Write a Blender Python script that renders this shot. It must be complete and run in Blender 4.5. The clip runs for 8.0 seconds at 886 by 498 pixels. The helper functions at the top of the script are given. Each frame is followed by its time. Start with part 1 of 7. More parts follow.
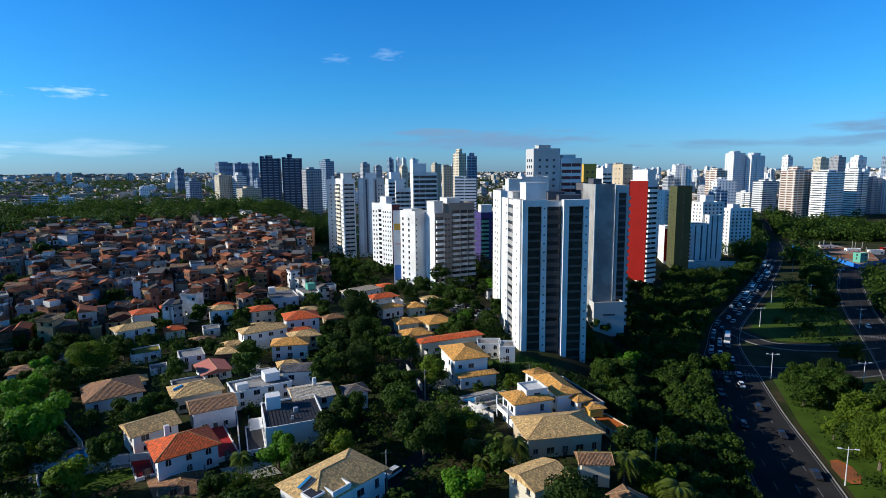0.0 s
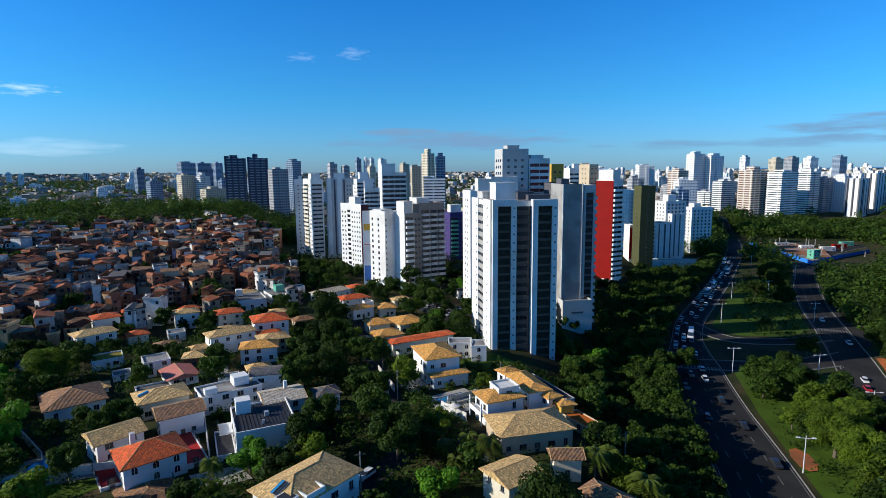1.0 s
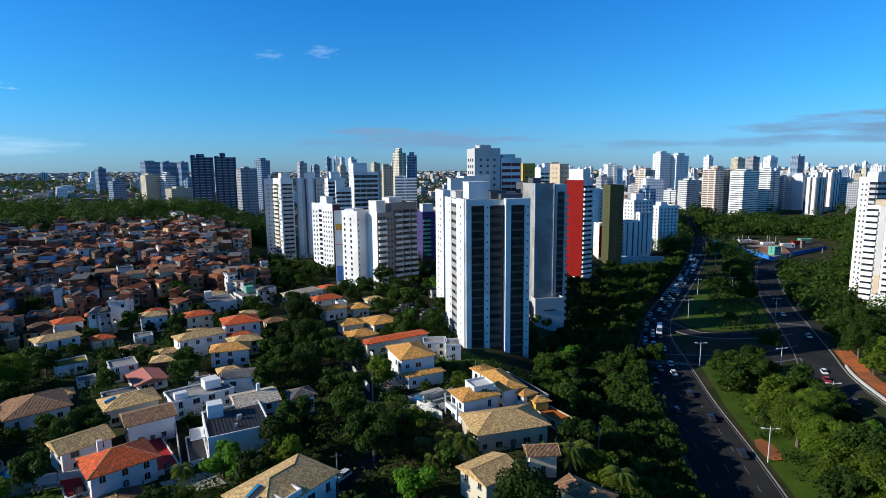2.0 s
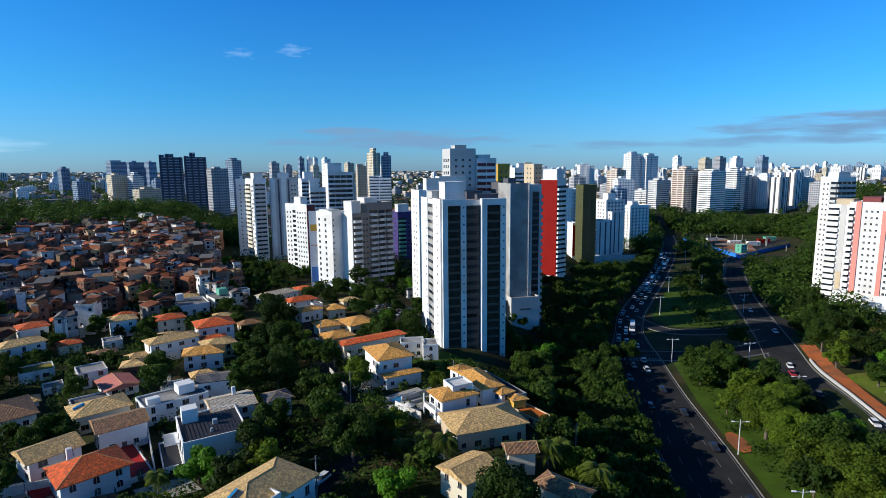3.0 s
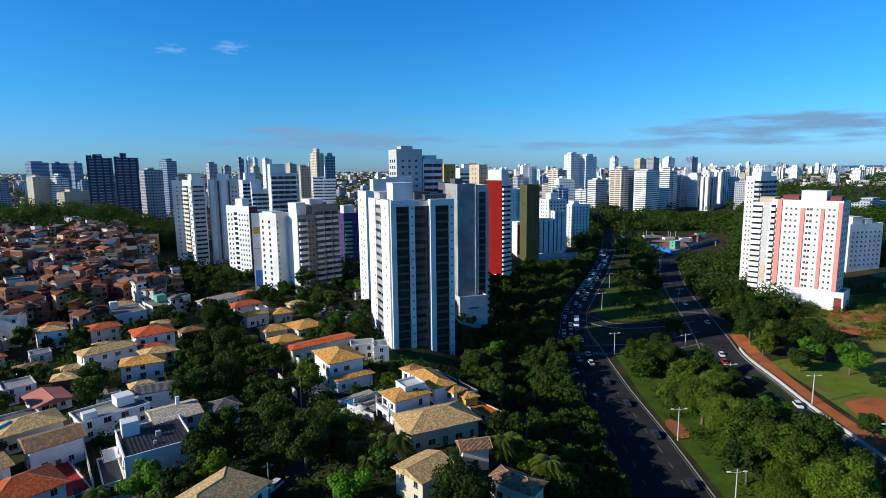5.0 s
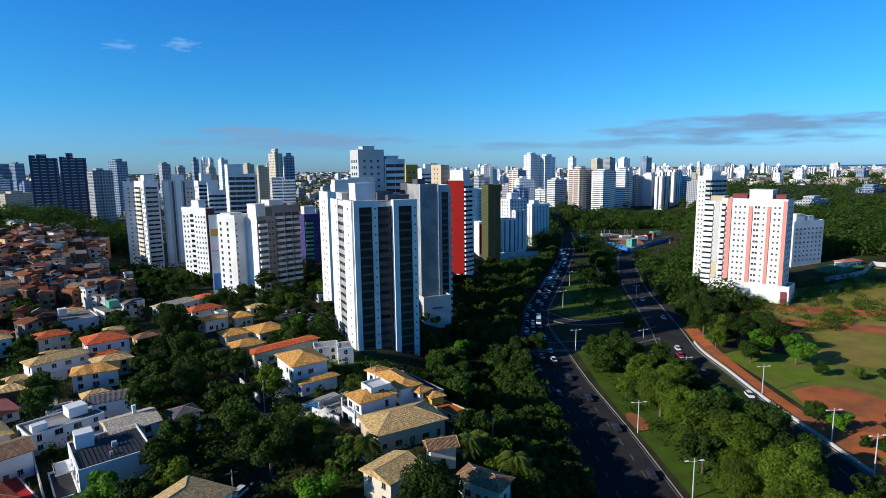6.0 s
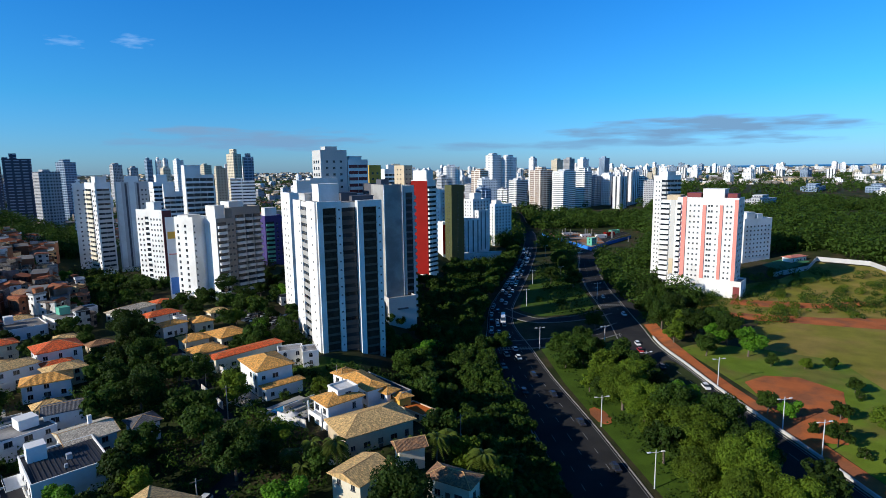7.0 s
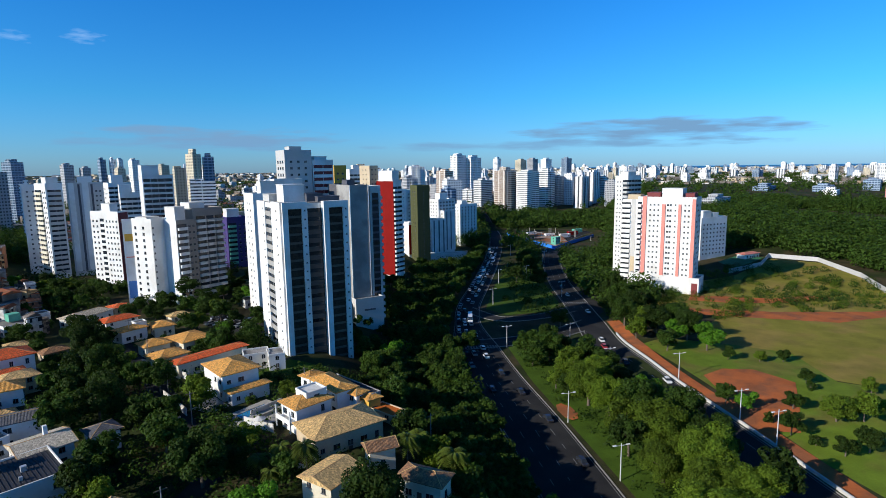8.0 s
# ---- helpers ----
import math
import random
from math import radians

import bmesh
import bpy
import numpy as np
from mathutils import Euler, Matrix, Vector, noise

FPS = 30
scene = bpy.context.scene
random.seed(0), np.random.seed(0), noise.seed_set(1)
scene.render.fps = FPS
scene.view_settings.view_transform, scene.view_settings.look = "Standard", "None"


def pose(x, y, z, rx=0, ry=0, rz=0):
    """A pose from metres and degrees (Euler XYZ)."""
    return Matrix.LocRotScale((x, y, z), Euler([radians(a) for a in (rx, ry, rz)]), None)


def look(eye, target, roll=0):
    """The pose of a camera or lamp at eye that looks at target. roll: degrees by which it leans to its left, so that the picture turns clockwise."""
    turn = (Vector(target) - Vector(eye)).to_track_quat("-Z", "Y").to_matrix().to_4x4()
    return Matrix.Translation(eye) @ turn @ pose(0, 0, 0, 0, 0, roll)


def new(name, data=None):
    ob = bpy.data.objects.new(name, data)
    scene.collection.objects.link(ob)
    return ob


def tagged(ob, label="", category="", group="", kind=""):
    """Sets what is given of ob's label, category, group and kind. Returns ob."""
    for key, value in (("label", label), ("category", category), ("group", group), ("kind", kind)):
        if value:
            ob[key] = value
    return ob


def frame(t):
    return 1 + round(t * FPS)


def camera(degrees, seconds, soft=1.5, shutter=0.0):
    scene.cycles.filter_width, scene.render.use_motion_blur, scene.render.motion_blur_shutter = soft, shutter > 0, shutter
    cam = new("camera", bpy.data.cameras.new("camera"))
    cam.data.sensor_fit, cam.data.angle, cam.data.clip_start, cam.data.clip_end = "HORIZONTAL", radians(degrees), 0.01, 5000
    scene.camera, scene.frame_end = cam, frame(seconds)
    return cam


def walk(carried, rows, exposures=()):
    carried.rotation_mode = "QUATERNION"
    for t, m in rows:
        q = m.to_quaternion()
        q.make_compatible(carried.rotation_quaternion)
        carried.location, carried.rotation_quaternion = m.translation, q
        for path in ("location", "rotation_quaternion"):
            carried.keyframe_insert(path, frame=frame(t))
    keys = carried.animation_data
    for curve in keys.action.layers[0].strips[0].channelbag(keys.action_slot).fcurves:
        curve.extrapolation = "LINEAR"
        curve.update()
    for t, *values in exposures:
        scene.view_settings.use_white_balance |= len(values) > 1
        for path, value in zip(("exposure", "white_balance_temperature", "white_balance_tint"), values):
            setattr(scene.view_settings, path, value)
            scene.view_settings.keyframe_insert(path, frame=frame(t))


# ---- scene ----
cam = camera(77.5, 8.0, soft=0.7)
PATH = [
    (0, (-9.112, 2.119, 75.22), (-9.693, 4.012, 74.938), -0.5),
    (0.5, (-9.452, 1.913, 75.25), (-9.978, 3.822, 74.968), -0.5),
    (1, (-9.831, 1.677, 75.274), (-10.302, 3.6, 74.991), -0.5),
    (1.5, (-10.188, 1.504, 75.302), (-10.608, 3.438, 75.017), -0.5),
    (3, (-11.37, 1.017, 75.373), (-11.648, 2.977, 75.086), -0.5),
    (3.5, (-11.709, 0.802, 75.401), (-11.948, 2.767, 75.114), -0.5),
    (4, (-11.939, 0.584, 75.417), (-12.134, 2.554, 75.13), -0.6),
    (4.5, (-12.192, 0.398, 75.454), (-12.336, 2.372, 75.167), -0.6),
    (6, (-13.256, -0.136, 75.554), (-13.198, 1.842, 75.266), -0.7),
    (6.5, (-13.629, -0.279, 75.54), (-13.506, 1.696, 75.253), -0.7),
    (7, (-14.039, -0.438, 75.534), (-13.847, 1.532, 75.246), -0.8),
    (7.5, (-14.453, -0.596, 75.537), (-14.196, 1.366, 75.248), -0.8),
    (8, (-14.852, -0.723, 75.556), (-14.535, 1.231, 75.267), -0.8),
]
walk(cam, [(t, look(eye, target, roll)) for t, eye, target, roll in PATH])

# ---- light ----
SUN_AZ, SUN_EL = radians(-112), radians(23)
SUN_DIR = Vector((math.sin(SUN_AZ) * math.cos(SUN_EL), math.cos(SUN_AZ) * math.cos(SUN_EL), math.sin(SUN_EL)))
sun = new("sun", bpy.data.lights.new("sun", "SUN"))
sun.data.energy, sun.data.angle, sun.data.color = 4.5, radians(0.5), (1.0, 0.94, 0.83)
sun.matrix_world = look(SUN_DIR * 900, (0, 0, 0))
scene.view_settings.exposure = 0.2


def sky_world():
    w = bpy.data.worlds.new("sky")
    scene.world = w
    w.use_nodes = True
    nt = w.node_tree
    nt.nodes.clear()
    n, ln = nt.nodes.new, nt.links.new
    out, bg = n("ShaderNodeOutputWorld"), n("ShaderNodeBackground")
    sky = n("ShaderNodeTexSky")
    sky.sky_type, sky.sun_disc = "NISHITA", False
    sky.sun_elevation, sky.sun_rotation = SUN_EL, SUN_AZ
    sky.air_density, sky.dust_density, sky.ozone_density = 1.0, 0.35, 3.0
    hsv = n("ShaderNodeHueSaturation")
    hsv.inputs["Saturation"].default_value = 1.0
    tint = n("ShaderNodeMix")
    tint.data_type, tint.blend_type = "RGBA", "MULTIPLY"
    tint.inputs[0].default_value = 1.0
    ln(sky.outputs[0], hsv.inputs["Color"])
    ln(hsv.outputs[0], tint.inputs[6])
    # thin clouds: flat grey-violet banks low over the horizon, a few white wisps higher up
    co = n("ShaderNodeTexCoord")
    sep = n("ShaderNodeSeparateXYZ")
    ln(co.outputs["Generated"], sep.inputs[0])

    def m(op, a, b=None, c=None):
        k = n("ShaderNodeMath")
        k.operation = op
        for i, v in enumerate((a, b, c)):
            if v is None:
                continue
            if isinstance(v, (int, float)):
                k.inputs[i].default_value = v
            else:
                ln(v, k.inputs[i])
        return k.outputs[0]

    az = m("ARCTAN2", sep.outputs[0], sep.outputs[1])
    el = m("ARCSINE", sep.outputs[2])
    # deep tropical blue: the blue grows stronger with height
    ramp = n("ShaderNodeValToRGB")
    ramp.color_ramp.elements[0].position, ramp.color_ramp.elements[0].color = 0.0, (0.42, 0.79, 1.5, 1)
    ramp.color_ramp.elements[1].position, ramp.color_ramp.elements[1].color = 0.42, (0.05, 0.8, 1.68, 1)
    upper = ramp.color_ramp.elements.new(0.62)
    upper.color = (0.06, 0.38, 0.78, 1)
    high = ramp.color_ramp.elements.new(0.95)
    high.color = (0.06, 0.2, 0.4, 1)
    mid = ramp.color_ramp.elements.new(0.12)
    mid.color = (0.21, 0.85, 1.42, 1)
    ln(el, ramp.inputs[0])
    ln(ramp.outputs[0], tint.inputs[7])
    comb = n("ShaderNodeCombineXYZ")
    ln(m("MULTIPLY", az, 34.0), comb.inputs[0])
    ln(m("MULTIPLY", el, 150.0), comb.inputs[1])
    nz = n("ShaderNodeTexNoise")
    nz.inputs["Scale"].default_value, nz.inputs["Detail"].default_value = 1.3, 5.0
    ln(comb.outputs[0], nz.inputs["Vector"])

    wide = n("ShaderNodeCombineXYZ")
    ln(m("MULTIPLY", az, 10.0), wide.inputs[0])
    ln(m("MULTIPLY", el, 75.0), wide.inputs[1])
    bank = n("ShaderNodeTexNoise")
    bank.inputs["Scale"].default_value, bank.inputs["Detail"].default_value = 1.0, 4.0
    ln(wide.outputs[0], bank.inputs["Vector"])

    def blob(a0, e0, ra, re, gain, soft=0.8):
        d = m("ADD", m("POWER", m("DIVIDE", m("SUBTRACT", az, radians(a0)), radians(ra)), 2.0),
              m("POWER", m("DIVIDE", m("SUBTRACT", el, radians(e0)), radians(re)), 2.0))
        v = m("SUBTRACT", m("SUBTRACT", m("MULTIPLY", (bank if ra > 4.5 else nz).outputs[0], 3.0 if ra > 4.5 else 3.4), 0.7 if ra > 4.5 else 1.05), d)
        k = n("ShaderNodeMapRange")
        k.inputs["From Min"].default_value, k.inputs["From Max"].default_value = 0.0, soft
        k.inputs["To Max"].default_value = gain
        ln(v, k.inputs["Value"])
        return k.outputs[0]

    def cover(base, masks, col):
        c = base
        for mk in masks:
            mx = n("ShaderNodeMix")
            mx.data_type = "RGBA"
            ln(mk, mx.inputs[0])
            ln(c, mx.inputs[6])
            mx.inputs[7].default_value = col
            c = mx.outputs[2]
        return c

    col = cover(tint.outputs[2], [blob(-12.5, 3.0, 13, 1.3, 1.0), blob(-18, 3.8, 5, 0.6, 0.9), blob(31, 3.3, 15, 1.4, 1.0),
                                  blob(20, 2.2, 22, 0.6, 0.7)], (1.65, 3.3, 5.4, 1))
    col = cover(col, [blob(-22.5, 11.3, 1.9, 0.7, 0.2, 1.6), blob(-27.5, 10.8, 1.8, 0.6, 0.18, 1.6), blob(-50, 6.8, 3.2, 0.6, 0.5, 1.5),
                      blob(-57, 6.2, 2.8, 0.5, 0.45, 1.5), blob(-49, 2.2, 7, 0.8, 0.3, 1.4), blob(-58, 1.8, 5, 0.9, 0.45, 1.4)], (9, 11, 13, 1))
    ln(col, bg.inputs[0])
    bg.inputs[1].default_value = 0.1
    ln(bg.outputs[0], out.inputs[0])


sky_world()

# ---- materials ----
MATS = {}


def material(name, color, rough=0.8, metal=0.0, var=0.25, scale=0.6, fine=9.0, bump=0.15, vary=0.0, spec=0.3, stain=None, stain_scale=0.12, island=0.0):
    """Plain surface with two scales of variation, bump and, where vary is set, a shade of its own for each object."""
    if name in MATS:
        return MATS[name]
    mat = bpy.data.materials.new(name)
    mat.use_nodes = True
    nt = mat.node_tree
    n, ln = nt.nodes.new, nt.links.new
    b = nt.nodes["Principled BSDF"]
    b.inputs["Roughness"].default_value, b.inputs["Metallic"].default_value = rough, metal
    b.inputs["Specular IOR Level"].default_value = min(spec, 0.12) if rough >= 0.8 else spec
    geo = n("ShaderNodeNewGeometry")
    big, small = n("ShaderNodeTexNoise"), n("ShaderNodeTexNoise")
    big.inputs["Scale"].default_value, big.inputs["Detail"].default_value = scale, 4
    small.inputs["Scale"].default_value, small.inputs["Detail"].default_value = fine, 3
    ln(geo.outputs["Position"], big.inputs["Vector"])
    ln(geo.outputs["Position"], small.inputs["Vector"])
    add = n("ShaderNodeMath")
    add.operation = "ADD"
    ln(big.outputs[0], add.inputs[0])
    ln(small.outputs[0], add.inputs[1])
    rng = n("ShaderNodeMapRange")
    rng.inputs["From Min"].default_value, rng.inputs["From Max"].default_value = 0.65, 1.35
    rng.inputs["To Min"].default_value, rng.inputs["To Max"].default_value = 1 - var, 1 + var
    ln(add.outputs[0], rng.inputs["Value"])
    hsv = n("ShaderNodeHueSaturation")
    hsv.inputs["Color"].default_value = (*color, 1)
    src = hsv.outputs[0]
    if stain:
        mx, st, sr = n("ShaderNodeMix"), n("ShaderNodeTexNoise"), n("ShaderNodeMapRange")
        mx.data_type = "RGBA"
        st.inputs["Scale"].default_value, st.inputs["Detail"].default_value = stain_scale, 5
        ln(geo.outputs["Position"], st.inputs["Vector"])
        sr.inputs["From Min"].default_value, sr.inputs["From Max"].default_value = 0.46, 0.6
        ln(st.outputs[0], sr.inputs["Value"])
        ln(sr.outputs[0], mx.inputs[0])
        mx.inputs[6].default_value, mx.inputs[7].default_value = (*color, 1), (*stain, 1)
        ln(mx.outputs[2], hsv.inputs["Color"])
    if vary or island:
        info, vr, mul = n("ShaderNodeObjectInfo"), n("ShaderNodeMapRange"), n("ShaderNodeMath")
        vr.inputs["To Min"].default_value, vr.inputs["To Max"].default_value = 1 - (island or vary), 1 + (island or vary)
        ln(geo.outputs["Random Per Island"] if island else info.outputs["Random"], vr.inputs["Value"])
        mul.operation = "MULTIPLY"
        ln(vr.outputs[0], mul.inputs[0])
        ln(rng.outputs[0], mul.inputs[1])
        ln(mul.outputs[0], hsv.inputs["Value"])
    else:
        ln(rng.outputs[0], hsv.inputs["Value"])
    ln(src, b.inputs["Base Color"])
    if bump:
        bp = n("ShaderNodeBump")
        bp.inputs["Strength"].default_value, bp.inputs["Distance"].default_value = bump, 0.08
        ln(add.outputs[0], bp.inputs["Height"])
        ln(bp.outputs[0], b.inputs["Normal"])
    if "foliage" in name or "frond" in name:
        # leaves let part of the light through
        tr, mix = n("ShaderNodeBsdfTranslucent"), n("ShaderNodeMixShader")
        ln(src, tr.inputs["Color"])
        mix.inputs[0].default_value = 0.38
        ln(b.outputs[0], mix.inputs[1])
        ln(tr.outputs[0], mix.inputs[2])
        ln(mix.outputs[0], nt.nodes["Material Output"].inputs["Surface"])
    MATS[name] = mat
    return mat


def facade(name, wall, glass, bw, bh, ww, wh, vary=0.12, band=0.0):
    """Far facade: a grid of windows in the UV map, which is in metres. bw, bh: spacing; ww, wh: window's share of it."""
    if name in MATS:
        return MATS[name]
    mat = bpy.data.materials.new(name)
    mat.use_nodes = True
    nt = mat.node_tree
    n, ln = nt.nodes.new, nt.links.new
    b = nt.nodes["Principled BSDF"]
    uv, sep = n("ShaderNodeTexCoord"), n("ShaderNodeSeparateXYZ")
    ln(uv.outputs["UV"], sep.inputs[0])

    def m(op, a, c=None):
        k = n("ShaderNodeMath")
        k.operation = op
        for i, v in enumerate((a, c)):
            if v is None:
                continue
            if isinstance(v, (int, float)):
                k.inputs[i].default_value = v
            else:
                ln(v, k.inputs[i])
        return k.outputs[0]

    fu, fv = m("FRACT", m("DIVIDE", sep.outputs[0], bw)), m("FRACT", m("DIVIDE", sep.outputs[1], bh))
    win = m("MULTIPLY", m("LESS_THAN", m("ABSOLUTE", m("SUBTRACT", fu, 0.5)), ww / 2), m("LESS_THAN", m("ABSOLUTE", m("SUBTRACT", fv, 0.5)), wh / 2))
    up = m("GREATER_THAN", sep.outputs[1], 0.0)
    win = m("MULTIPLY", win, up)
    info, vr = n("ShaderNodeObjectInfo"), n("ShaderNodeMapRange")
    vr.inputs["To Min"].default_value, vr.inputs["To Max"].default_value = 1 - vary, 1 + vary
    ln(info.outputs["Random"], vr.inputs["Value"])
    nz, geo = n("ShaderNodeTexNoise"), n("ShaderNodeNewGeometry")
    nz.inputs["Scale"].default_value, nz.inputs["Detail"].default_value = 0.15, 5
    ln(geo.outputs["Position"], nz.inputs["Vector"])
    hsv = n("ShaderNodeHueSaturation")
    hsv.inputs["Color"].default_value = (*wall, 1)
    ln(m("MULTIPLY", vr.outputs[0], m("ADD", m("MULTIPLY", nz.outputs[0], 0.3), 0.85)), hsv.inputs["Value"])
    mx = n("ShaderNodeMix")
    mx.data_type = "RGBA"
    ln(win, mx.inputs[0])
    ln(hsv.outputs[0], mx.inputs[6])
    cell, cb = n("ShaderNodeTexWhiteNoise"), n("ShaderNodeCombineXYZ")
    cell.noise_dimensions = "2D"
    ln(m("FLOOR", m("DIVIDE", sep.outputs[0], min(bw, 3.5))), cb.inputs[0])
    ln(m("FLOOR", m("DIVIDE", sep.outputs[1], bh)), cb.inputs[1])
    ln(cb.outputs[0], cell.inputs["Vector"])
    pane = n("ShaderNodeMix")
    pane.data_type = "RGBA"
    ln(m("MULTIPLY", m("POWER", cell.outputs["Value"], 3.0), 0.6), pane.inputs[0])
    pane.inputs[6].default_value = (*glass, 1)
    pane.inputs[7].default_value = (*(0.5 * g + 0.3 * c for g, c in zip(glass, wall)), 1)
    ln(pane.outputs[2], mx.inputs[7])
    ln(mx.outputs[2], b.inputs["Base Color"])
    rr = n("ShaderNodeMapRange")
    rr.inputs["To Min"].default_value, rr.inputs["To Max"].default_value = 0.75, 0.25
    ln(win, rr.inputs["Value"])
    ln(rr.outputs[0], b.inputs["Roughness"])
    bp = n("ShaderNodeBump")
    bp.inputs["Distance"].default_value, bp.invert = 0.3, True
    ln(win, bp.inputs["Height"])
    ln(bp.outputs[0], b.inputs["Normal"])
    MATS[name] = mat
    return mat


def tiled(name, color, rib=0.27, course=0.42, stain=(0.1, 0.08, 0.06), amount=0.5, vary=0.12):
    """Clay roof tiles: ribs run down the slope, courses across it, by the UV map in metres; lichen and soot in patches."""
    if name in MATS:
        return MATS[name]
    mat = bpy.data.materials.new(name)
    mat.use_nodes = True
    nt = mat.node_tree
    n, ln = nt.nodes.new, nt.links.new
    b = nt.nodes["Principled BSDF"]
    b.inputs["Roughness"].default_value = 0.85
    uv, sep = n("ShaderNodeTexCoord"), n("ShaderNodeSeparateXYZ")
    ln(uv.outputs["UV"], sep.inputs[0])

    def m(op, a, c=None):
        k = n("ShaderNodeMath")
        k.operation = op
        for i, v in enumerate((a, c)):
            if v is None:
                continue
            if isinstance(v, (int, float)):
                k.inputs[i].default_value = v
            else:
                ln(v, k.inputs[i])
        return k.outputs[0]

    wave = m("ABSOLUTE", m("SINE", m("MULTIPLY", sep.outputs[0], math.pi / rib)))
    step = m("FRACT", m("DIVIDE", sep.outputs[1], course))
    cell = n("ShaderNodeTexWhiteNoise")
    cell.noise_dimensions = "2D"
    cb = n("ShaderNodeCombineXYZ")
    ln(m("FLOOR", m("DIVIDE", sep.outputs[0], rib)), cb.inputs[0])
    ln(m("FLOOR", m("DIVIDE", sep.outputs[1], course)), cb.inputs[1])
    ln(cb.outputs[0], cell.inputs["Vector"])
    geo, nz, n2 = n("ShaderNodeNewGeometry"), n("ShaderNodeTexNoise"), n("ShaderNodeTexNoise")
    nz.inputs["Scale"].default_value, nz.inputs["Detail"].default_value = 1.3, 8
    n2.inputs["Scale"].default_value, n2.inputs["Detail"].default_value = 2.5, 4
    ln(geo.outputs["Position"], nz.inputs["Vector"])
    ln(geo.outputs["Position"], n2.inputs["Vector"])
    info = n("ShaderNodeObjectInfo")
    val = m("ADD", m("ADD", m("MULTIPLY", cell.outputs["Value"], 0.8), m("MULTIPLY", info.outputs["Random"], 2 * vary)), m("MULTIPLY", n2.outputs[0], 0.7))
    hsv = n("ShaderNodeHueSaturation")
    hsv.inputs["Color"].default_value = (*color, 1)
    ln(m("ADD", val, 0.16), hsv.inputs["Value"])
    rg = n("ShaderNodeMapRange")
    rg.inputs["From Min"].default_value, rg.inputs["From Max"].default_value, rg.inputs["To Max"].default_value = 0.42, 0.66, amount
    ln(nz.outputs[0], rg.inputs["Value"])
    mx = n("ShaderNodeMix")
    mx.data_type = "RGBA"
    ln(rg.outputs[0], mx.inputs[0])
    ln(hsv.outputs[0], mx.inputs[6])
    mx.inputs[7].default_value = (*stain, 1)
    ln(mx.outputs[2], b.inputs["Base Color"])
    bp = n("ShaderNodeBump")
    bp.inputs["Distance"].default_value, bp.inputs["Strength"].default_value = 0.1, 0.55
    ln(m("ADD", wave, m("MULTIPLY", step, 0.5)), bp.inputs["Height"])
    ln(bp.outputs[0], b.inputs["Normal"])
    MATS[name] = mat
    return mat


WHITE = material("white_paint", (0.78, 0.78, 0.76), 0.7, var=0.06, scale=0.12, fine=1.5, bump=0.05, stain=(0.66, 0.64, 0.6), stain_scale=0.08)
WHITE_WORN = material("worn_white_paint", (0.72, 0.71, 0.68), 0.75, var=0.12, scale=0.3, fine=3, bump=0.08, stain=(0.5, 0.47, 0.42), stain_scale=0.2)
CREAM = material("cream_paint", (0.66, 0.6, 0.46), 0.75, var=0.1, scale=0.2, fine=2, bump=0.05)
GREY = material("grey_concrete", (0.36, 0.35, 0.33), 0.85, var=0.14, scale=0.2, fine=2.5, stain=(0.26, 0.25, 0.24))
LIGHT_GREY = material("light_grey_render", (0.52, 0.51, 0.49), 0.8, var=0.1, scale=0.15, fine=2)
DARK_GREY = material("dark_grey_render", (0.1, 0.1, 0.115), 0.7, var=0.12, scale=0.2, fine=2)
TAUPE = material("taupe_tile", (0.26, 0.235, 0.21), 0.7, var=0.12, scale=0.2, fine=2)
# grey-brown tile of the tower recess, its shade put into the colour
TAUPE_SHADED = material("shaded_taupe_tile", (0.075, 0.068, 0.062), 0.75, var=0.14, scale=0.2, fine=2)
RED_WALL = material("red_tile_cladding", (0.22, 0.008, 0.006), 0.7, var=0.12, scale=0.2, fine=2, bump=0.05, spec=0.1)
MAROON = material("maroon_cladding", (0.2, 0.04, 0.04), 0.6, var=0.1, scale=0.2, fine=2, bump=0.05)
OCHRE = material("ochre_paint", (0.62, 0.36, 0.06), 0.7, var=0.1, scale=0.2, fine=2, bump=0.05)
OLIVE = material("olive_render", (0.085, 0.09, 0.04), 0.8, var=0.12, scale=0.15, fine=2)
PINK = material("salmon_pink_paint", (0.7, 0.27, 0.22), 0.75, var=0.08, scale=0.2, fine=2, bump=0.05)
PURPLE = material("violet_paint", (0.055, 0.04, 0.16), 0.75, var=0.08, scale=0.2, fine=2, bump=0.05)
MINT = material("mint_green_panel", (0.12, 0.42, 0.3), 0.6, var=0.08, scale=0.3, fine=2, bump=0.05)
BLUE_PAINT = material("blue_paint", (0.1, 0.24, 0.55), 0.6, var=0.1, scale=0.3, fine=2, bump=0.05)
BEIGE = material("beige_render", (0.55, 0.44, 0.3), 0.8, var=0.1, scale=0.2, fine=2)
ROOF_GREY = material("roof_membrane", (0.3, 0.29, 0.28), 0.9, var=0.2, scale=0.3, fine=2, stain=(0.18, 0.17, 0.16))
ROOF_BLACK = material("black_corrugated_roof", (0.035, 0.035, 0.04), 0.65, var=0.25, scale=0.5, fine=4)
GLASS = material("dark_window_glass", (0.02, 0.026, 0.034), 0.16, var=0.3, scale=0.35, fine=1.0, bump=0.0, vary=0.5, spec=0.5)
BRONZE = material("bronze_glazing", (0.05, 0.034, 0.024), 0.5, var=0.5, scale=0.4, fine=1.4, bump=0.02, spec=0.1)
FRAME = material("aluminium_frame", (0.3, 0.3, 0.31), 0.4, 0.6, var=0.1)
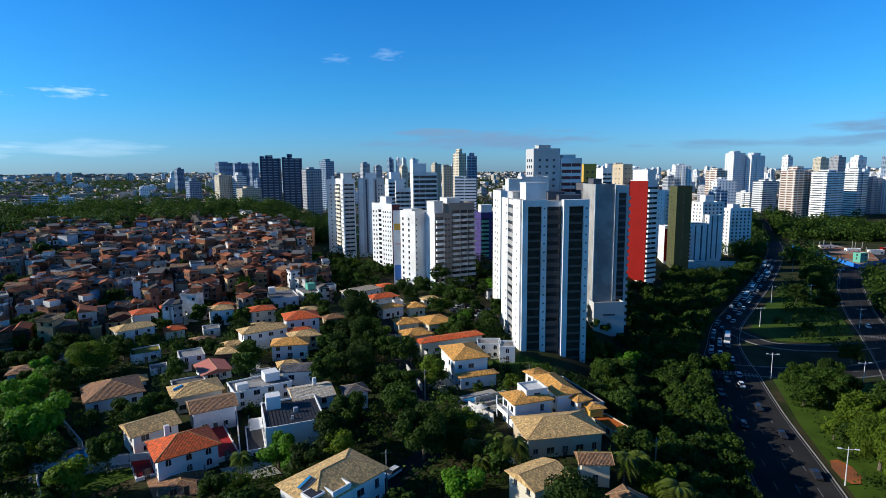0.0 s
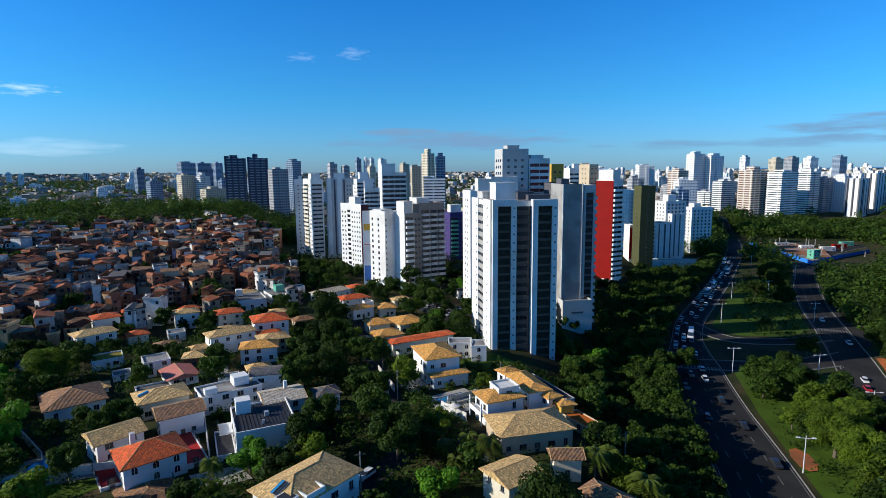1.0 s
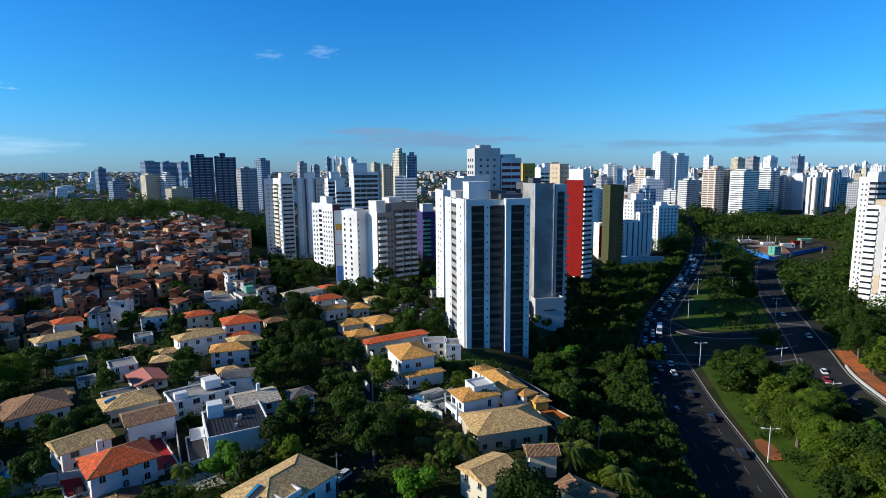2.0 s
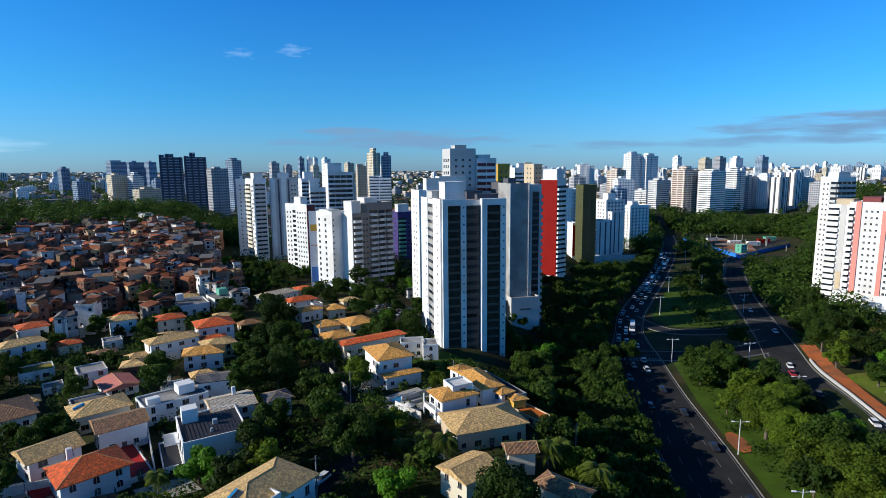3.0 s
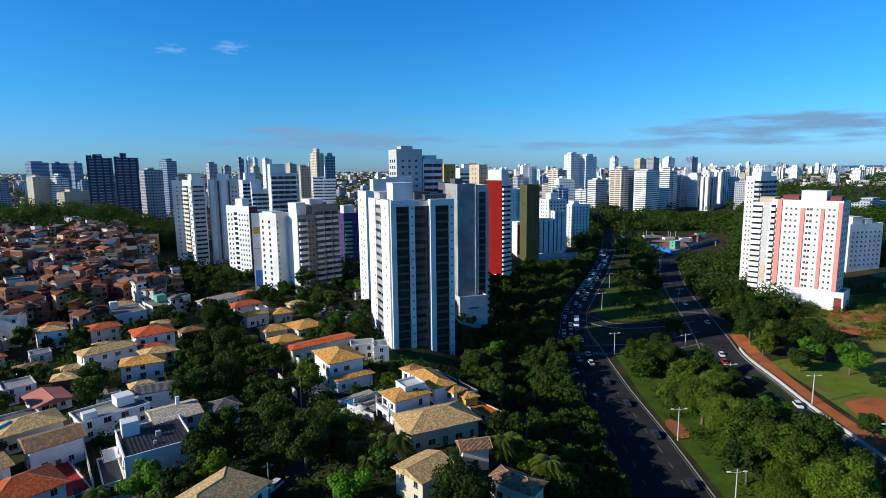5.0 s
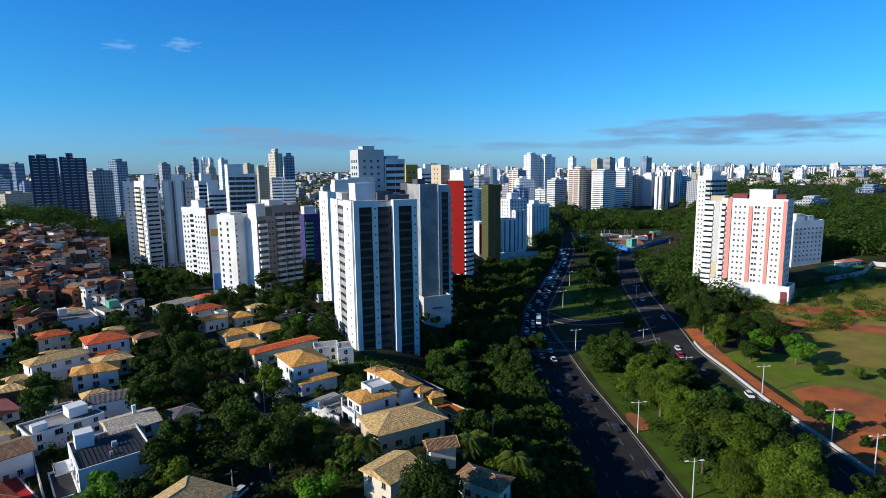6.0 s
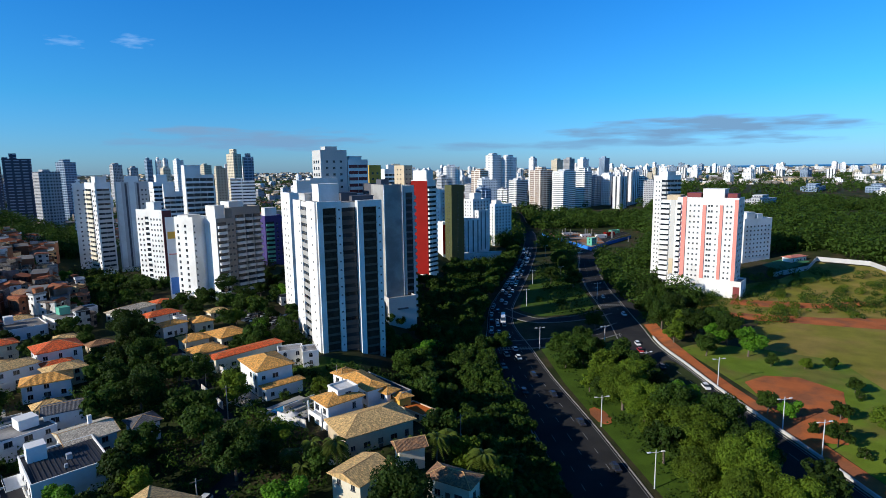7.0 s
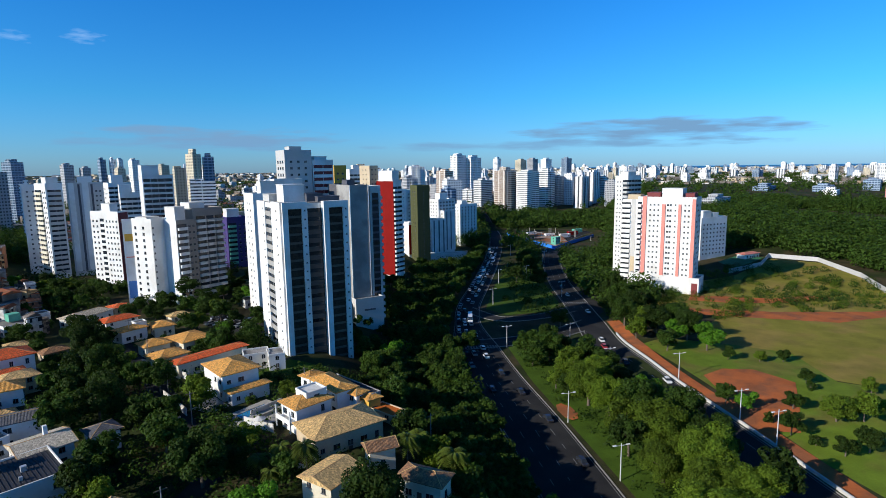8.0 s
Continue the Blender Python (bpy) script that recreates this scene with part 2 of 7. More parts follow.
ASPHALT = material("asphalt", (0.034, 0.034, 0.034), 0.95, var=0.25, scale=0.15, fine=6, stain=(0.026, 0.026, 0.028), stain_scale=0.06)
KERB = material("kerb_concrete", (0.26, 0.25, 0.23), 0.85, var=0.2, scale=0.5, fine=5)
LINE = material("road_marking", (0.17, 0.17, 0.165), 0.7, var=0.2, scale=0.6, fine=5, bump=0.0)
PAVING = material("pale_paving", (0.4, 0.38, 0.34), 0.85, var=0.2, scale=0.4, fine=4)
GRASS = material("mown_grass", (0.2, 0.182, 0.026), 0.95, var=0.3, scale=0.12, fine=3, stain=(0.25, 0.19, 0.045), stain_scale=0.05, bump=0.4)
PARK_LAWN = material("park_grass", (0.125, 0.185, 0.018), 0.95, var=0.3, scale=0.2, fine=4, bump=0.4, stain=(0.15, 0.15, 0.03), stain_scale=0.06)
LAWN = material("green_lawn", (0.055, 0.1, 0.01), 0.95, var=0.3, scale=0.2, fine=4, bump=0.4)
SCRUB = material("scrub_ground", (0.03, 0.042, 0.012), 0.95, var=0.45, scale=0.1, fine=2, stain=(0.055, 0.045, 0.022), stain_scale=0.05, bump=0.6)
RED_EARTH = material("red_earth", (0.43, 0.125, 0.04), 0.95, var=0.25, scale=0.15, fine=3, stain=(0.27, 0.1, 0.045), stain_scale=0.12, bump=0.4)
LEAF = material("foliage", (0.034, 0.068, 0.007), 0.7, var=0.55, scale=0.28, fine=2.2, bump=0.0, vary=0.35, spec=0.2)
LEAF_BRIGHT = material("bright_foliage", (0.085, 0.21, 0.012), 0.65, var=0.5, scale=0.3, fine=2.2, bump=0.0, vary=0.2, spec=0.2)
LEAF_OLIVE = material("olive_foliage", (0.105, 0.165, 0.012), 0.75, var=0.5, scale=0.3, fine=2.2, bump=0.0, vary=0.25, spec=0.2)
LEAF_PALM = material("palm_frond", (0.11, 0.15, 0.02), 0.6, var=0.4, scale=0.5, fine=3, bump=0.0, vary=0.25)
BARK = material("bark", (0.14, 0.11, 0.085), 0.9, var=0.35, scale=1.5, fine=8, bump=0.5)
TILE_GOLD = tiled("golden_clay_tile", (0.66, 0.32, 0.07), stain=(0.36, 0.17, 0.045), amount=0.55)
TILE_TAN = tiled("weathered_tan_tile", (0.64, 0.42, 0.17), stain=(0.3, 0.19, 0.085), amount=0.55)
TILE_BROWN = tiled("brown_clay_tile", (0.3, 0.15, 0.07), stain=(0.09, 0.07, 0.055), amount=0.65)
TILE_RED = tiled("red_clay_tile", (0.64, 0.1, 0.016), stain=(0.27, 0.06, 0.02), amount=0.5)
TILE_PALE = tiled("pale_cement_tile", (0.5, 0.43, 0.33), stain=(0.3, 0.25, 0.19), amount=0.5)
TILE_SLATE = tiled("dark_slate_tile", (0.1, 0.1, 0.11), stain=(0.06, 0.06, 0.06), amount=0.5)
RIDGE = material("ridge_tile", (0.5, 0.31, 0.14), 0.9, var=0.3, scale=0.8, fine=5)
BRICK = material("hollow_brick", (0.24, 0.085, 0.04), 0.9, var=0.3, scale=0.5, fine=6, vary=0.35, stain=(0.13, 0.075, 0.05), stain_scale=0.3)
RENDER_VAR = material("painted_render", (0.3, 0.27, 0.24), 0.85, var=0.2, scale=0.4, fine=4, vary=0.5, stain=(0.18, 0.15, 0.12), stain_scale=0.25)
FIBRE = material("fibre_cement_sheet", (0.17, 0.16, 0.15), 0.9, var=0.25, scale=0.5, fine=5, vary=0.4)
ORANGE_SHEET = material("orange_roof_tile", (0.32, 0.09, 0.035), 0.85, var=0.3, scale=0.6, fine=6, vary=0.35, stain=(0.2, 0.09, 0.05), stain_scale=0.4)
ORANGE_DECK = material("orange_deck_tile", (0.5, 0.13, 0.025), 0.8, var=0.15, scale=0.6, fine=5)
RED_FLOOR = material("red_painted_roof", (0.42, 0.02, 0.02), 0.7, var=0.15, scale=0.3, fine=3)
PINK_ROOF = material("faded_pink_roof", (0.55, 0.2, 0.16), 0.8, var=0.12, scale=0.3, fine=4)
POOL = material("pool_water", (0.03, 0.25, 0.5), 0.08, var=0.1, scale=0.5, fine=3, bump=0.1, spec=0.5)
STEEL = material("galvanised_steel", (0.55, 0.56, 0.57), 0.45, 0.5, var=0.1)
COURT = material("court_paint", (0.05, 0.17, 0.085), 0.85, var=0.2, scale=0.3, fine=3)
HOARDING = material("blue_hoarding", (0.03, 0.22, 0.7), 0.6, var=0.15, scale=0.4, fine=3, bump=0.05)
SPANDREL = material("bronze_spandrel", (0.115, 0.092, 0.072), 0.6, var=0.2, scale=0.3, fine=1.4)
SITE_EARTH = material("site_earth", (0.36, 0.15, 0.07), 0.95, var=0.4, scale=0.06, fine=0.6, stain=(0.3, 0.26, 0.22), stain_scale=0.06)
SEA = material("sea_water", (0.02, 0.11, 0.26), 0.35, var=0.1, scale=0.002, fine=0.02, bump=0.0)
CAR_WHITE = material("white_car_paint", (0.75, 0.75, 0.75), 0.3, var=0.03, spec=0.5, bump=0)
CAR_GREY = material("silver_car_paint", (0.35, 0.36, 0.38), 0.3, 0.4, var=0.03, bump=0)
CAR_DARK = material("dark_car_paint", (0.03, 0.03, 0.035), 0.25, var=0.03, spec=0.5, bump=0)
CAR_RED = material("red_car_paint", (0.4, 0.02, 0.02), 0.3, var=0.03, spec=0.5, bump=0)
RUBBER = material("tyre_rubber", (0.02, 0.02, 0.02), 0.9, var=0.1)


# ---- building helpers ----
def box(bm, x0, x1, y0, y1, z0, z1):
    vs = [bm.verts.new(c) for c in ((x0, y0, z0), (x1, y0, z0), (x1, y1, z0), (x0, y1, z0), (x0, y0, z1), (x1, y0, z1), (x1, y1, z1), (x0, y1, z1))]
    for f in ((3, 2, 1, 0), (4, 5, 6, 7), (0, 1, 5, 4), (1, 2, 6, 5), (2, 3, 7, 6), (3, 0, 4, 7)):
        bm.faces.new([vs[i] for i in f])


def prism(bm, pts, z0, z1):
    lo, hi = [bm.verts.new((x, y, z0)) for x, y in pts], [bm.verts.new((x, y, z1)) for x, y in pts]
    k = len(pts)
    bm.faces.new(hi)
    bm.faces.new(lo[::-1])
    for i in range(k):
        bm.faces.new((lo[i], lo[(i + 1) % k], hi[(i + 1) % k], hi[i]))


def tube(bm, a, b, r0, r1, n=6):
    a, b = Vector(a), Vector(b)
    q = (b - a).to_track_quat("Z", "Y")
    ra = [bm.verts.new(a + q @ Vector((math.cos(k * math.tau / n) * r0, math.sin(k * math.tau / n) * r0, 0))) for k in range(n)]
    rb = [bm.verts.new(b + q @ Vector((math.cos(k * math.tau / n) * r1, math.sin(k * math.tau / n) * r1, 0))) for k in range(n)]
    for k in range(n):
        bm.faces.new((ra[k], ra[(k + 1) % n], rb[(k + 1) % n], rb[k]))
    bm.faces.new(rb)
    bm.faces.new(ra[::-1])


def wall_uv(bm, base=0.0):
    """UV in metres: along the wall and up it."""
    uv = bm.loops.layers.uv.verify()
    bm.normal_update()
    for f in bm.faces:
        nrm = f.normal
        for lp in f.loops:
            c = lp.vert.co
            if abs(nrm.z) > 0.7:
                lp[uv].uv = (-50, -50)
            else:
                t = Vector((-nrm.y, nrm.x, 0)).normalized()
                lp[uv].uv = (c.dot(t) + 200, c.z - base)


def slope_uv(bm):
    """UV in metres: u across the slope, v down it."""
    uv = bm.loops.layers.uv.verify()
    bm.normal_update()
    for f in bm.faces:
        nrm = f.normal
        t = Vector((-nrm.y, nrm.x, 0))
        t = t.normalized() if t.length > 1e-4 else Vector((1, 0, 0))
        d = nrm.cross(t)
        for lp in f.loops:
            lp[uv].uv = (lp.vert.co.dot(t) + 100, lp.vert.co.dot(d) + 100)


def mesh_of(name, bm, mat):
    me = bpy.data.meshes.new(name)
    bm.to_mesh(me)
    bm.free()
    for k in (mat if isinstance(mat, (list, tuple)) else [mat]):
        me.materials.append(k)
    return me


def part(name, bm, mat, parent, label=""):
    ob = new(name, bm if isinstance(bm, bpy.types.Mesh) else mesh_of(name, bm, mat))
    ob.parent = parent
    return tagged(ob, label)


def at(me, name, parent, m, label=""):
    """One more piece on a shared mesh, at the pose m under its parent."""
    ob = new(name, me)
    ob.parent, ob.matrix_basis = parent, m
    return tagged(ob, label)


def thing(name, m, label, category, group="", kind=""):
    ob = new(name)
    ob.empty_display_size = 0.5
    ob.matrix_basis = m
    return tagged(ob, label, category, group, kind)


def smooth(v):
    v = min(max(v, 0.0), 1.0)
    return v * v * (3 - 2 * v)


# ---- ground ----
def edge_x(y):
    """Where the bank above the avenue ends."""
    return 6 + 0.11 * max(0.0, y - 190) + 0.0006 * max(0.0, y - 260) ** 2 + 12 * smooth((168 - y) / 30)


def ground(x, y):
    d = math.hypot(x + 12, y)
    th = math.degrees(math.atan2(x + 12, max(y, 1.0) if y > 0 else 1.0))
    z = 12.0 * smooth((edge_x(y) - x) / (42.0 - 14 * smooth((168 - y) / 30)))
    if y > 380:
        z += (12.0 - z) * smooth((y - 640) / 260)
    if y > 60:
        left = smooth((-th - 27) / 9.0)
        z += left * (14.0 * smooth((d - 250) / 200) + 9.0 * smooth((d - 420) / 140) - 12.0 * smooth((d - 580) / 250))
        right = smooth((th - 24) / 6.0)
        z += right * (4.0 * smooth((d - 120) / 90) + 14.0 * smooth((d - 330) / 350))
    if d > 1200:
        z += 46.0 * smooth((d - 1200) / 3600) * (1 - 0.5 * smooth((th - 22) / 12))
    return z


def ground_sheet():
    xs = [-4900, -3600, -2700, -2000, -1500, -1150, -900, -720, -600, -520, -460, -410, -370] + list(np.arange(-340, 341, 4.0)) + [370, 410, 460, 520, 600, 720, 900, 1150, 1500, 2000, 2700, 3600, 4900]
    ys = [-900, -400, -150, -60] + list(np.arange(-20, 521, 4.0)) + [550, 590, 640, 700, 780, 880, 1000, 1150, 1350, 1600, 2000, 2500, 3100, 3800, 4400, 4850]
    verts = [(x, y, ground(x, y)) for y in ys for x in xs]
    k = len(xs)
    faces = [(j * k + i, j * k + i + 1, (j + 1) * k + i + 1, (j + 1) * k + i) for j in range(len(ys) - 1) for i in range(k - 1)]
    me = bpy.data.meshes.new("ground")
    me.from_pydata(verts, [], faces)
    me.materials.append(SCRUB)
    for p in me.polygons:
        p.use_smooth = True
    tagged(new("ground", me), "dark scrubby ground rolling away from the city to the horizon", "ground", kind="structure")


ground_sheet()


def sheet(name, pts, mat, lift, label, category, kind="structure", step=4.0):
    """A flat patch of ground inside the outline pts, laid over the ground."""
    bm = bmesh.new()
    vs = [bm.verts.new((x, y, 0)) for x, y in pts]
    bm.faces.new(vs)
    lo = [min(p[i] for p in pts) for i in (0, 1)]
    hi = [max(p[i] for p in pts) for i in (0, 1)]
    for axis in (0, 1):
        v = math.floor(lo[axis] / step) * step + step
        while v < hi[axis]:
            co, no = [0, 0, 0], [0, 0, 0]
            co[axis], no[axis] = v, 1
            bmesh.ops.bisect_plane(bm, geom=bm.verts[:] + bm.edges[:] + bm.faces[:], plane_co=co, plane_no=no)
            v += step
    bmesh.ops.triangulate(bm, faces=bm.faces[:])
    for v in bm.verts:
        v.co.z = ground(v.co.x, v.co.y) + lift
    bm.normal_update()
    for f in bm.faces:
        if f.normal.z < 0:
            f.normal_flip()
    return tagged(new(name, mesh_of(name, bm, mat)), label, category, kind=kind)


def spline(pts, step=3.0):
    """Points every few metres on a smooth line through pts."""
    out = []
    for i in range(len(pts) - 1):
        p0, p1, p2, p3 = (Vector(pts[max(0, min(len(pts) - 1, i + k))]) for k in (-1, 0, 1, 2))
        n = max(2, int((p2 - p1).length / step))
        for k in range(n):
            t = k / n
            out.append(0.5 * ((2 * p1) + (p2 - p0) * t + (2 * p0 - 5 * p1 + 4 * p2 - p3) * t * t + (3 * p1 - p0 - 3 * p2 + p3) * t ** 3))
    out.append(Vector(pts[-1]))
    return out


def ribbon(bm, line, a, b, lift, height=0.0):
    """A strip beside a line, from a to b metres to its right; with height a solid kerb or wall."""
    rows = []
    for i, p in enumerate(line):
        d = (line[min(i + 1, len(line) - 1)] - line[max(i - 1, 0)]).normalized()
        r = Vector((d.y, -d.x))
        row = []
        for s in (a, b):
            q = p + r * (s(i) if callable(s) else s)
            z = ground(q.x, q.y) + lift
            row += [bm.verts.new((q.x, q.y, z + height))] + ([bm.verts.new((q.x, q.y, z - 0.3))] if height else [])
        rows.append(row)
    for r0, r1 in zip(rows, rows[1:]):
        if height:
            bm.faces.new((r0[0], r0[2], r1[2], r1[0]))
            bm.faces.new((r0[1], r0[0], r1[0], r1[1]))
            bm.faces.new((r0[2], r0[3], r1[3], r1[2]))
        else:
            bm.faces.new((r0[0], r0[1], r1[1], r1[0]))
    if height:
        bm.faces.new((rows[0][0], rows[0][1], rows[0][3], rows[0][2]))
        bm.faces.new((rows[-1][2], rows[-1][3], rows[-1][1], rows[-1][0]))

# ---- roads ----
LEFT_ROAD = spline([(33, -60), (34, 60), (35, 140), (34, 190), (36, 235), (44, 282), (62, 335), (88, 410), (122, 520), (150, 640), (165, 780)])
RIGHT_ROAD = spline([(88, -60), (86, 60), (85, 120), (83, 165), (87, 205), (97, 245), (106, 285), (118, 340), (142, 420), (170, 490), (215, 560), (270, 620)])
CROSS_ROAD = spline([(30, 224), (55, 226), (75, 232), (98, 246)])
LOOP_ROAD = spline([(44, 285), (56, 262), (78, 262), (98, 272)])


def lane(line, i, off):
    p = line[i]
    d = (line[i + 1] - p).normalized()
    q = p + Vector((d.y, -d.x)) * off
    return q.x, q.y, math.degrees(math.atan2(d.y, d.x))


def road(line, half, name, label, dashes=(), lift=0.05, taper=None):
    """taper: what the half width loses, point by point along the line."""
    def off(side, grow):
        return lambda i: side * (half - (taper(i) if taper else 0.0) + grow)

    bm = bmesh.new()
    ribbon(bm, line, off(-1, 0), off(1, 0), lift)
    ob = tagged(new(name, mesh_of(name, bm, ASPHALT)), label, "road", kind="structure")
    for side in (-1, 1):
        bm = bmesh.new()
        ribbon(bm, line, off(side, 0), off(side, 0.35), 0.0, 0.2)
        part("kerb", bm, KERB, ob)
        bm = bmesh.new()
        ribbon(bm, line, off(side, -0.5), off(side, -0.7), lift + 0.012)
        part("edge_line", bm, LINE, ob)
    for off in dashes:
        bm = bmesh.new()
        for i in range(0, min(len(line) - 2, 100 if taper else 9999), 3):
            ribbon(bm, line[i:i + 2], off - 0.1, off + 0.1, lift + 0.012)
        part("lane_marking", bm, LINE, ob)
    return ob


road(LEFT_ROAD, 9.5, "road_west", "dark asphalt avenue carriageway with worn white lane lines", (-4.6, 0, 4.6), taper=lambda i: 3.5 * smooth((i - 90) / 16))
road(RIGHT_ROAD, 6.6, "road_east", "dark asphalt avenue carriageway beside a red earth verge", (-2.1, 2.1))
road(CROSS_ROAD, 5.5, "road_link", "short asphalt link between the two carriageways", (0,), 0.08)
road(LOOP_ROAD, 4.0, "road_return", "curved asphalt return lane round a green island", (), 0.11)


sheet("parking_apron", [(100, 250), (112, 262), (124, 300), (142, 350), (172, 415), (160, 440), (140, 410), (118, 345), (106, 290)], ASPHALT, 0.03, "dark asphalt parking apron widening beside the avenue", "car park")


def zebra(line, i, half):
    p = line[i]
    d = (line[i + 1] - line[i]).normalized()
    r = Vector((d.y, -d.x))
    ob = thing("zebra_crossing", pose(p.x, p.y, ground(p.x, p.y)), "white zebra stripes painted across the asphalt", "road marking", kind="structure")
    s = -half + 0.5
    while s < half - 0.5:
        bm = bmesh.new()
        q = [r * s - d * 2, r * (s + 0.6) - d * 2, r * (s + 0.6) + d * 2, r * s + d * 2]
        bm.faces.new([bm.verts.new((v.x, v.y, 0.13)) for v in q])
        part("stripe", bm, LINE, ob)
        s += 1.2


zebra(RIGHT_ROAD, 96, 6)
zebra(RIGHT_ROAD, 114, 6)
zebra(LEFT_ROAD, 92, 9)

# low pale wall and red earth strip along the right carriageway
bm = bmesh.new()
ribbon(bm, RIGHT_ROAD[40:95], 7.6, 8.0, 0.0, 0.9)
tagged(new("verge_wall", mesh_of("verge_wall", bm, LIGHT_GREY)), "low pale weathered retaining wall along the avenue", "wall", kind="structure")
bm = bmesh.new()
ribbon(bm, RIGHT_ROAD[30:102], 8.0, 13.5, 0.22)
tagged(new("red_verge", mesh_of("red_verge", bm, RED_EARTH)), "strip of bare red earth along the avenue", "verge", kind="structure")

sheet("grass_field", [(127, 196), (137, 216), (171, 240), (240, 236), (300, 200), (300, 110), (165, 128), (141, 151), (148, 178)], GRASS, 0.10, "wide mown grass field, dry in patches", "field")
sheet("park_lawn", [(99, 110), (99, 200), (112, 205), (150, 180), (141, 150), (200, 100), (170, 60), (104, 70)], PARK_LAWN, 0.06, "green park lawn beside the avenue", "lawn")
sheet("dirt_patch", [(102, 164), (112, 168), (122, 165), (127, 152), (116, 138), (104, 124), (97, 127), (97, 140)], RED_EARTH, 0.16, "bare red earth playing ground", "dirt patch")
sheet("dirt_slope", [(128, 244), (136, 256), (150, 247), (185, 232), (230, 222), (262, 226), (262, 217), (200, 209), (150, 234)], RED_EARTH, 0.14, "eroded red earth slope above the grass field", "dirt slope")
sheet("island_lawn", [(54, 282), (62, 268), (84, 270), (97, 285), (107, 338), (128, 408), (120, 425), (100, 400), (74, 340)], LAWN, 0.07, "green traffic island lawn between the carriageways", "lawn")
# the median takes the darker lawn colour in place of shade over olive grass
sheet("median_lawn", [(47, 100), (76, 100), (74, 165), (76, 205), (80, 222), (48, 218), (46, 180)], LAWN, 0.05, "wide grassed median between the carriageways, its shade put into a darker green", "lawn")
sheet("median_dirt", [(46.5, 150), (48, 148), (50, 148.5), (51.5, 152), (51, 157), (49, 160), (47, 159), (46, 155)], RED_EARTH, 0.12, "worn earth patch on the median", "dirt patch")
sheet("dirt_slope", [(160, 262), (178, 252), (205, 246), (236, 250), (228, 257), (204, 256), (184, 266), (168, 272)], RED_EARTH, 0.12, "bare red earth between bushes on a slope", "dirt slope")
sheet("scrub_slope", [(132, 258), (150, 240), (190, 228), (262, 219), (286, 270), (300, 326), (280, 348), (225, 312), (180, 300)], GRASS, 0.05, "dry grassy slope with bushes above the playing field", "slope")
sheet("building_site", [(170, 486), (194, 511), (206, 560), (196, 606), (158, 604), (162, 545)], SITE_EARTH, 1.6, "bare red earth of a building site", "building site")

# ---- apartment towers ----
def window_mesh(w, h):
    """One window: a frame with a dark pane set back in it and a sill below. The wall lies in y = 0."""
    bm = bmesh.new()
    box(bm, -w / 2, w / 2, -0.05, 0.02, -h / 2, h / 2)
    for f in bm.faces:
        f.material_index = 0
    n0 = len(bm.faces)
    box(bm, -w / 2 - 0.12, w / 2 + 0.12, -0.22, 0.02, -h / 2 - 0.14, -h / 2)
    box(bm, -0.04, 0.04, -0.09, 0.0, -h / 2, h / 2)
    bm.faces.ensure_lookup_table()
    for f in bm.faces[n0:]:
        f.material_index = 1
    return mesh_of("window", bm, [GLASS, FRAME])


def storey_mesh(w, h, wall, glass, share, depth, name):
    """A storey's glazed band with its parapet standing proud. The wall lies in y = 0; x from 0 to w; z from 0 to h."""
    bm = bmesh.new()
    box(bm, 0, w, -0.04, 0.02, h * (1 - share), h)
    bm.faces.ensure_lookup_table()
    n0 = len(bm.faces)
    box(bm, 0, w, -depth, 0.02, 0.0, h * (1 - share))
    k = max(1, int(w / 3.2))
    for i in range(1, k):
        box(bm, w * i / k - 0.08, w * i / k + 0.08, -0.1, 0, h * (1 - share), h)
    bm.faces.ensure_lookup_table()
    for f in bm.faces[n0:]:
        f.material_index = 1
    return mesh_of(name, bm, [glass, wall])


SHARED = {}


def shared(key, make):
    if key not in SHARED:
        SHARED[key] = make()
    return SHARED[key]


def face_pose(side, w, d):
    """The pose of a face, seen from outside: x along it to the right, y into the wall."""
    return {"front": pose(0, 0, 0), "left": pose(0, d, 0, 0, 0, -90), "right": pose(w, 0, 0, 0, 0, 90), "back": pose(w, d, 0, 0, 0, 180)}[side]


def dress(top, side, w, d, h, style, wall, floors=3.0, low=4.0):
    """Windows, balconies or cladding on one face of a tower. style: tuples, each for a stretch a..b of the face (0 to 1)."""
    width = w if side in ("front", "back") else d
    m = face_pose(side, w, d)
    count = int((h - low - 1.2) / floors)
    for kind, a, b, *more in style:
        x0, x1 = a * width, b * width
        if kind == "win":
            cols, ww, wh = more
            me = shared(("win", ww, wh), lambda: window_mesh(ww, wh))
            for i in range(count):
                for c in range(cols):
                    at(me, "window", top, m @ pose(x0 + (c + 0.5) * (x1 - x0) / cols, 0, low + i * floors + 1.6))
        elif kind == "band":
            wl, gl, share, depth = more
            me = shared(("band", round(x1 - x0, 1), floors, wl.name, gl.name, share, depth), lambda: storey_mesh(x1 - x0, floors, wl, gl, share, depth, "balcony"))
            for i in range(count):
                at(me, "balcony", top, m @ pose(x0, 0, low + i * floors))
        elif kind == "strip":
            mat, proud, z0, z1 = more
            bm = bmesh.new()
            box(bm, x0, x1, -proud, 0.02, z0, h + z1)
            ob = part("cladding_strip", bm, mat, top)
            ob.matrix_basis = m


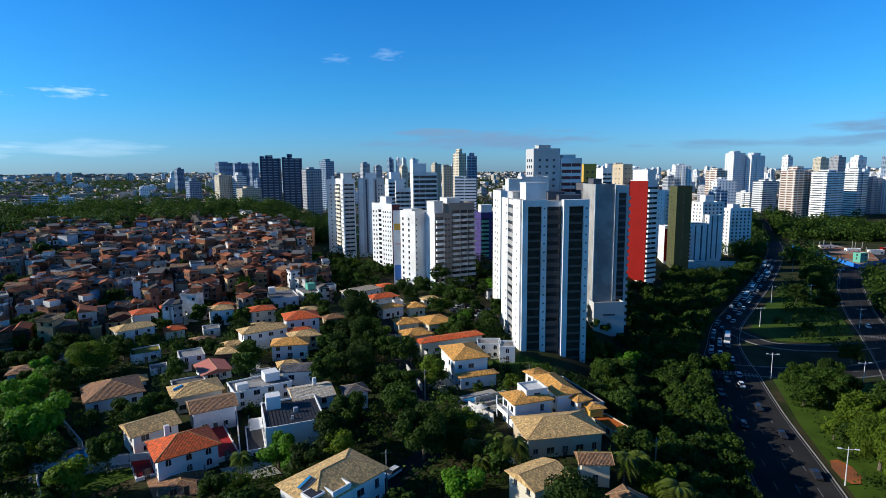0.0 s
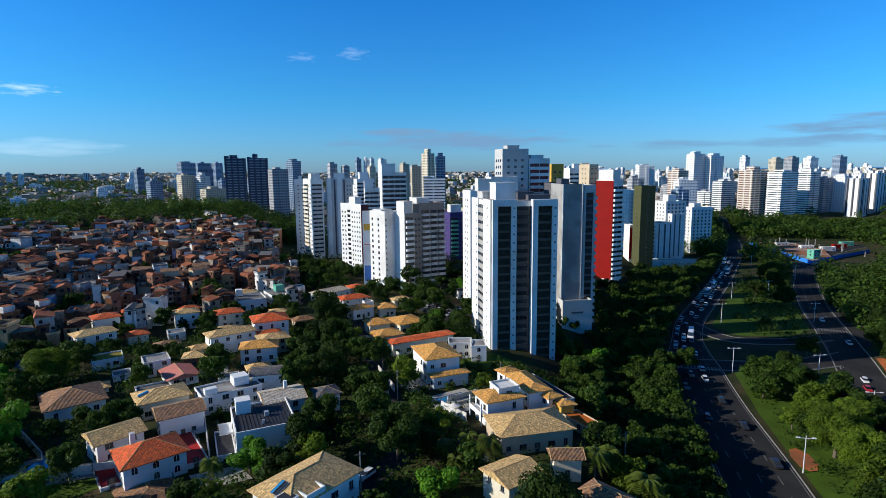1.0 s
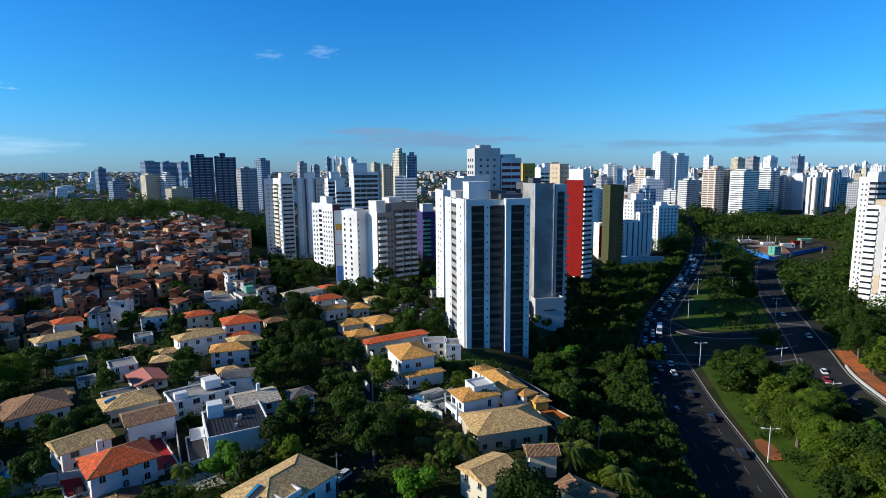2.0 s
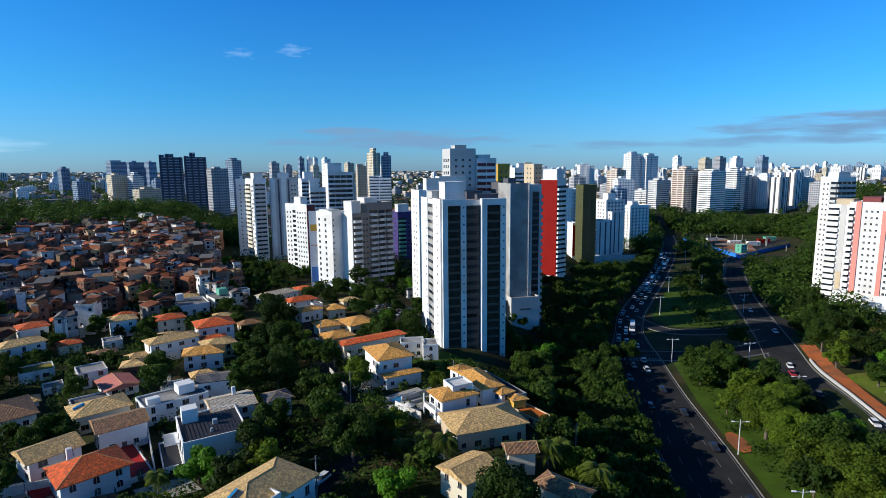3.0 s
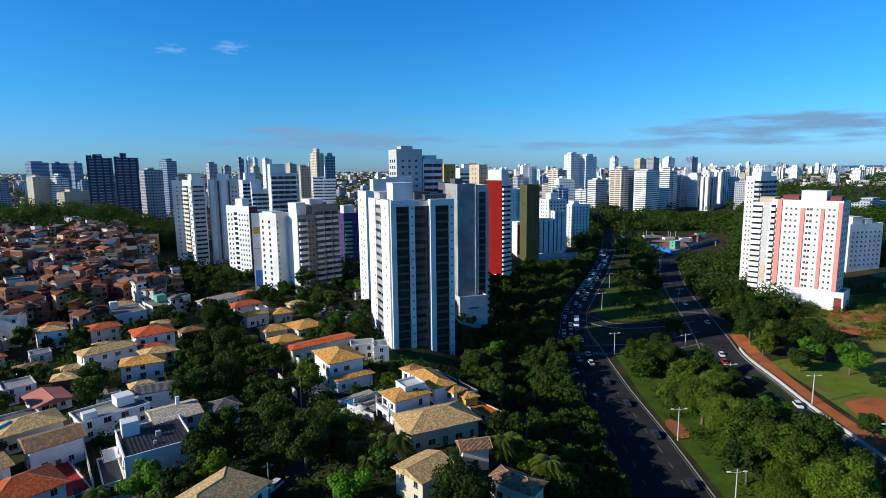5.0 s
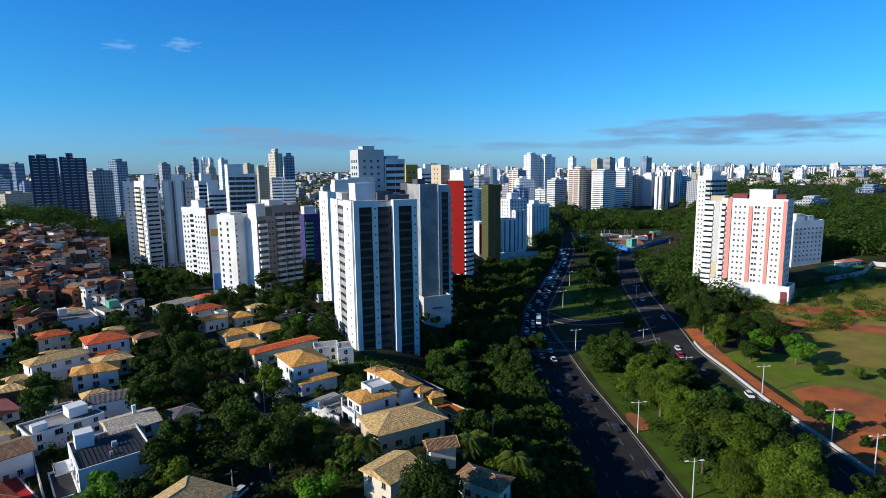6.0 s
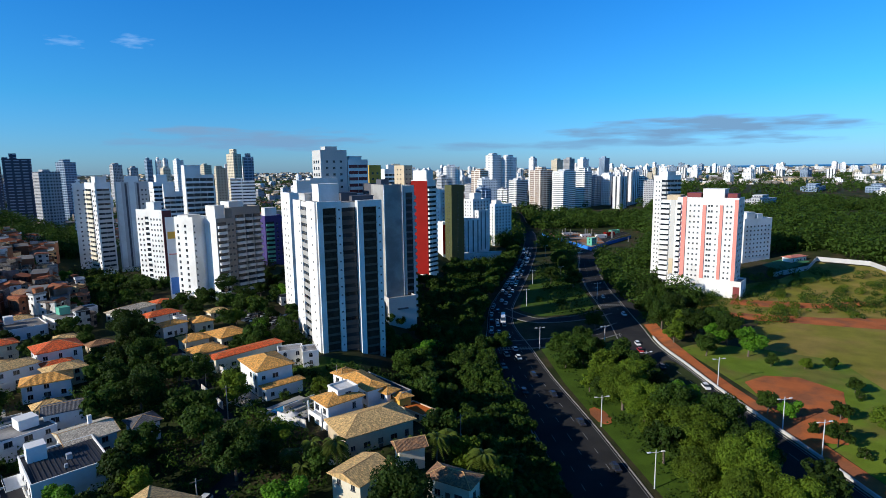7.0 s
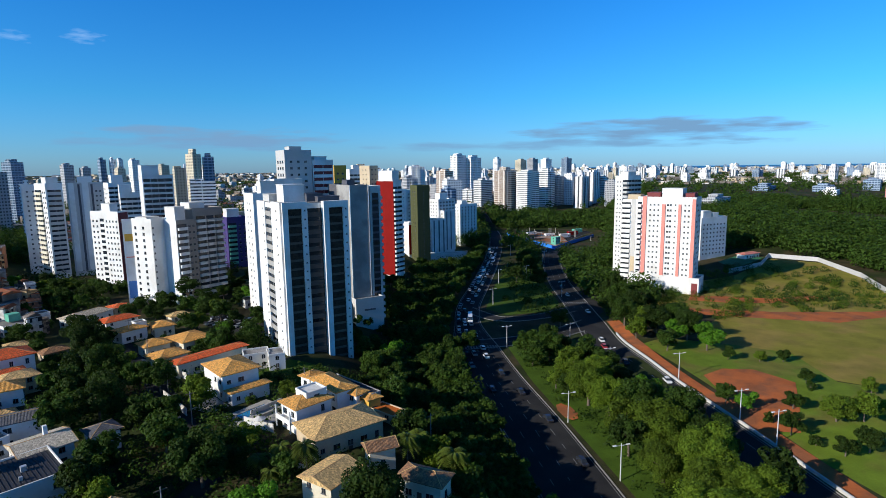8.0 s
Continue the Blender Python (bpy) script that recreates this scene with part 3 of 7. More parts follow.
def tower(x, y, top_z, w, d, r, label, wall=WHITE, front=(), left=(), right=(), roof=(), parapet=0.9, floors=3.0, low=4.0, category="apartment tower"):
    """x, y: the corner between the left and the front face. w along the front, d along the left face, r: turn in degrees."""
    a = radians(r)
    cx, cy = x + w / 2 * math.cos(a) - d / 2 * math.sin(a), y + w / 2 * math.sin(a) + d / 2 * math.cos(a)
    z0 = min(ground(x, y), ground(cx, cy), 14.0) - 1.0
    h = top_z - z0
    top = thing("apartment_tower", pose(x, y, z0, 0, 0, r), label, category)
    bm = bmesh.new()
    box(bm, 0, w, 0, d, 0, h - parapet)
    part("wall", bm, wall, top)
    bm = bmesh.new()
    for x0, x1, y0, y1 in ((0, w, 0, 0.25), (0, w, d - 0.25, d), (0, 0.25, 0.25, d - 0.25), (w - 0.25, w, 0.25, d - 0.25)):
        box(bm, x0, x1, y0, y1, h - parapet, h)
    part("parapet", bm, wall, top)
    bm = bmesh.new()
    box(bm, 0.25, w - 0.25, 0.25, d - 0.25, h - parapet, h - parapet + 0.1)
    part("roof", bm, ROOF_GREY, top)
    for kind, x0, x1, y0, y1, up, mat in roof:
        bm = bmesh.new()
        box(bm, x0 * w, x1 * w, y0 * d, y1 * d, h - parapet + 0.1, h + up)
        box(bm, x0 * w - 0.15, x1 * w + 0.15, y0 * d - 0.15, y1 * d + 0.15, h + up, h + up + 0.2)
        part(kind, bm, mat, top)
    for side, style in (("front", front), ("left", left), ("right", right)):
        dress(top, side, w, d, h, style, wall, floors, low)
    return top


# the bronze-glazed tower above the avenue: white frames round two tall glazed bays
def bronze_tower():
    x, y, r, w, d, top_z = -38.4, 189.6, 24, 23.0, 30.0, 65.0
    z0 = 5.5
    h = top_z - z0
    top = thing("apartment_tower", pose(x, y, z0, 0, 0, r), "white-framed tower with two tall bays of bronze glazing", "apartment tower")
    bm = bmesh.new()
    box(bm, 0.3, w - 0.3, 0.3, d, 0, h - 0.6)
    part("wall", bm, WHITE, top)
    bm = bmesh.new()
    box(bm, 0.4, w - 0.4, 0.4, d - 0.2, h - 0.6, h - 0.4)
    part("roof", bm, ROOF_GREY, top)
    for x0, x1, y0 in ((0, 8.6, -0.9), (14.0, 23.0, -2.2)):
        bm = bmesh.new()
        box(bm, x0, x0 + 1.9, y0, 0.3, 0, h)
        box(bm, x1 - 1.9, x1, y0, 0.3, 0, h)
        box(bm, x0 + 1.9, x1 - 1.9, y0, 0.3, h - 2.2, h)
        part("frame", bm, WHITE, top, "white rendered frame")
        for i in range(19):
            me = shared(("bay", x1 - x0), lambda: storey_mesh(x1 - x0 - 3.8, 3.0, SPANDREL, BRONZE, 0.74, 0.2, "bay_storey"))
            at(me, "bay_storey", top, pose(x0 + 1.9, y0 + 0.9, 0.1 + i * 3.0))
        for i in range(19):
            me = shared("bay_mullion", lambda: None) or window_mesh(0.5, 0.4)
            SHARED["bay_mullion"] = me
            at(me, "vent", top, pose(x1 - 0.95, y0, 2.6 + i * 3.0))
    # recess between the bays: tile colour lowered to stand for shade there
    me = storey_mesh(5.4, 3.0, TAUPE_SHADED, GLASS, 0.45, 0.3, "recess_storey")
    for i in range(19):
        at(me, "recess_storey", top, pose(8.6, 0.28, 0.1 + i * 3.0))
    # left face: white piers, a band of grey storeys between them
    m = face_pose("left", w, d)
    for x0, x1, proud in ((0.0, 0.34, 0.1), (0.66, 1.0, 0.6)):
        bm = bmesh.new()
        box(bm, x0 * d, x1 * d, -proud, 0.3, 0, h - (0 if x0 else 0.3))
        ob = part("pier", bm, WHITE, top, "white rendered pier")
        ob.matrix_basis = m
        me = shared(("win", 0.6, 0.5), lambda: window_mesh(0.6, 0.5))
        for i in range(19):
            at(me, "window", top, m @ pose((x0 + 0.27 if x0 < 0.5 else x0 + 0.2) * d, -proud, 2.6 + i * 3.0))
    me = storey_mesh(0.32 * d, 3.0, GREY, GLASS, 0.42, 0.22, "side_storey")
    for i in range(19):
        at(me, "side_storey", top, m @ pose(0.34 * d, 0.3, 0.1 + i * 3.0))
    for x0, x1, y0, y1, up, mat in ((3.5, 11, 8, 16, 5.5, WHITE), (11, 17, 6, 14, 2.2, DARK_GREY), (1, 8, 17, 25, 2.0, LIGHT_GREY), (14, 22, 3, 12, 1.2, DARK_GREY)):
        bm = bmesh.new()
        box(bm, x0, x1, y0, y1, h - 0.4, h + up)
        box(bm, x0 - 0.2, x1 + 0.2, y0 - 0.2, y1 + 0.2, h + up, h + up + 0.25)
        part("machine_room", bm, mat, top)


bronze_tower()
ROOM = "machine_room"
BAL = ("band", 0.0, 1.0, WHITE, GLASS, 0.5, 1.0)
BALG = ("band", 0.0, 1.0, LIGHT_GREY, GLASS, 0.5, 0.9)

tower(-57, 247, 66, 16, 14, 26, "white tower with plain side walls and small windows", WHITE, front=(("win", 0.05, 0.95, 4, 1.2, 1.2),), left=(("win", 0.2, 0.8, 2, 0.7, 0.7),), roof=((ROOM, 0.3, 0.7, 0.3, 0.7, 5, WHITE),))
tower(-45, 264.8, 85, 13, 12, 26, "pale grey tower with a tall grey crown", LIGHT_GREY, front=(("win", 0.1, 0.9, 3, 1.1, 1.0),), left=(("win", 0.1, 0.9, 3, 1.6, 1.2),), roof=((ROOM, 0.25, 0.7, 0.2, 0.7, 1.5, LIGHT_GREY),))
tower(-49, 256, 72, 13, 6, 26, "white block below a grey crowned tower", WHITE, left=(("win", 0.2, 0.8, 2, 1.0, 1.0),))
tower(-33, 271, 80.5, 10.5, 14, 26, "white tower with orange-lined balconies", WHITE, front=(("band", 0.05, 0.95, WHITE, MAROON, 0.5, 1.1),), roof=((ROOM, 0.2, 0.8, 0.2, 0.6, 1.5, WHITE),))
tower(-16.1, 240.4, 69, 8.9, 16, 21, "grey slab tower with a plain front wall", GREY, front=(("strip", 0.0, 0.04, WHITE, 0.3, 6, 0), ("strip", 0.96, 1.0, WHITE, 0.3, 6, 0)), right=(("band", 0.1, 0.9, LIGHT_GREY, GLASS, 0.6, 0.5),), roof=((ROOM, 0.1, 0.5, 0.3, 0.7, 2, DARK_GREY),))
tower(-7.4, 244.4, 68.5, 5.2, 14, 21, "white-edged wing with a narrow strip of windows", LIGHT_GREY, front=(("band", 0.2, 0.8, DARK_GREY, GLASS, 0.7, 0.2),), right=(BALG,))
tower(-15, 235.6, 20, 13, 6, 21, "pale podium wall at the foot of a slab tower", LIGHT_GREY, front=(("strip", 0.3, 0.7, DARK_GREY, 0.1, 9, -5),), low=3, category="podium")
tower(-22, 264.7, 69, 8, 14, 26, "dark grey tower behind a slab block", DARK_GREY, front=(("win", 0.1, 0.9, 3, 1.1, 1.0),))
tower(-24, 304, 78, 7, 12, 26, "tower with an ochre painted crown", OCHRE, front=(("win", 0.1, 0.9, 2, 1.1, 1.0),))
tower(10.8, 350, 68.5, 8.6, 13.5, 48, "red-clad tower with curved white balconies", WHITE, front=(("band", 0.0, 1.0, WHITE, GLASS, 0.5, 1.2),), left=(("strip", 0.0, 1.0, RED_WALL, 0.25, 4, -0.5), ("win", 0.0, 0.15, 1, 0.7, 0.7)), roof=((ROOM, 0.1, 0.9, 0.1, 0.9, 6, WHITE),))
tower(-3.5, 357, 78, 6, 14, 26, "narrow beige tower edge beside a red tower", BEIGE, left=(("win", 0.2, 0.8, 2, 0.8, 0.8),), front=(("win", 0.1, 0.9, 2, 0.8, 0.8),))
tower(-16.3, 426.6, 76, 16, 17, 20, "white tower with banded storeys", WHITE, front=(BAL,), roof=((ROOM, 0.3, 0.6, 0.3, 0.6, 3, WHITE),))

# white towers beyond the gardens
tower(-194.6, 362.5, 70, 9, 17, 45, "white tower with rows of greenish balconies", WHITE, left=(("band", 0.05, 0.62, CREAM, GLASS, 0.45, 0.8), ("win", 0.66, 1.0, 2, 1.2, 1.1)), front=(("band", 0.1, 0.9, LIGHT_GREY, GLASS, 0.4, 0.4),), roof=((ROOM, 0.2, 0.9, 0.2, 0.6, 3.5, WHITE),))
tower(-187, 371, 70, 19, 14, 22, "white tower with tall grey-blue vertical bands", LIGHT_GREY, front=(("strip", 0.05, 0.2, WHITE, 0.5, 4, 0), ("strip", 0.3, 0.36, DARK_GREY, 0.2, 4, -1), ("strip", 0.42, 0.6, WHITE, 0.5, 4, 0), ("strip", 0.66, 0.72, DARK_GREY, 0.2, 4, -1), ("win", 0.75, 0.97, 2, 0.9, 0.9)), left=(("win", 0.1, 0.9, 3, 1.2, 1.1),), roof=((ROOM, 0.3, 0.7, 0.2, 0.7, 3.5, WHITE),))
tower(-218, 382, 69, 12, 14, 24, "white tower end with small windows", WHITE, front=(("win", 0.1, 0.9, 3, 0.9, 0.9),), left=(("win", 0.1, 0.9, 3, 0.9, 0.9),))
tower(-139.7, 320, 55, 5.8, 22, 58, "white tower with a maroon end wall", WHITE, left=(("win", 0.02, 0.3, 2, 1.2, 1.1), ("band", 0.34, 0.48, WHITE, GLASS, 0.55, 0.1), ("win", 0.52, 0.98, 4, 1.0, 1.0)), front=(("strip", 0.0, 1.0, MAROON, 0.15, 4, -0.6), ("win", 0.1, 0.9, 2, 0.8, 0.9)), roof=((ROOM, 0.1, 0.9, 0.3, 0.6, 4, WHITE),))
tower(-132.6, 339.6, 74, 16, 12, 28, "tall white tower with wide banded windows", WHITE, front=(("band", 0.03, 0.97, WHITE, GLASS, 0.6, 0.5),), left=(("win", 0.1, 0.3, 1, 0.6, 0.6),), roof=((ROOM, 0.0, 0.55, 0.0, 0.9, 5.5, WHITE),))
tower(-123.8, 282.8, 53.5, 5.5, 4, 20, "narrow tower wall with yellow and red painted blocks", WHITE, left=(("strip", 0.1, 0.3, LIGHT_GREY, 0.1, 3, 0),), front=(("strip", 0.1, 0.9, BLUE_PAINT, 0.08, 4, -30), ("strip", 0.1, 0.9, PINK, 0.1, 24, -18), ("strip", 0.1, 0.9, OCHRE, 0.12, 32, -7)))
tower(-108.6, 276.3, 54, 9.8, 13, 58, "white round-cornered tower with square portholes", WHITE, left=(("win", 0.05, 0.3, 1, 1.3, 1.3), ("win", 0.45, 0.7, 1, 1.3, 1.3)), front=(("win", 0.0, 0.16, 1, 0.7, 0.8),), roof=((ROOM, 0.1, 0.8, 0.3, 0.9, 0.5, WHITE),))
tower(-97.5, 276.2, 53, 10.5, 11, 50, "white tower with taupe walls and stacked balconies", TAUPE, left=(("strip", 0.0, 1.0, WHITE, 0.2, 0, 0.3), ("win", 0.4, 0.6, 1, 0.7, 0.6)), front=(("band", 0.04, 0.5, WHITE, GLASS, 0.55, 1.2), ("win", 0.55, 0.95, 2, 1.0, 1.0)), roof=((ROOM, 0.1, 0.6, 0.2, 0.9, 6, WHITE),))
tower(-92, 284, 58, 15.5, 12, 44, "taupe tower with pale balconies in a stepped row", TAUPE, front=(("band", 0.1, 0.4, WHITE_WORN, GLASS, 0.55, 1.4), ("band", 0.45, 0.7, WHITE_WORN, GLASS, 0.55, 1.0), ("band", 0.74, 1.0, WHITE_WORN, GLASS, 0.55, 1.4)), roof=((ROOM, 0.0, 0.5, 0.2, 0.9, 2.5, WHITE),))
tower(-96.2, 376, 46, 13.2, 14, 32, "violet tower with mint green balcony fronts", PURPLE, front=(("band", 0.05, 0.45, MINT, GLASS, 0.5, 0.7), ("win", 0.5, 0.98, 2, 1.1, 1.2)), left=(("win", 0.2, 0.8, 2, 1, 1),), roof=((ROOM, 0.1, 0.7, 0.2, 0.7, 5, WHITE),))
tower(-178.9, 409.7, 69, 14, 16, 32, "white tower with stacked white terraces", WHITE, front=(BAL,), left=(("win", 0.1, 0.9, 3, 1, 1),), roof=((ROOM, 0.2, 0.7, 0.2, 0.7, 5, WHITE),))
tower(-157.5, 372, 63, 16, 12, 26, "white tower with dark window bands", WHITE, front=(("band", 0.0, 1.0, WHITE, GLASS, 0.5, 0.4),), left=(("win", 0.1, 0.9, 3, 1, 1),), roof=((ROOM, 0.0, 0.4, 0.2, 0.7, 5, WHITE),))

# towers along the avenue, farther off
tower(34, 419.9, 63, 10.6, 12, 20, "olive green tower with a blank wall", OLIVE, front=(("win", 0.4, 0.6, 1, 0.8, 0.8),), left=(("win", 0.2, 0.8, 2, 0.8, 0.8),))
tower(28.4, 448.9, 59, 8, 14, 20, "white tower with plain walls", WHITE, front=(("win", 0.1, 0.9, 2, 1, 1),), left=(("win", 0.2, 0.8, 2, 0.8, 0.8),))
tower(61.4, 491.8, 48, 20, 14, 30, "white tower with dark square windows", WHITE, front=(("win", 0.05, 0.95, 5, 1.5, 1.4),), left=(("win", 0.1, 0.9, 3, 1.2, 1.2),), roof=((ROOM, 0.2, 0.6, 0.2, 0.7, 5, WHITE),))
tower(88, 526, 41, 22, 14, 30, "white tower with a blue shaded front", WHITE, front=(("win", 0.05, 0.95, 5, 1.5, 1.4),), left=(("win", 0.1, 0.9, 3, 1.2, 1.2),), roof=((ROOM, 0.2, 0.5, 0.2, 0.7, 3, WHITE),))
tower(66, 488, 38, 12, 14, 30, "white mid-rise with vertical window strips", WHITE, front=(("strip", 0.2, 0.3, DARK_GREY, 0.05, 3, -1), ("strip", 0.6, 0.7, DARK_GREY, 0.05, 3, -1)), left=(("win", 0.1, 0.9, 3, 1.2, 1.2),))
tower(50.5, 457.5, 33, 15, 13, 30, "white low tower with vertical window strips", WHITE, front=(("strip", 0.1, 0.18, DARK_GREY, 0.05, 3, -1), ("strip", 0.45, 0.55, DARK_GREY, 0.05, 3, -1), ("strip", 0.8, 0.88, DARK_GREY, 0.05, 3, -1)), left=(("win", 0.1, 0.9, 3, 1.2, 1.2),))
tower(28, 430, 34, 4, 10, 20, "narrow red and white stair tower", WHITE, front=(("strip", 0.0, 0.5, RED_WALL, 0.1, 3, -2),))
tower(46, 443, 6.5, 34, 7, 4, "long low white canopy building beside the avenue", WHITE, low=2, category="low block")

# the pink-striped tower above the playing field, and its neighbours
tower(169.8, 274.0, 58, 15, 31, 46, "white tower with salmon pink vertical stripes", WHITE,
      left=(("band", 0.0, 0.07, WHITE, GLASS, 0.4, 1.3), ("strip", 0.09, 0.16, PINK, 0.5, 4, 0.2), ("win", 0.19, 0.4, 3, 0.8, 0.8), ("strip", 0.43, 0.49, PINK, 0.5, 4, -4), ("win", 0.51, 0.6, 2, 1.0, 1.0), ("win", 0.63, 0.69, 1, 0.7, 0.7), ("strip", 0.71, 0.76, PINK, 0.5, 4, -4), ("win", 0.79, 0.92, 2, 0.8, 0.8), ("strip", 0.94, 1.0, PINK, 0.5, 4, -1)),
      front=(("win", 0.1, 0.9, 3, 1, 1),),
      roof=(("roof_terrace", 0.1, 0.8, 0.62, 0.85, 2.2, MAROON), (ROOM, 0.2, 0.9, 0.25, 0.6, 4.5, WHITE), (ROOM, 0.2, 0.8, 0.05, 0.2, 2.0, MAROON)))
tower(152.8, 299.1, 56, 12, 12, 46, "white tower with rounded balconies and a beige base", WHITE, left=(("band", 0.0, 0.4, WHITE, GLASS, 0.35, 1.0), ("strip", 0.45, 0.65, BEIGE, 0.3, 2, -34), ("strip", 0.45, 0.65, LIGHT_GREY, 0.2, 12, 0), ("win", 0.68, 1.0, 2, 0.9, 0.9)), front=(("win", 0.1, 0.9, 3, 1, 1),), roof=((ROOM, 0.2, 0.9, 0.2, 0.8, 2.5, BEIGE),))
tower(169.1, 349.2, 69, 13, 11, 22, "tall white tower with dark corner balconies and blue-shaded front", WHITE, left=(("band", 0.6, 1.0, LIGHT_GREY, GLASS, 0.5, 1.0), ("win", 0.1, 0.55, 2, 0.9, 0.9)), front=(("band", 0.0, 1.0, LIGHT_GREY, GLASS, 0.5, 0.5),), roof=((ROOM, 0.2, 0.8, 0.2, 0.8, 2.5, WHITE),))
tower(231.3, 358.3, 38, 28, 16, 18, "white mid-rise in blue shade beside a wood", WHITE, front=(("win", 0.04, 0.96, 7, 1.2, 1.0),), right=(("win", 0.1, 0.9, 4, 1, 1),), roof=((ROOM, 0.2, 0.5, 0.2, 0.8, 4, WHITE), (ROOM, 0.6, 0.8, 0.2, 0.8, 2.5, WHITE)))
tower(171.8, 271.0, 13.5, 14, 38, 46, "white podium with a maroon gate below a striped tower", WHITE, left=(("strip", 0.9, 0.98, MAROON, 0.2, 1, -3),), category="podium")


# ---- far towers: windows in the material, one mesh each with a roof block ----
FAC = [facade("facade_white_punch", (0.8, 0.8, 0.79), (0.05, 0.06, 0.08), 3.2, 3.0, 0.42, 0.42),
       facade("facade_white_band", (0.8, 0.8, 0.78), (0.05, 0.06, 0.08), 14.0, 3.0, 0.94, 0.42),
       facade("facade_cream", (0.6, 0.52, 0.38), (0.07, 0.07, 0.08), 3.0, 3.0, 0.45, 0.45),
       facade("facade_grey", (0.4, 0.4, 0.41), (0.05, 0.06, 0.08), 2.6, 3.0, 0.55, 0.5),
       facade("facade_dark", (0.04, 0.05, 0.08), (0.36, 0.4, 0.46), 6.5, 3.0, 0.7, 0.36),
       facade("facade_brown_band", (0.72, 0.66, 0.58), (0.17, 0.08, 0.045), 9.0, 3.0, 0.8, 0.55),
       facade("facade_blue_glass", (0.3, 0.38, 0.48), (0.04, 0.08, 0.14), 4.0, 3.0, 0.8, 0.6),
       facade("facade_rose", (0.45, 0.2, 0.17), (0.08, 0.06, 0.06), 3.0, 3.0, 0.45, 0.45),
       facade("facade_slit", (0.72, 0.72, 0.71), (0.04, 0.045, 0.06), 7.0, 60.0, 0.36, 0.98)]


def far_mesh(w, d, h, mat, kit):
    bm = bmesh.new()
    box(bm, 0, w, 0, d, -14, h)
    rng = random.Random(kit)
    box(bm, w * 0.25, w * rng.uniform(0.5, 0.8), d * 0.2, d * 0.8, h, h + rng.uniform(2, 5.5))
    if rng.random() < 0.6:
        box(bm, w * 0.0, w * 0.2, d * 0.1, d * 0.6, h, h + rng.uniform(1, 3))
    if rng.random() < 0.5:
        box(bm, w * 0.38, w * 0.62, -1.2, 0, -14, h - 2)
    wall_uv(bm)
    return mesh_of("far_tower", bm, mat)


def far_tower(x, y, top_z, w, d, r, k, label):
    """x, y: the near corner of a block turned by r; those east of the avenue stand a quarter turn on, about the same middle."""
    if r == -48:
        c, q = radians(-48), radians(40)
        x += w / 2 * (math.cos(c) - math.cos(q)) - d / 2 * (math.sin(c) - math.sin(q))
        y += w / 2 * (math.sin(c) - math.sin(q)) + d / 2 * (math.cos(c) - math.cos(q))
        r = 40
    z0 = ground(x, y)
    ob = new("distant_tower", far_mesh(w, d, max(8, top_z - z0), FAC[k], int(x * 7 + y)))
    ob.matrix_basis = pose(x, y, z0, 0, 0, r)
    tagged(ob, label, "distant tower", "towers on the skyline")


WP, WB, CR, GR, DK, BR, BG, RO, SL = range(9)
far_tower(-407.5, 568, 91, 23, 16, 30, DK, "dark grey slab tower with pale window rows")
far_tower(-386.5, 581.5, 91, 23, 16, 30, DK, "dark grey slab tower joined to its twin")
far_tower(-340, 557, 78, 18, 16, 48, GR, "grey tower with a cream end wall")
far_tower(-413, 735, 90, 16, 14, 68, BG, "blue-grey tower beyond a wooded ridge")
far_tower(-282, 500, 66, 12, 14, 25, WP, "white tower with small windows behind others")
far_tower(-163.6, 548, 66.5, 22, 14, 15, WB, "white block with yellow and red stripes")
far_tower(-175, 606.8, 94, 9, 14, 45, CR, "tall cream tower beside a dark one")
far_tower(-166, 612, 91, 10, 14, 20, BG, "tall blue-grey tower on the skyline")
far_tower(-201, 632, 80, 11, 16, 24, CR, "cream tower beyond the white blocks")
far_tower(-210, 700, 82, 18, 14, 20, WP, "white tower on the skyline")
far_tower(-668, 746, 62, 20, 14, 68, BG, "blue-grey block beyond the woods")
far_tower(-585, 715, 71, 22, 14, 68, CR, "cream and brown tower beyond the woods")
far_tower(-560, 725, 70, 16, 14, 68, WB, "white and ochre banded tower")
far_tower(-920, 1133, 98, 36, 20, 68, BG, "twin blue towers on the skyline")
far_tower(-950, 1231, 98, 40, 18, 68, BG, "blue-grey towers on the skyline")
far_tower(-905, 1240, 98, 20, 18, 68, BG, "slim blue-grey tower on the skyline")
far_tower(-1033, 1119, 84, 18, 16, 68, BG, "lone blue tower with a mast")
far_tower(-518, 680, 52, 36, 16, 68, CR, "low cream block beyond the woods")
for x, y, z, w in ((-557, 1168, 92, 24), (-525, 1170, 86, 20), (-535, 1273, 104, 16), (-516, 1280, 104, 13), (-500, 1277, 104, 12), (-404, 1082, 98, 18), (-294, 888, 86, 16), (-470, 1190, 84, 20), (-260, 1000, 84, 18)):
    far_tower(x, y, z, w * 0.7, w, 40, (WP, GR, CR, BG)[int(abs(x)) % 4], "slim pale tower on the skyline")
far_tower(160, 985.7, 98, 25, 16, -48, WP, "tall white twin tower on the skyline")
far_tower(187, 998, 94, 30, 16, -48, WP, "tall white stepped tower on the skyline")
far_tower(185, 911, 56, 30, 16, -48, WB, "broad white block with window bands")
far_tower(199.8, 833, 71, 34, 20, -48, BR, "tower with brown balconies and pale columns")
far_tower(232.6, 826, 69, 34, 20, -48, WB, "white tower with blue glass bands")
far_tower(285.5, 872, 69, 22, 18, -48, WB, "white tower above the trees")
far_tower(312, 894, 60, 22, 16, -48, GR, "grey tower above the trees")
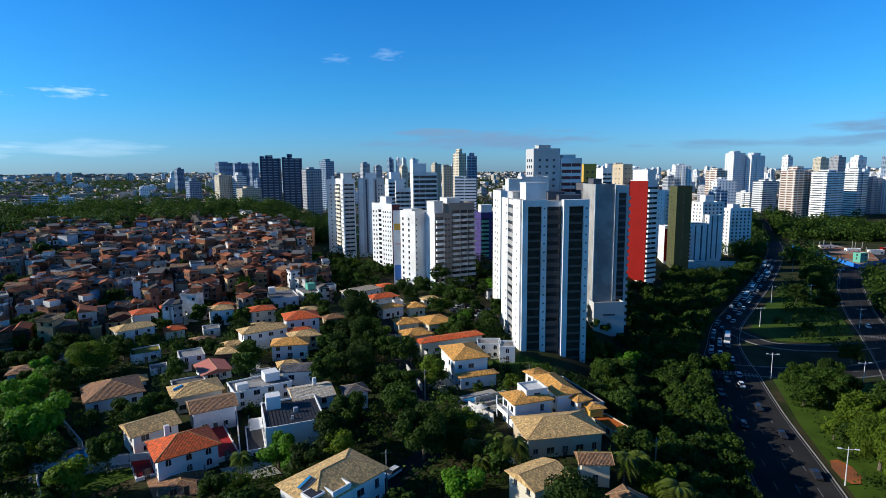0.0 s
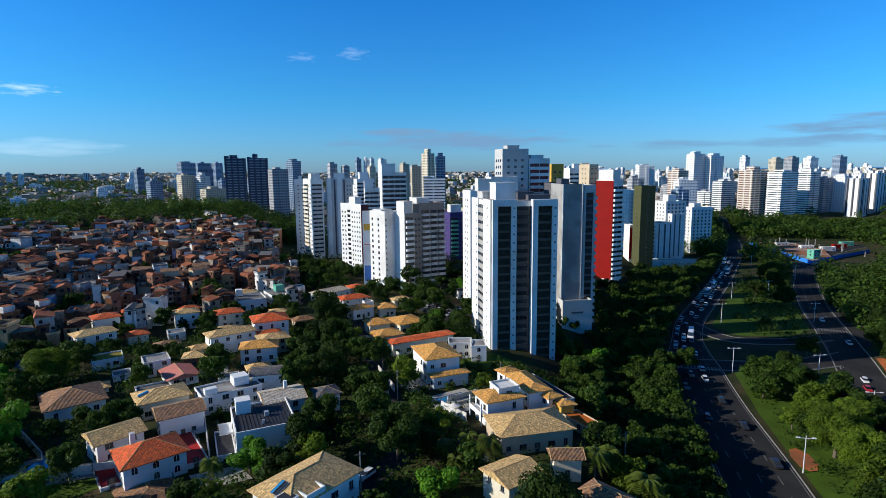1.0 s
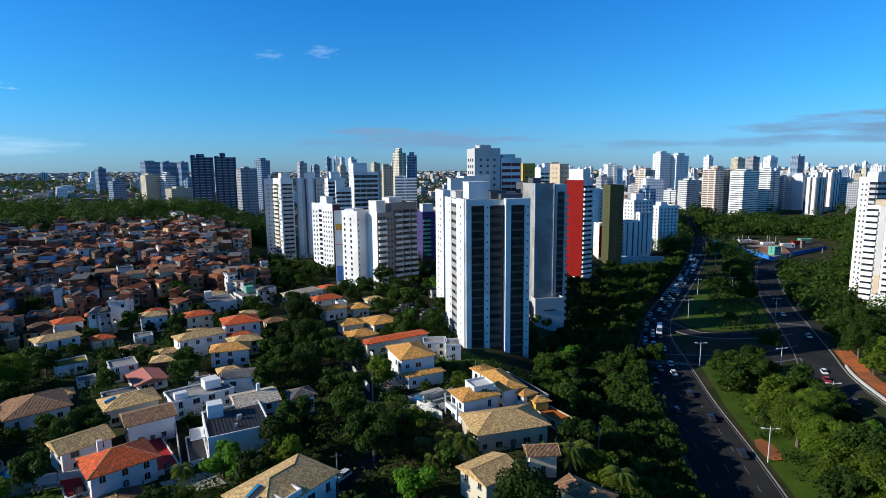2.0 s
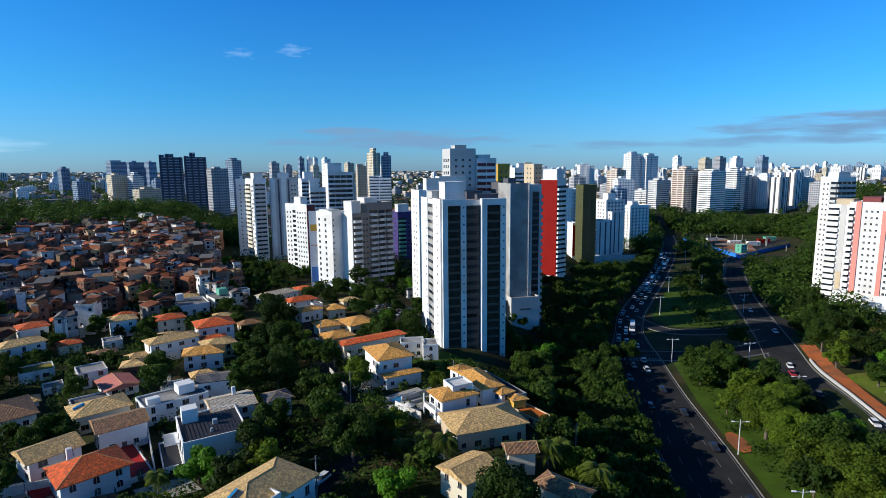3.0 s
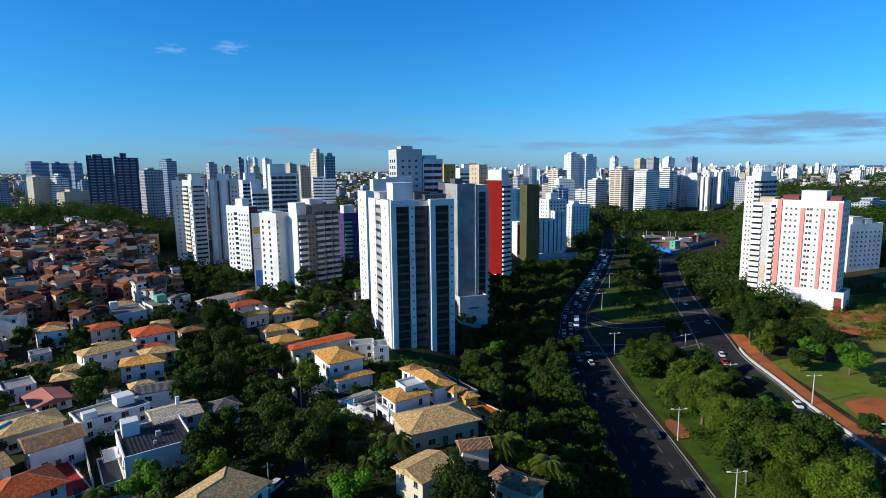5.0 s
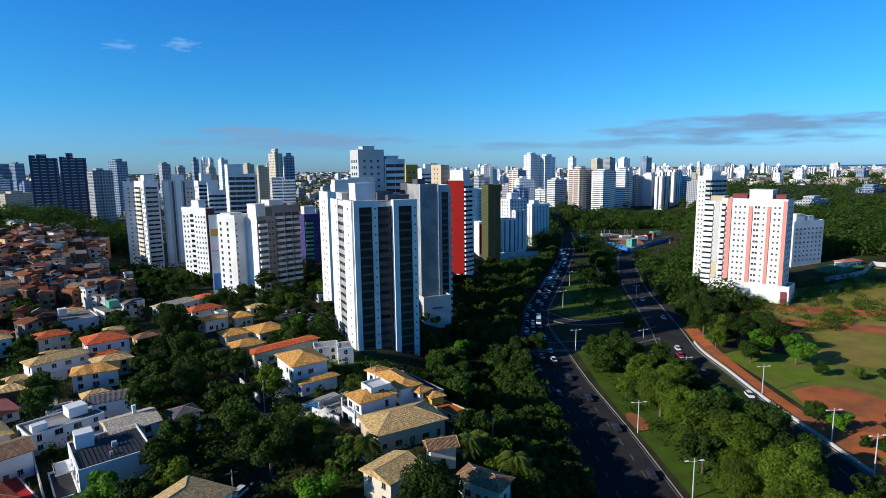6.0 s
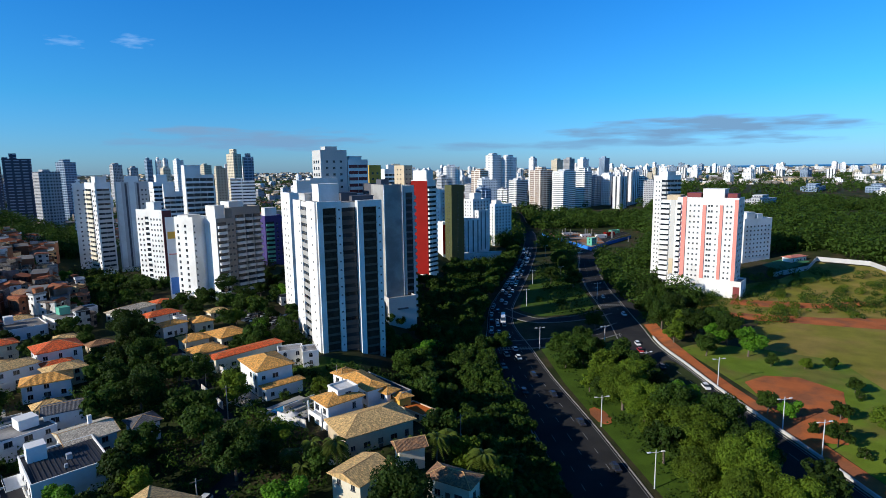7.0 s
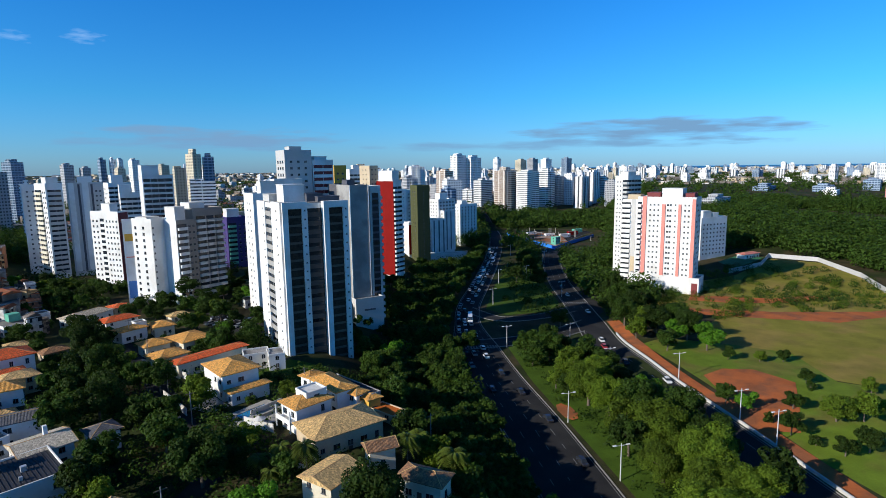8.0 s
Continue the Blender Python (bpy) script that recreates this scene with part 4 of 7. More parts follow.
far_tower(339, 896, 62, 18, 16, -48, WP, "white tower above the trees")
far_tower(335, 845, 60, 22, 16, -48, SL, "white tower with a dark central slit")
far_tower(373, 890, 66, 24, 16, -48, SL, "white tower with dark window slits")
far_tower(398, 901, 55, 20, 16, -48, WB, "white banded tower above the trees")
far_tower(375, 817, 53, 20, 16, -48, GR, "grey slab above the trees")
far_tower(110, 824, 72, 19, 18, -48, BR, "pale tower with ochre edges")
far_tower(84, 575, 54, 11, 14, 20, BG, "blue-grey block behind white towers")
far_tower(95, 640, 62, 20, 14, 15, WP, "white tower behind the avenue blocks")
far_tower(40, 560, 66, 12, 14, 15, GR, "grey tower behind the avenue blocks")
far_tower(10, 620, 74, 14, 14, 15, WP, "white tower behind the avenue blocks")
far_tower(-10, 700, 80, 16, 14, 15, CR, "cream tower behind the avenue blocks")
far_tower(60, 700, 78, 18, 14, 12, WP, "white tower behind the avenue blocks")
far_tower(425, 1367, 96, 24, 18, -48, GR, "grey tower on the skyline")
far_tower(335, 1358, 98, 15, 14, -48, WP, "slim white tower on the skyline")
far_tower(424, 1468, 95, 28, 18, -48, CR, "cream tower on the skyline")
far_tower(602, 1588, 100, 30, 18, -48, BG, "blue tower on the skyline")
far_tower(535, 1581, 98, 32, 18, -48, WP, "white block on the skyline")
far_tower(700, 662, 81, 44, 18, -48, RO, "rose brick tower at the edge of a wood")
far_tower(681, 904, 34, 70, 24, -48, BG, "long white institutional block")
far_tower(764, 870, 37, 78, 24, -48, BG, "long dark glazed office block")
far_tower(873, 874, 45, 70, 24, -48, BG, "dark glazed office block")
far_tower(729, 793, 33, 42, 20, -48, WP, "low white block beside a wood")
far_tower(404, 642, 35, 64, 18, -48, GR, "low grey block among trees")


def skyline():
    rng = random.Random(11)
    kits = [far_mesh(rng.uniform(14, 26), rng.uniform(13, 18), h, FAC[(WP, WB, WP, CR, SL, GR, WP, WB, BG, WP, CR, WP)[i]], i) for i, h in enumerate((30, 36, 42, 40, 48, 38, 54, 33, 50, 40, 45, 60))]
    words = ("white", "white banded", "white", "cream", "slit-windowed white", "grey", "tall white", "white banded", "blue-glazed", "white", "cream", "tall white")
    made, tries = 0, 0
    while made < 400 and tries < 6000:
        tries += 1
        th = rng.uniform(-60, 52)
        d = rng.uniform(950, 3300) if th > -2 else rng.uniform(1000, 3000)
        if th < -2 and rng.random() < 0.78:
            continue
        x, y = -12 + d * math.sin(radians(th)), d * math.cos(radians(th))
        if th > 24 and d < 1500:
            continue
        i = rng.randrange(len(kits))
        ob = new("skyline_tower", kits[i])
        z = ground(x, y) - (6 if th > -2 else 16) - 15 * smooth((th - 26) / 8)
        ob.matrix_basis = pose(x, y, z, 0, 0, rng.choice((30, 38, 46, 58, -40)) + rng.uniform(-5, 5))
        tagged(ob, "%s apartment tower in the distant city" % words[i], "distant tower", "towers on the skyline")
        made += 1


skyline()


SPRAWL_PALE = material("sprawl_render", (0.5, 0.48, 0.45), 0.85, var=0.5, scale=0.02, fine=0.2, bump=0, island=0.6)


def sprawl():
    """Countless low roofs of the distant city, one joined mesh."""
    rng = random.Random(5)
    verts, faces, idx = [], [], []
    for _ in range(15000):
        th = rng.uniform(-62, 55)
        d = 560 + 3900 * rng.random() ** 1.5
        if -6 < th < 40 and d < 900 or th > 24 and d < 1450 or th < -27 and d < 640:
            continue
        x, y = -12 + d * math.sin(radians(th)), d * math.cos(radians(th))
        if math.sin(x * 0.011 + 2.0 * math.sin(y * 0.006)) + math.sin(y * 0.009 + x * 0.004) > 1.0:
            continue
        z = ground(x, y)
        k = 1.0 + d / 2600
        w, l, h, a = rng.uniform(4.5, 9) * k, rng.uniform(4.5, 11) * k, rng.uniform(3, 7.5), rng.uniform(0, 3.1)
        if rng.random() < 0.05:
            w, l, h = w * 1.6, l * 2.4, rng.uniform(7, 14)
        ca, sa = math.cos(a), math.sin(a)
        n0 = len(verts)
        for zz in (-6, h):
            for u, v in ((-w, -l), (w, -l), (w, l), (-w, l)):
                verts.append((x + (u * ca - v * sa) / 2, y + (u * sa + v * ca) / 2, z + zz))
        m = rng.choice((0, 0, 1, 1, 2))
        for q in ((0, 1, 5, 4), (1, 2, 6, 5), (2, 3, 7, 6), (3, 0, 4, 7)):
            faces.append([n0 + i for i in q])
            idx.append(m)
        faces.append([n0 + i for i in (4, 5, 6, 7)])
        idx.append(rng.choice((3, 3, 3, 4, 4, 0)))
    me = bpy.data.meshes.new("city_sprawl")
    me.from_pydata(verts, [], faces)
    for mt in (SPRAWL_PALE, RENDER_VAR, BEIGE, ORANGE_SHEET, FIBRE):
        me.materials.append(mt)
    me.polygons.foreach_set("material_index", idx)
    tagged(new("city_sprawl", me), "countless low roofs of the distant city", "distant city", kind="stuff")


sprawl()

# the sea beyond the city
bm = bmesh.new()
line = [(-12 + 4300 * math.sin(radians(a)), 4300 * math.cos(radians(a))) for a in range(14, 74, 4)]
far = [(-12 + 4950 * math.sin(radians(a)), 4950 * math.cos(radians(a))) for a in range(14, 74, 4)]
lo, hi = [bm.verts.new((x, y, 43)) for x, y in line], [bm.verts.new((x, y, 68)) for x, y in far]
for i in range(len(lo) - 1):
    bm.faces.new((lo[i], lo[i + 1], hi[i + 1], hi[i]))
tagged(new("water", mesh_of("water", bm, SEA)), "strip of dark blue sea on the horizon", "sea", kind="structure")

# ---- houses of the garden quarter ----
FOOT = []  # footprints kept clear of trees: x, y, w, d, turn


def claim(x, y, w, d, r):
    FOOT.append((x, y, w, d, radians(r)))


for tx, ty, tw, td, tr in ((-36.3, 189.6, 23, 30, 24), (-38, 176, 26, 14, 10), (-63, 246, 16, 14, 26), (-48, 258, 26, 24, 26), (-17, 238, 16, 20, 10), (-24, 264, 10, 40, 26), (2, 348, 18, 20, 40),
                           (-196, 362, 30, 22, 30), (-140, 318, 14, 26, 55), (-134, 338, 18, 14, 28), (-122, 276, 36, 26, 50), (-100, 378, 14, 14, 32), (140, 290, 50, 30, 3), (148, 343, 34, 16, 3), (231, 358, 26, 16, 3), (28, 420, 22, 40, 20), (50, 455, 60, 90, 25)):
    claim(tx, ty, tw, td, tr)


def arch_window_mesh(w, h):
    """A window with a round head: dark pane and a proud surround. The wall lies in y = 0, z from 0."""
    bm = bmesh.new()

    def outline(grow):
        a = w / 2 + grow
        pts = [(-a, -grow), (a, -grow)]
        for k in range(9):
            t = math.pi * k / 8
            pts.append((a * math.cos(t), h - w / 2 + a * math.sin(t)))
        return pts

    vs = [bm.verts.new((x, -0.03, z)) for x, z in outline(0)]
    bm.faces.new(vs)
    o, i = [bm.verts.new((x, -0.1, z)) for x, z in outline(0.14)], [bm.verts.new((x, -0.1, z)) for x, z in outline(0)]
    n0 = len(bm.faces)
    for k in range(len(o)):
        j = (k + 1) % len(o)
        bm.faces.new((o[k], o[j], i[j], i[k]))
    box(bm, -0.03, 0.03, -0.07, -0.02, 0, h - 0.02)
    bm.faces.ensure_lookup_table()
    for f in bm.faces[n0:]:
        f.material_index = 1
    return mesh_of("arch_window", bm, [GLASS, WHITE])


def openings(top, w, d, z0, z1, arched=False, rng=None, door=True):
    """Windows on the three visible faces of a house, storey by storey, and a front door."""
    rng = rng or random
    n = max(1, round((z1 - z0) / 3.0))
    for side in ("front", "left", "right"):
        width = w if side == "front" else d
        m = face_pose(side, w, d)
        cols = max(1, int(width / 3.4))
        for s in range(n):
            zz = z0 + (z1 - z0) * s / n
            for c in range(cols):
                if rng.random() < 0.18:
                    continue
                x = (c + 0.5) * width / cols
                if arched:
                    me = shared("arch", lambda: arch_window_mesh(1.1, 1.5))
                    at(me, "window", top, m @ pose(x, 0, zz + 0.9))
                else:
                    ww, wh = rng.choice(((1.2, 1.2), (1.6, 1.2), (1.0, 1.0), (0.9, 1.6)))
                    me = shared(("win", ww, wh), lambda: window_mesh(ww, wh))
                    at(me, "window", top, m @ pose(x, 0, zz + 1.7))
    if door:
        bm = bmesh.new()
        box(bm, w * 0.5 - 0.5, w * 0.5 + 0.5, -0.06, 0.02, z0, z0 + 2.1)
        part("door", bm, BARK, top)


def hip_roof(w, d, o, rise, gable=False, thick=0.22):
    """A roof over a w x d plan with overhang o, ridge along the longer side, from z = 0."""
    bm = bmesh.new()
    x0, x1, y0, y1 = -o, w + o, -o, d + o
    long_x = (x1 - x0) >= (y1 - y0)
    run = min(x1 - x0, y1 - y0) / 2
    inset = 0.0 if gable else run
    if long_x:
        a, b = (x0 + inset, (y0 + y1) / 2, rise), (x1 - inset, (y0 + y1) / 2, rise)
    else:
        a, b = ((x0 + x1) / 2, y0 + inset, rise), ((x0 + x1) / 2, y1 - inset, rise)
    if (Vector(a) - Vector(b)).length < 0.3:
        b = (a[0] + (0.3 if long_x else 0), a[1] + (0 if long_x else 0.3), rise)
    c = [(x0, y0, 0), (x1, y0, 0), (x1, y1, 0), (x0, y1, 0)]
    vc, va, vb = [bm.verts.new(p) for p in c], bm.verts.new(a), bm.verts.new(b)
    if long_x:
        for f in ((vc[0], vc[1], vb, va), (vc[2], vc[3], va, vb), (vc[3], vc[0], va), (vc[1], vc[2], vb)):
            bm.faces.new(f)
    else:
        for f in ((vc[1], vc[2], vb, va), (vc[3], vc[0], va, vb), (vc[0], vc[1], va), (vc[2], vc[3], vb)):
            bm.faces.new(f)
    lo = [bm.verts.new((p[0], p[1], -thick)) for p in c]
    for k in range(4):
        bm.faces.new((lo[k], lo[(k + 1) % 4], vc[(k + 1) % 4], vc[k]))
    bm.faces.new(lo[::-1])
    slope_uv(bm)
    caps = bmesh.new()
    tube(caps, a, b, 0.13, 0.13)
    ends = ((0, a), (3, a), (1, b), (2, b)) if long_x else ((0, a), (1, a), (2, b), (3, b))
    for k, e in ends:
        tube(caps, c[k], e, 0.1, 0.1)
    return bm, caps


HOUSES = 0


def house(x, y, eave, w, d, r, tile, label, wall=WHITE, rise=None, gable=False, arched=False, extra=(), over=0.7, base=None, name="house", open_sides=True, cap=None):
    """A house by the nearest corner of its eaves."""
    global HOUSES
    HOUSES += 1
    claim(x, y, w, d, r)
    gz = ground(x, y) - 0.6 if base is None else base
    rise = 0.78 * (rise or min(w, d) * 0.2)
    top = thing(name, pose(x, y, gz, 0, 0, r), label, "house")
    h = eave - gz
    bm = bmesh.new()
    box(bm, over, w - over, over, d - over, 0, h)
    inner = part("wall", bm, wall, top)
    if open_sides:
        sub = random.Random(HOUSES)
        first = len(scene.collection.objects)
        openings(top, w - 2 * over, d - 2 * over, 0.6, h - 0.2, arched, sub)
        for ob in list(scene.collection.objects)[first:]:
            ob.matrix_basis = pose(over, over, 0) @ ob.matrix_basis
    bm, caps = hip_roof(w - 2 * over, d - 2 * over, over, rise, gable)
    ro = part("roof", bm, tile, top)
    ro.matrix_basis = pose(over, over, h + 0.22)
    rc = part("ridge_tiles", caps, cap or RIDGE, top)
    rc.matrix_basis = pose(over, over, h + 0.16)
    for kind, x0, x1, y0, y1, z0, z1, mat in extra:
        bm = bmesh.new()
        box(bm, x0, x1, y0, y1, z0 - gz, z1 - gz)
        part(kind, bm, mat, top)
    return top


def flat_house(x, y, roof_z, w, d, r, label, wall=WHITE, roof=ROOF_GREY, extra=(), base=None, arched=False, parapet=0.5, category="house", door=True):
    global HOUSES
    HOUSES += 1
    claim(x, y, w, d, r)
    gz = ground(x, y) - 0.6 if base is None else base
    h = roof_z - gz
    top = thing("flat_roofed_house", pose(x, y, gz, 0, 0, r), label, category)
    bm = bmesh.new()
    box(bm, 0, w, 0, d, 0, h - parapet)
    part("wall", bm, wall, top)
    bm = bmesh.new()
    for x0, x1, y0, y1 in ((-0.06, w + 0.06, -0.06, 0.2), (-0.06, w + 0.06, d - 0.2, d + 0.06), (-0.06, 0.2, 0.2, d - 0.2), (w - 0.2, w + 0.06, 0.2, d - 0.2)):
        box(bm, x0, x1, y0, y1, h - parapet, h)
    part("parapet", bm, wall, top)
    bm = bmesh.new()
    box(bm, 0.2, w - 0.2, 0.2, d - 0.2, h - parapet, h - parapet + 0.08)
    part("roof", bm, roof, top)
    openings(top, w, d, 0.6, h - parapet, arched, random.Random(HOUSES), door)
    for kind, x0, x1, y0, y1, z0, z1, mat in extra:
        bm = bmesh.new()
        box(bm, x0, x1, y0, y1, z0 - gz, z1 - gz)
        part(kind, bm, mat, top)
    return top


def ribbed_roof(top, w, d, z, mat, step=0.8):
    bm = bmesh.new()
    x = 0.3
    while x < w - 0.3:
        box(bm, x, x + 0.08, 0.25, d - 0.25, z, z + 0.09)
        x += step
    part("roof_ribs", bm, mat, top)


# the red-tiled house with arched windows, its courts and neighbours
house(-95.9, 84.7, 17, 13.2, 11.2, 54, TILE_RED, "white house with a red clay tile roof and arched windows", arched=True, rise=3.0, extra=(("chimney", 3.5, 4.5, 7.5, 8.5, 18, 21, WHITE),))
flat_house(-90.3, 95.6, 13.2, 5.0, 17.0, 50, "low annexe with a red painted flat roof", WHITE, RED_FLOOR, parapet=0.3)
flat_house(-101.2, 84.9, 12.8, 4.2, 11.0, 54, "garage with a red painted flat roof", WHITE, RED_FLOOR, parapet=0.3)
house(-90.2, 79.0, 11.8, 11, 12.9, 54, TILE_BROWN, "low house with a dark brown tile roof", rise=1.6, wall=CREAM)
house(-109.1, 91.6, 17.0, 10.9, 9.3, 62, TILE_TAN, "white house with a tan tile roof sloping to the court", gable=True, rise=1.9)
house(-104.0, 104.0, 17.6, 11, 9.4, 48, TILE_BROWN, "white house with a brown tile gable roof", gable=True, rise=1.8)
t1 = house(-117.3, 112.1, 16.5, 13.4, 10.5, 50, TILE_TAN, "house with a weathered tan roof and solar panel", rise=2.1, wall=CREAM)
house(-139.4, 105.3, 15.5, 14.7, 16.0, 53, TILE_BROWN, "white house with a broad weathered brown hip roof", rise=3.2)
h6 = house(-55.1, 77.1, 19, 17.4, 11.8, 66, TILE_TAN, "white house with a tan roof, solar panel and terrace", rise=3.0, extra=(("terrace_box", 0.6, 3.6, 1.6, 4.6, 17, 20.2, WHITE), ("terrace_floor", 0.9, 3.3, 1.9, 4.3, 20.2, 20.26, ROOF_BLACK), ("terrace_parapet", 4.2, 8.2, 0.2, 0.45, 17, 20.3, WHITE), ("terrace_parapet", 4.2, 4.45, 0.45, 3.2, 17, 20.3, WHITE), ("terrace_parapet", 7.95, 8.2, 0.45, 3.2, 17, 20.3, WHITE),))


def solar_panel(x, y, z, r, tilt, w=2.2, l=3.6):
    top = thing("solar_panel", pose(x, y, z, 0, 0, r) @ pose(0, 0, 0, tilt), "dark glazed solar water panel lying on a tile roof", "solar panel")
    bm = bmesh.new()
    box(bm, 0, w, 0, l, 0, 0.1)
    part("frame", bm, FRAME, top)
    for i in range(3):
        bm = bmesh.new()
        box(bm, 0.08 + i * (w - 0.1) / 3, (i + 1) * (w - 0.1) / 3, 0.08, l - 0.08, 0.1, 0.13)
        part("pane", bm, POOL if i == 0 else GLASS, top)


solar_panel(-121.4, 117.1, 17.16, -40, 17.3, 2.2, 2.6)
solar_panel(-60.8, 81.2, 19.84, -24, 21.6, 2.0, 3.0)

# the white modern house with the black roof and its terraces
b = flat_house(-82.2, 102.7, 18, 13.3, 15.1, 39, "white cubic house with a black ribbed roof", WHITE, ROOF_BLACK, base=6.5, extra=(("stair_tower", 1.0, 4.4, 10.5, 13.8, 17.5, 20.8, WHITE), ("water_tank", 7.0, 8.0, 6.6, 7.6, 17.6, 18.7, STEEL), ("balcony", -3.2, -0.06, 7.0, 13.0, 14.8, 15.1, WHITE), ("balcony_glass", -3.2, -3.12, 7.0, 13.0, 15.1, 16.1, GLASS), ("shutter_panel", 3.0, 5.2, -0.1, -0.06, 13.8, 14.6, DARK_GREY), ("roof_vent", 6.0, 6.6, 3.0, 3.6, 17.6, 18.4, STEEL)))
ribbed_roof(b, 13.3, 15.1, 11.1, ROOF_BLACK)
flat_house(-85.4, 100.2, 13.4, 3.9, 13.0, 39, "white terraced annexe with dark screens", WHITE, ROOF_BLACK, base=7)
flat_house(-103.5, 119.5, 17.2, 15.5, 9, 50, "white stepped house with flat terraces", WHITE, ROOF_GREY, extra=(("parapet_block", 1, 4, 1, 3, 17, 18.6, WHITE), ("stair_tower", 9, 13, 3, 7, 17, 19.4, WHITE)))
house(-98.0, 132.5, 18.3, 10.5, 7.7, 28, TILE_SLATE, "white house with a dark slate shed roof", gable=True, rise=1.2)
house(-84.5, 117.8, 17.3, 11.0, 10.5, 42, TILE_PALE, "white house with a pale low gable roof", gable=True, rise=1.8, extra=(("chimney", 6.2, 7.0, 5.6, 6.4, 18, 20.8, WHITE),))
house(-74.5, 126.5, 16.8, 7.0, 7.0, 42, TILE_SLATE, "small wing with a grey slate hip roof", rise=1.5)

# gold-roofed houses by the tower
house(-52.4, 152.3, 19.5, 11.8, 15.0, 34, TILE_GOLD, "white two-storey house with a golden tile hip roof", rise=2.6)
house(-49.5, 149.0, 15.6, 12.5, 4.2, 36, TILE_GOLD, "low porch with a golden tile roof and white columns", rise=0.9)
house(-70.0, 173.2, 16.6, 25.0, 6.6, 42, TILE_RED, "long narrow building with a red tile roof", rise=0.9, wall=CREAM)
flat_house(-51.0, 177.0, 17.5, 8.0, 6.0, 15, "white house with arched windows and a flat roof", WHITE, ROOF_GREY, arched=True)
flat_house(-43.0, 175.5, 17.5, 5.0, 7.0, 15, "white wing with an arched window", WHITE, ROOF_GREY, arched=True)
for x, y, w, d, r in ((-92.6, 221, 8.5, 9, 30), (-75.5, 198.4, 12, 13, 45), (-87, 195.3, 9.5, 9, 38), (-77.7, 180.7, 11, 10, 46)):
    house(x, y, 15.9, w, d, r, TILE_GOLD, "house with a golden tile hip roof among trees", rise=2.1, wall=CREAM)
house(-112.3, 227.8, 17, 14.0, 8.5, 48, TILE_RED, "house with a long red tile roof", rise=1.9)
house(-101.5, 214, 16.6, 11, 7.5, 50, TILE_GOLD, "low house with a golden tile roof", rise=1.5)
house(-130, 240, 16, 20, 9, 60, TILE_PALE, "long hall with a pale tile roof", rise=2.0)
flat_house(-99, 222, 18.5, 4, 4, 40, "small white stair block with a flat roof", WHITE, ROOF_GREY)

# the large villa with gold roofs, white walls and an orange terrace
house(-30.2, 128.2, 18.6, 11.2, 8.6, 36, TILE_GOLD, "white villa wing with a golden tile hip roof", rise=1.6, extra=(("balcony", -1.2, 0.7, 0.7, 7.6, 15.2, 15.5, WHITE), ("balcony_rail", -1.2, -1.05, 0.7, 7.6, 15.5, 16.4, WHITE), ("pillar", -1.2, -0.9, 0.7, 1.0, 13, 18.6, WHITE), ("pillar", -1.2, -0.9, 7.3, 7.6, 13, 18.6, WHITE)))
house(-25.3, 115.4, 16.6, 18.6, 12.3, 27, TILE_TAN, "broad low villa wing with a golden-tan hip roof", rise=2.8, wall=BEIGE)
house(-20.9, 136.6, 18.7, 7.2, 15.0, 33, TILE_GOLD, "long villa wing with a golden tile roof", rise=1.5)
house(-28.5, 149.0, 18.4, 6, 5, 45, TILE_GOLD, "small villa wing with a golden tile roof", rise=1.2)
flat_house(-27.9, 133.0, 21.0, 5.8, 5.2, 35, "white water tower block on a villa", WHITE, WHITE_WORN, category="villa block")
house(-15.8, 136.6, 17.5, 5.0, 5.2, 42, TILE_GOLD, "small villa pavilion with a golden tile roof", rise=1.2)
house(-12.9, 135.6, 16.4, 4.8, 4.8, 27, TILE_GOLD, "orange pavilion with a low pyramid roof", rise=1.1, wall=OCHRE)
flat_house(-6.9, 130.6, 14.3, 4.8, 8.6, 41, "red-floored roof terrace with pale edges", BEIGE, ORANGE_DECK, parapet=0.35)
flat_house(-11.6, 138.2, 17.4, 2.8, 19.0, 38, "long service wing with a dark flat roof", GREY, ROOF_BLACK, parapet=0.3)
for k, (x, y, w, d, r) in enumerate(((-20.7, 94.8, 9.5, 9.0, 48), (-13.7, 108.0, 7.0, 5.0, 15), (-9.0, 99.4, 10.5, 6.0, -35))):
    house(x, y, 17.5 - 0.6 * k, w, d, r, TILE_BROWN if k else TILE_TAN, "house with a ribbed brown tile roof among palms", gable=k < 2, rise=1.7, wall=CREAM)

# houses towards the hill
house(-132.8, 162, 18, 17, 8.5, 52, TILE_TAN, "white house with a long tan roof and outside stair", rise=1.9, extra=(("stair_wall", 2, 9, -1.4, -1.2, 11, 15, WHITE),))
house(-117.4, 155.7, 17, 13.0, 9.0, 28, TILE_GOLD, "house with a golden tile hip roof", rise=2.1)
house(-126.4, 179, 19, 13.7, 12, 40, TILE_RED, "white house with a bright red tile roof", rise=2.6)
house(-121, 173, 16.5, 9.0, 6, 40, TILE_RED, "lower wing with a red tile roof", rise=1.3)
house(-115, 165, 17, 11, 9, 45, TILE_TAN, "house with a mossy tan roof", rise=1.8, wall=CREAM)
house(-131.9, 146.4, 16, 8, 7, 30, TILE_TAN, "small house with a weathered tan roof", rise=1.6, wall=BRICK)
flat_house(-139, 139, 17, 7.5, 8, 48, "unpainted house with rust-stained walls", WHITE_WORN, ROOF_GREY)
house(-125.4, 132.5, 14.5, 9.5, 12, 52, PINK_ROOF, "low house under a faded pink sheet roof", gable=True, rise=1.6)
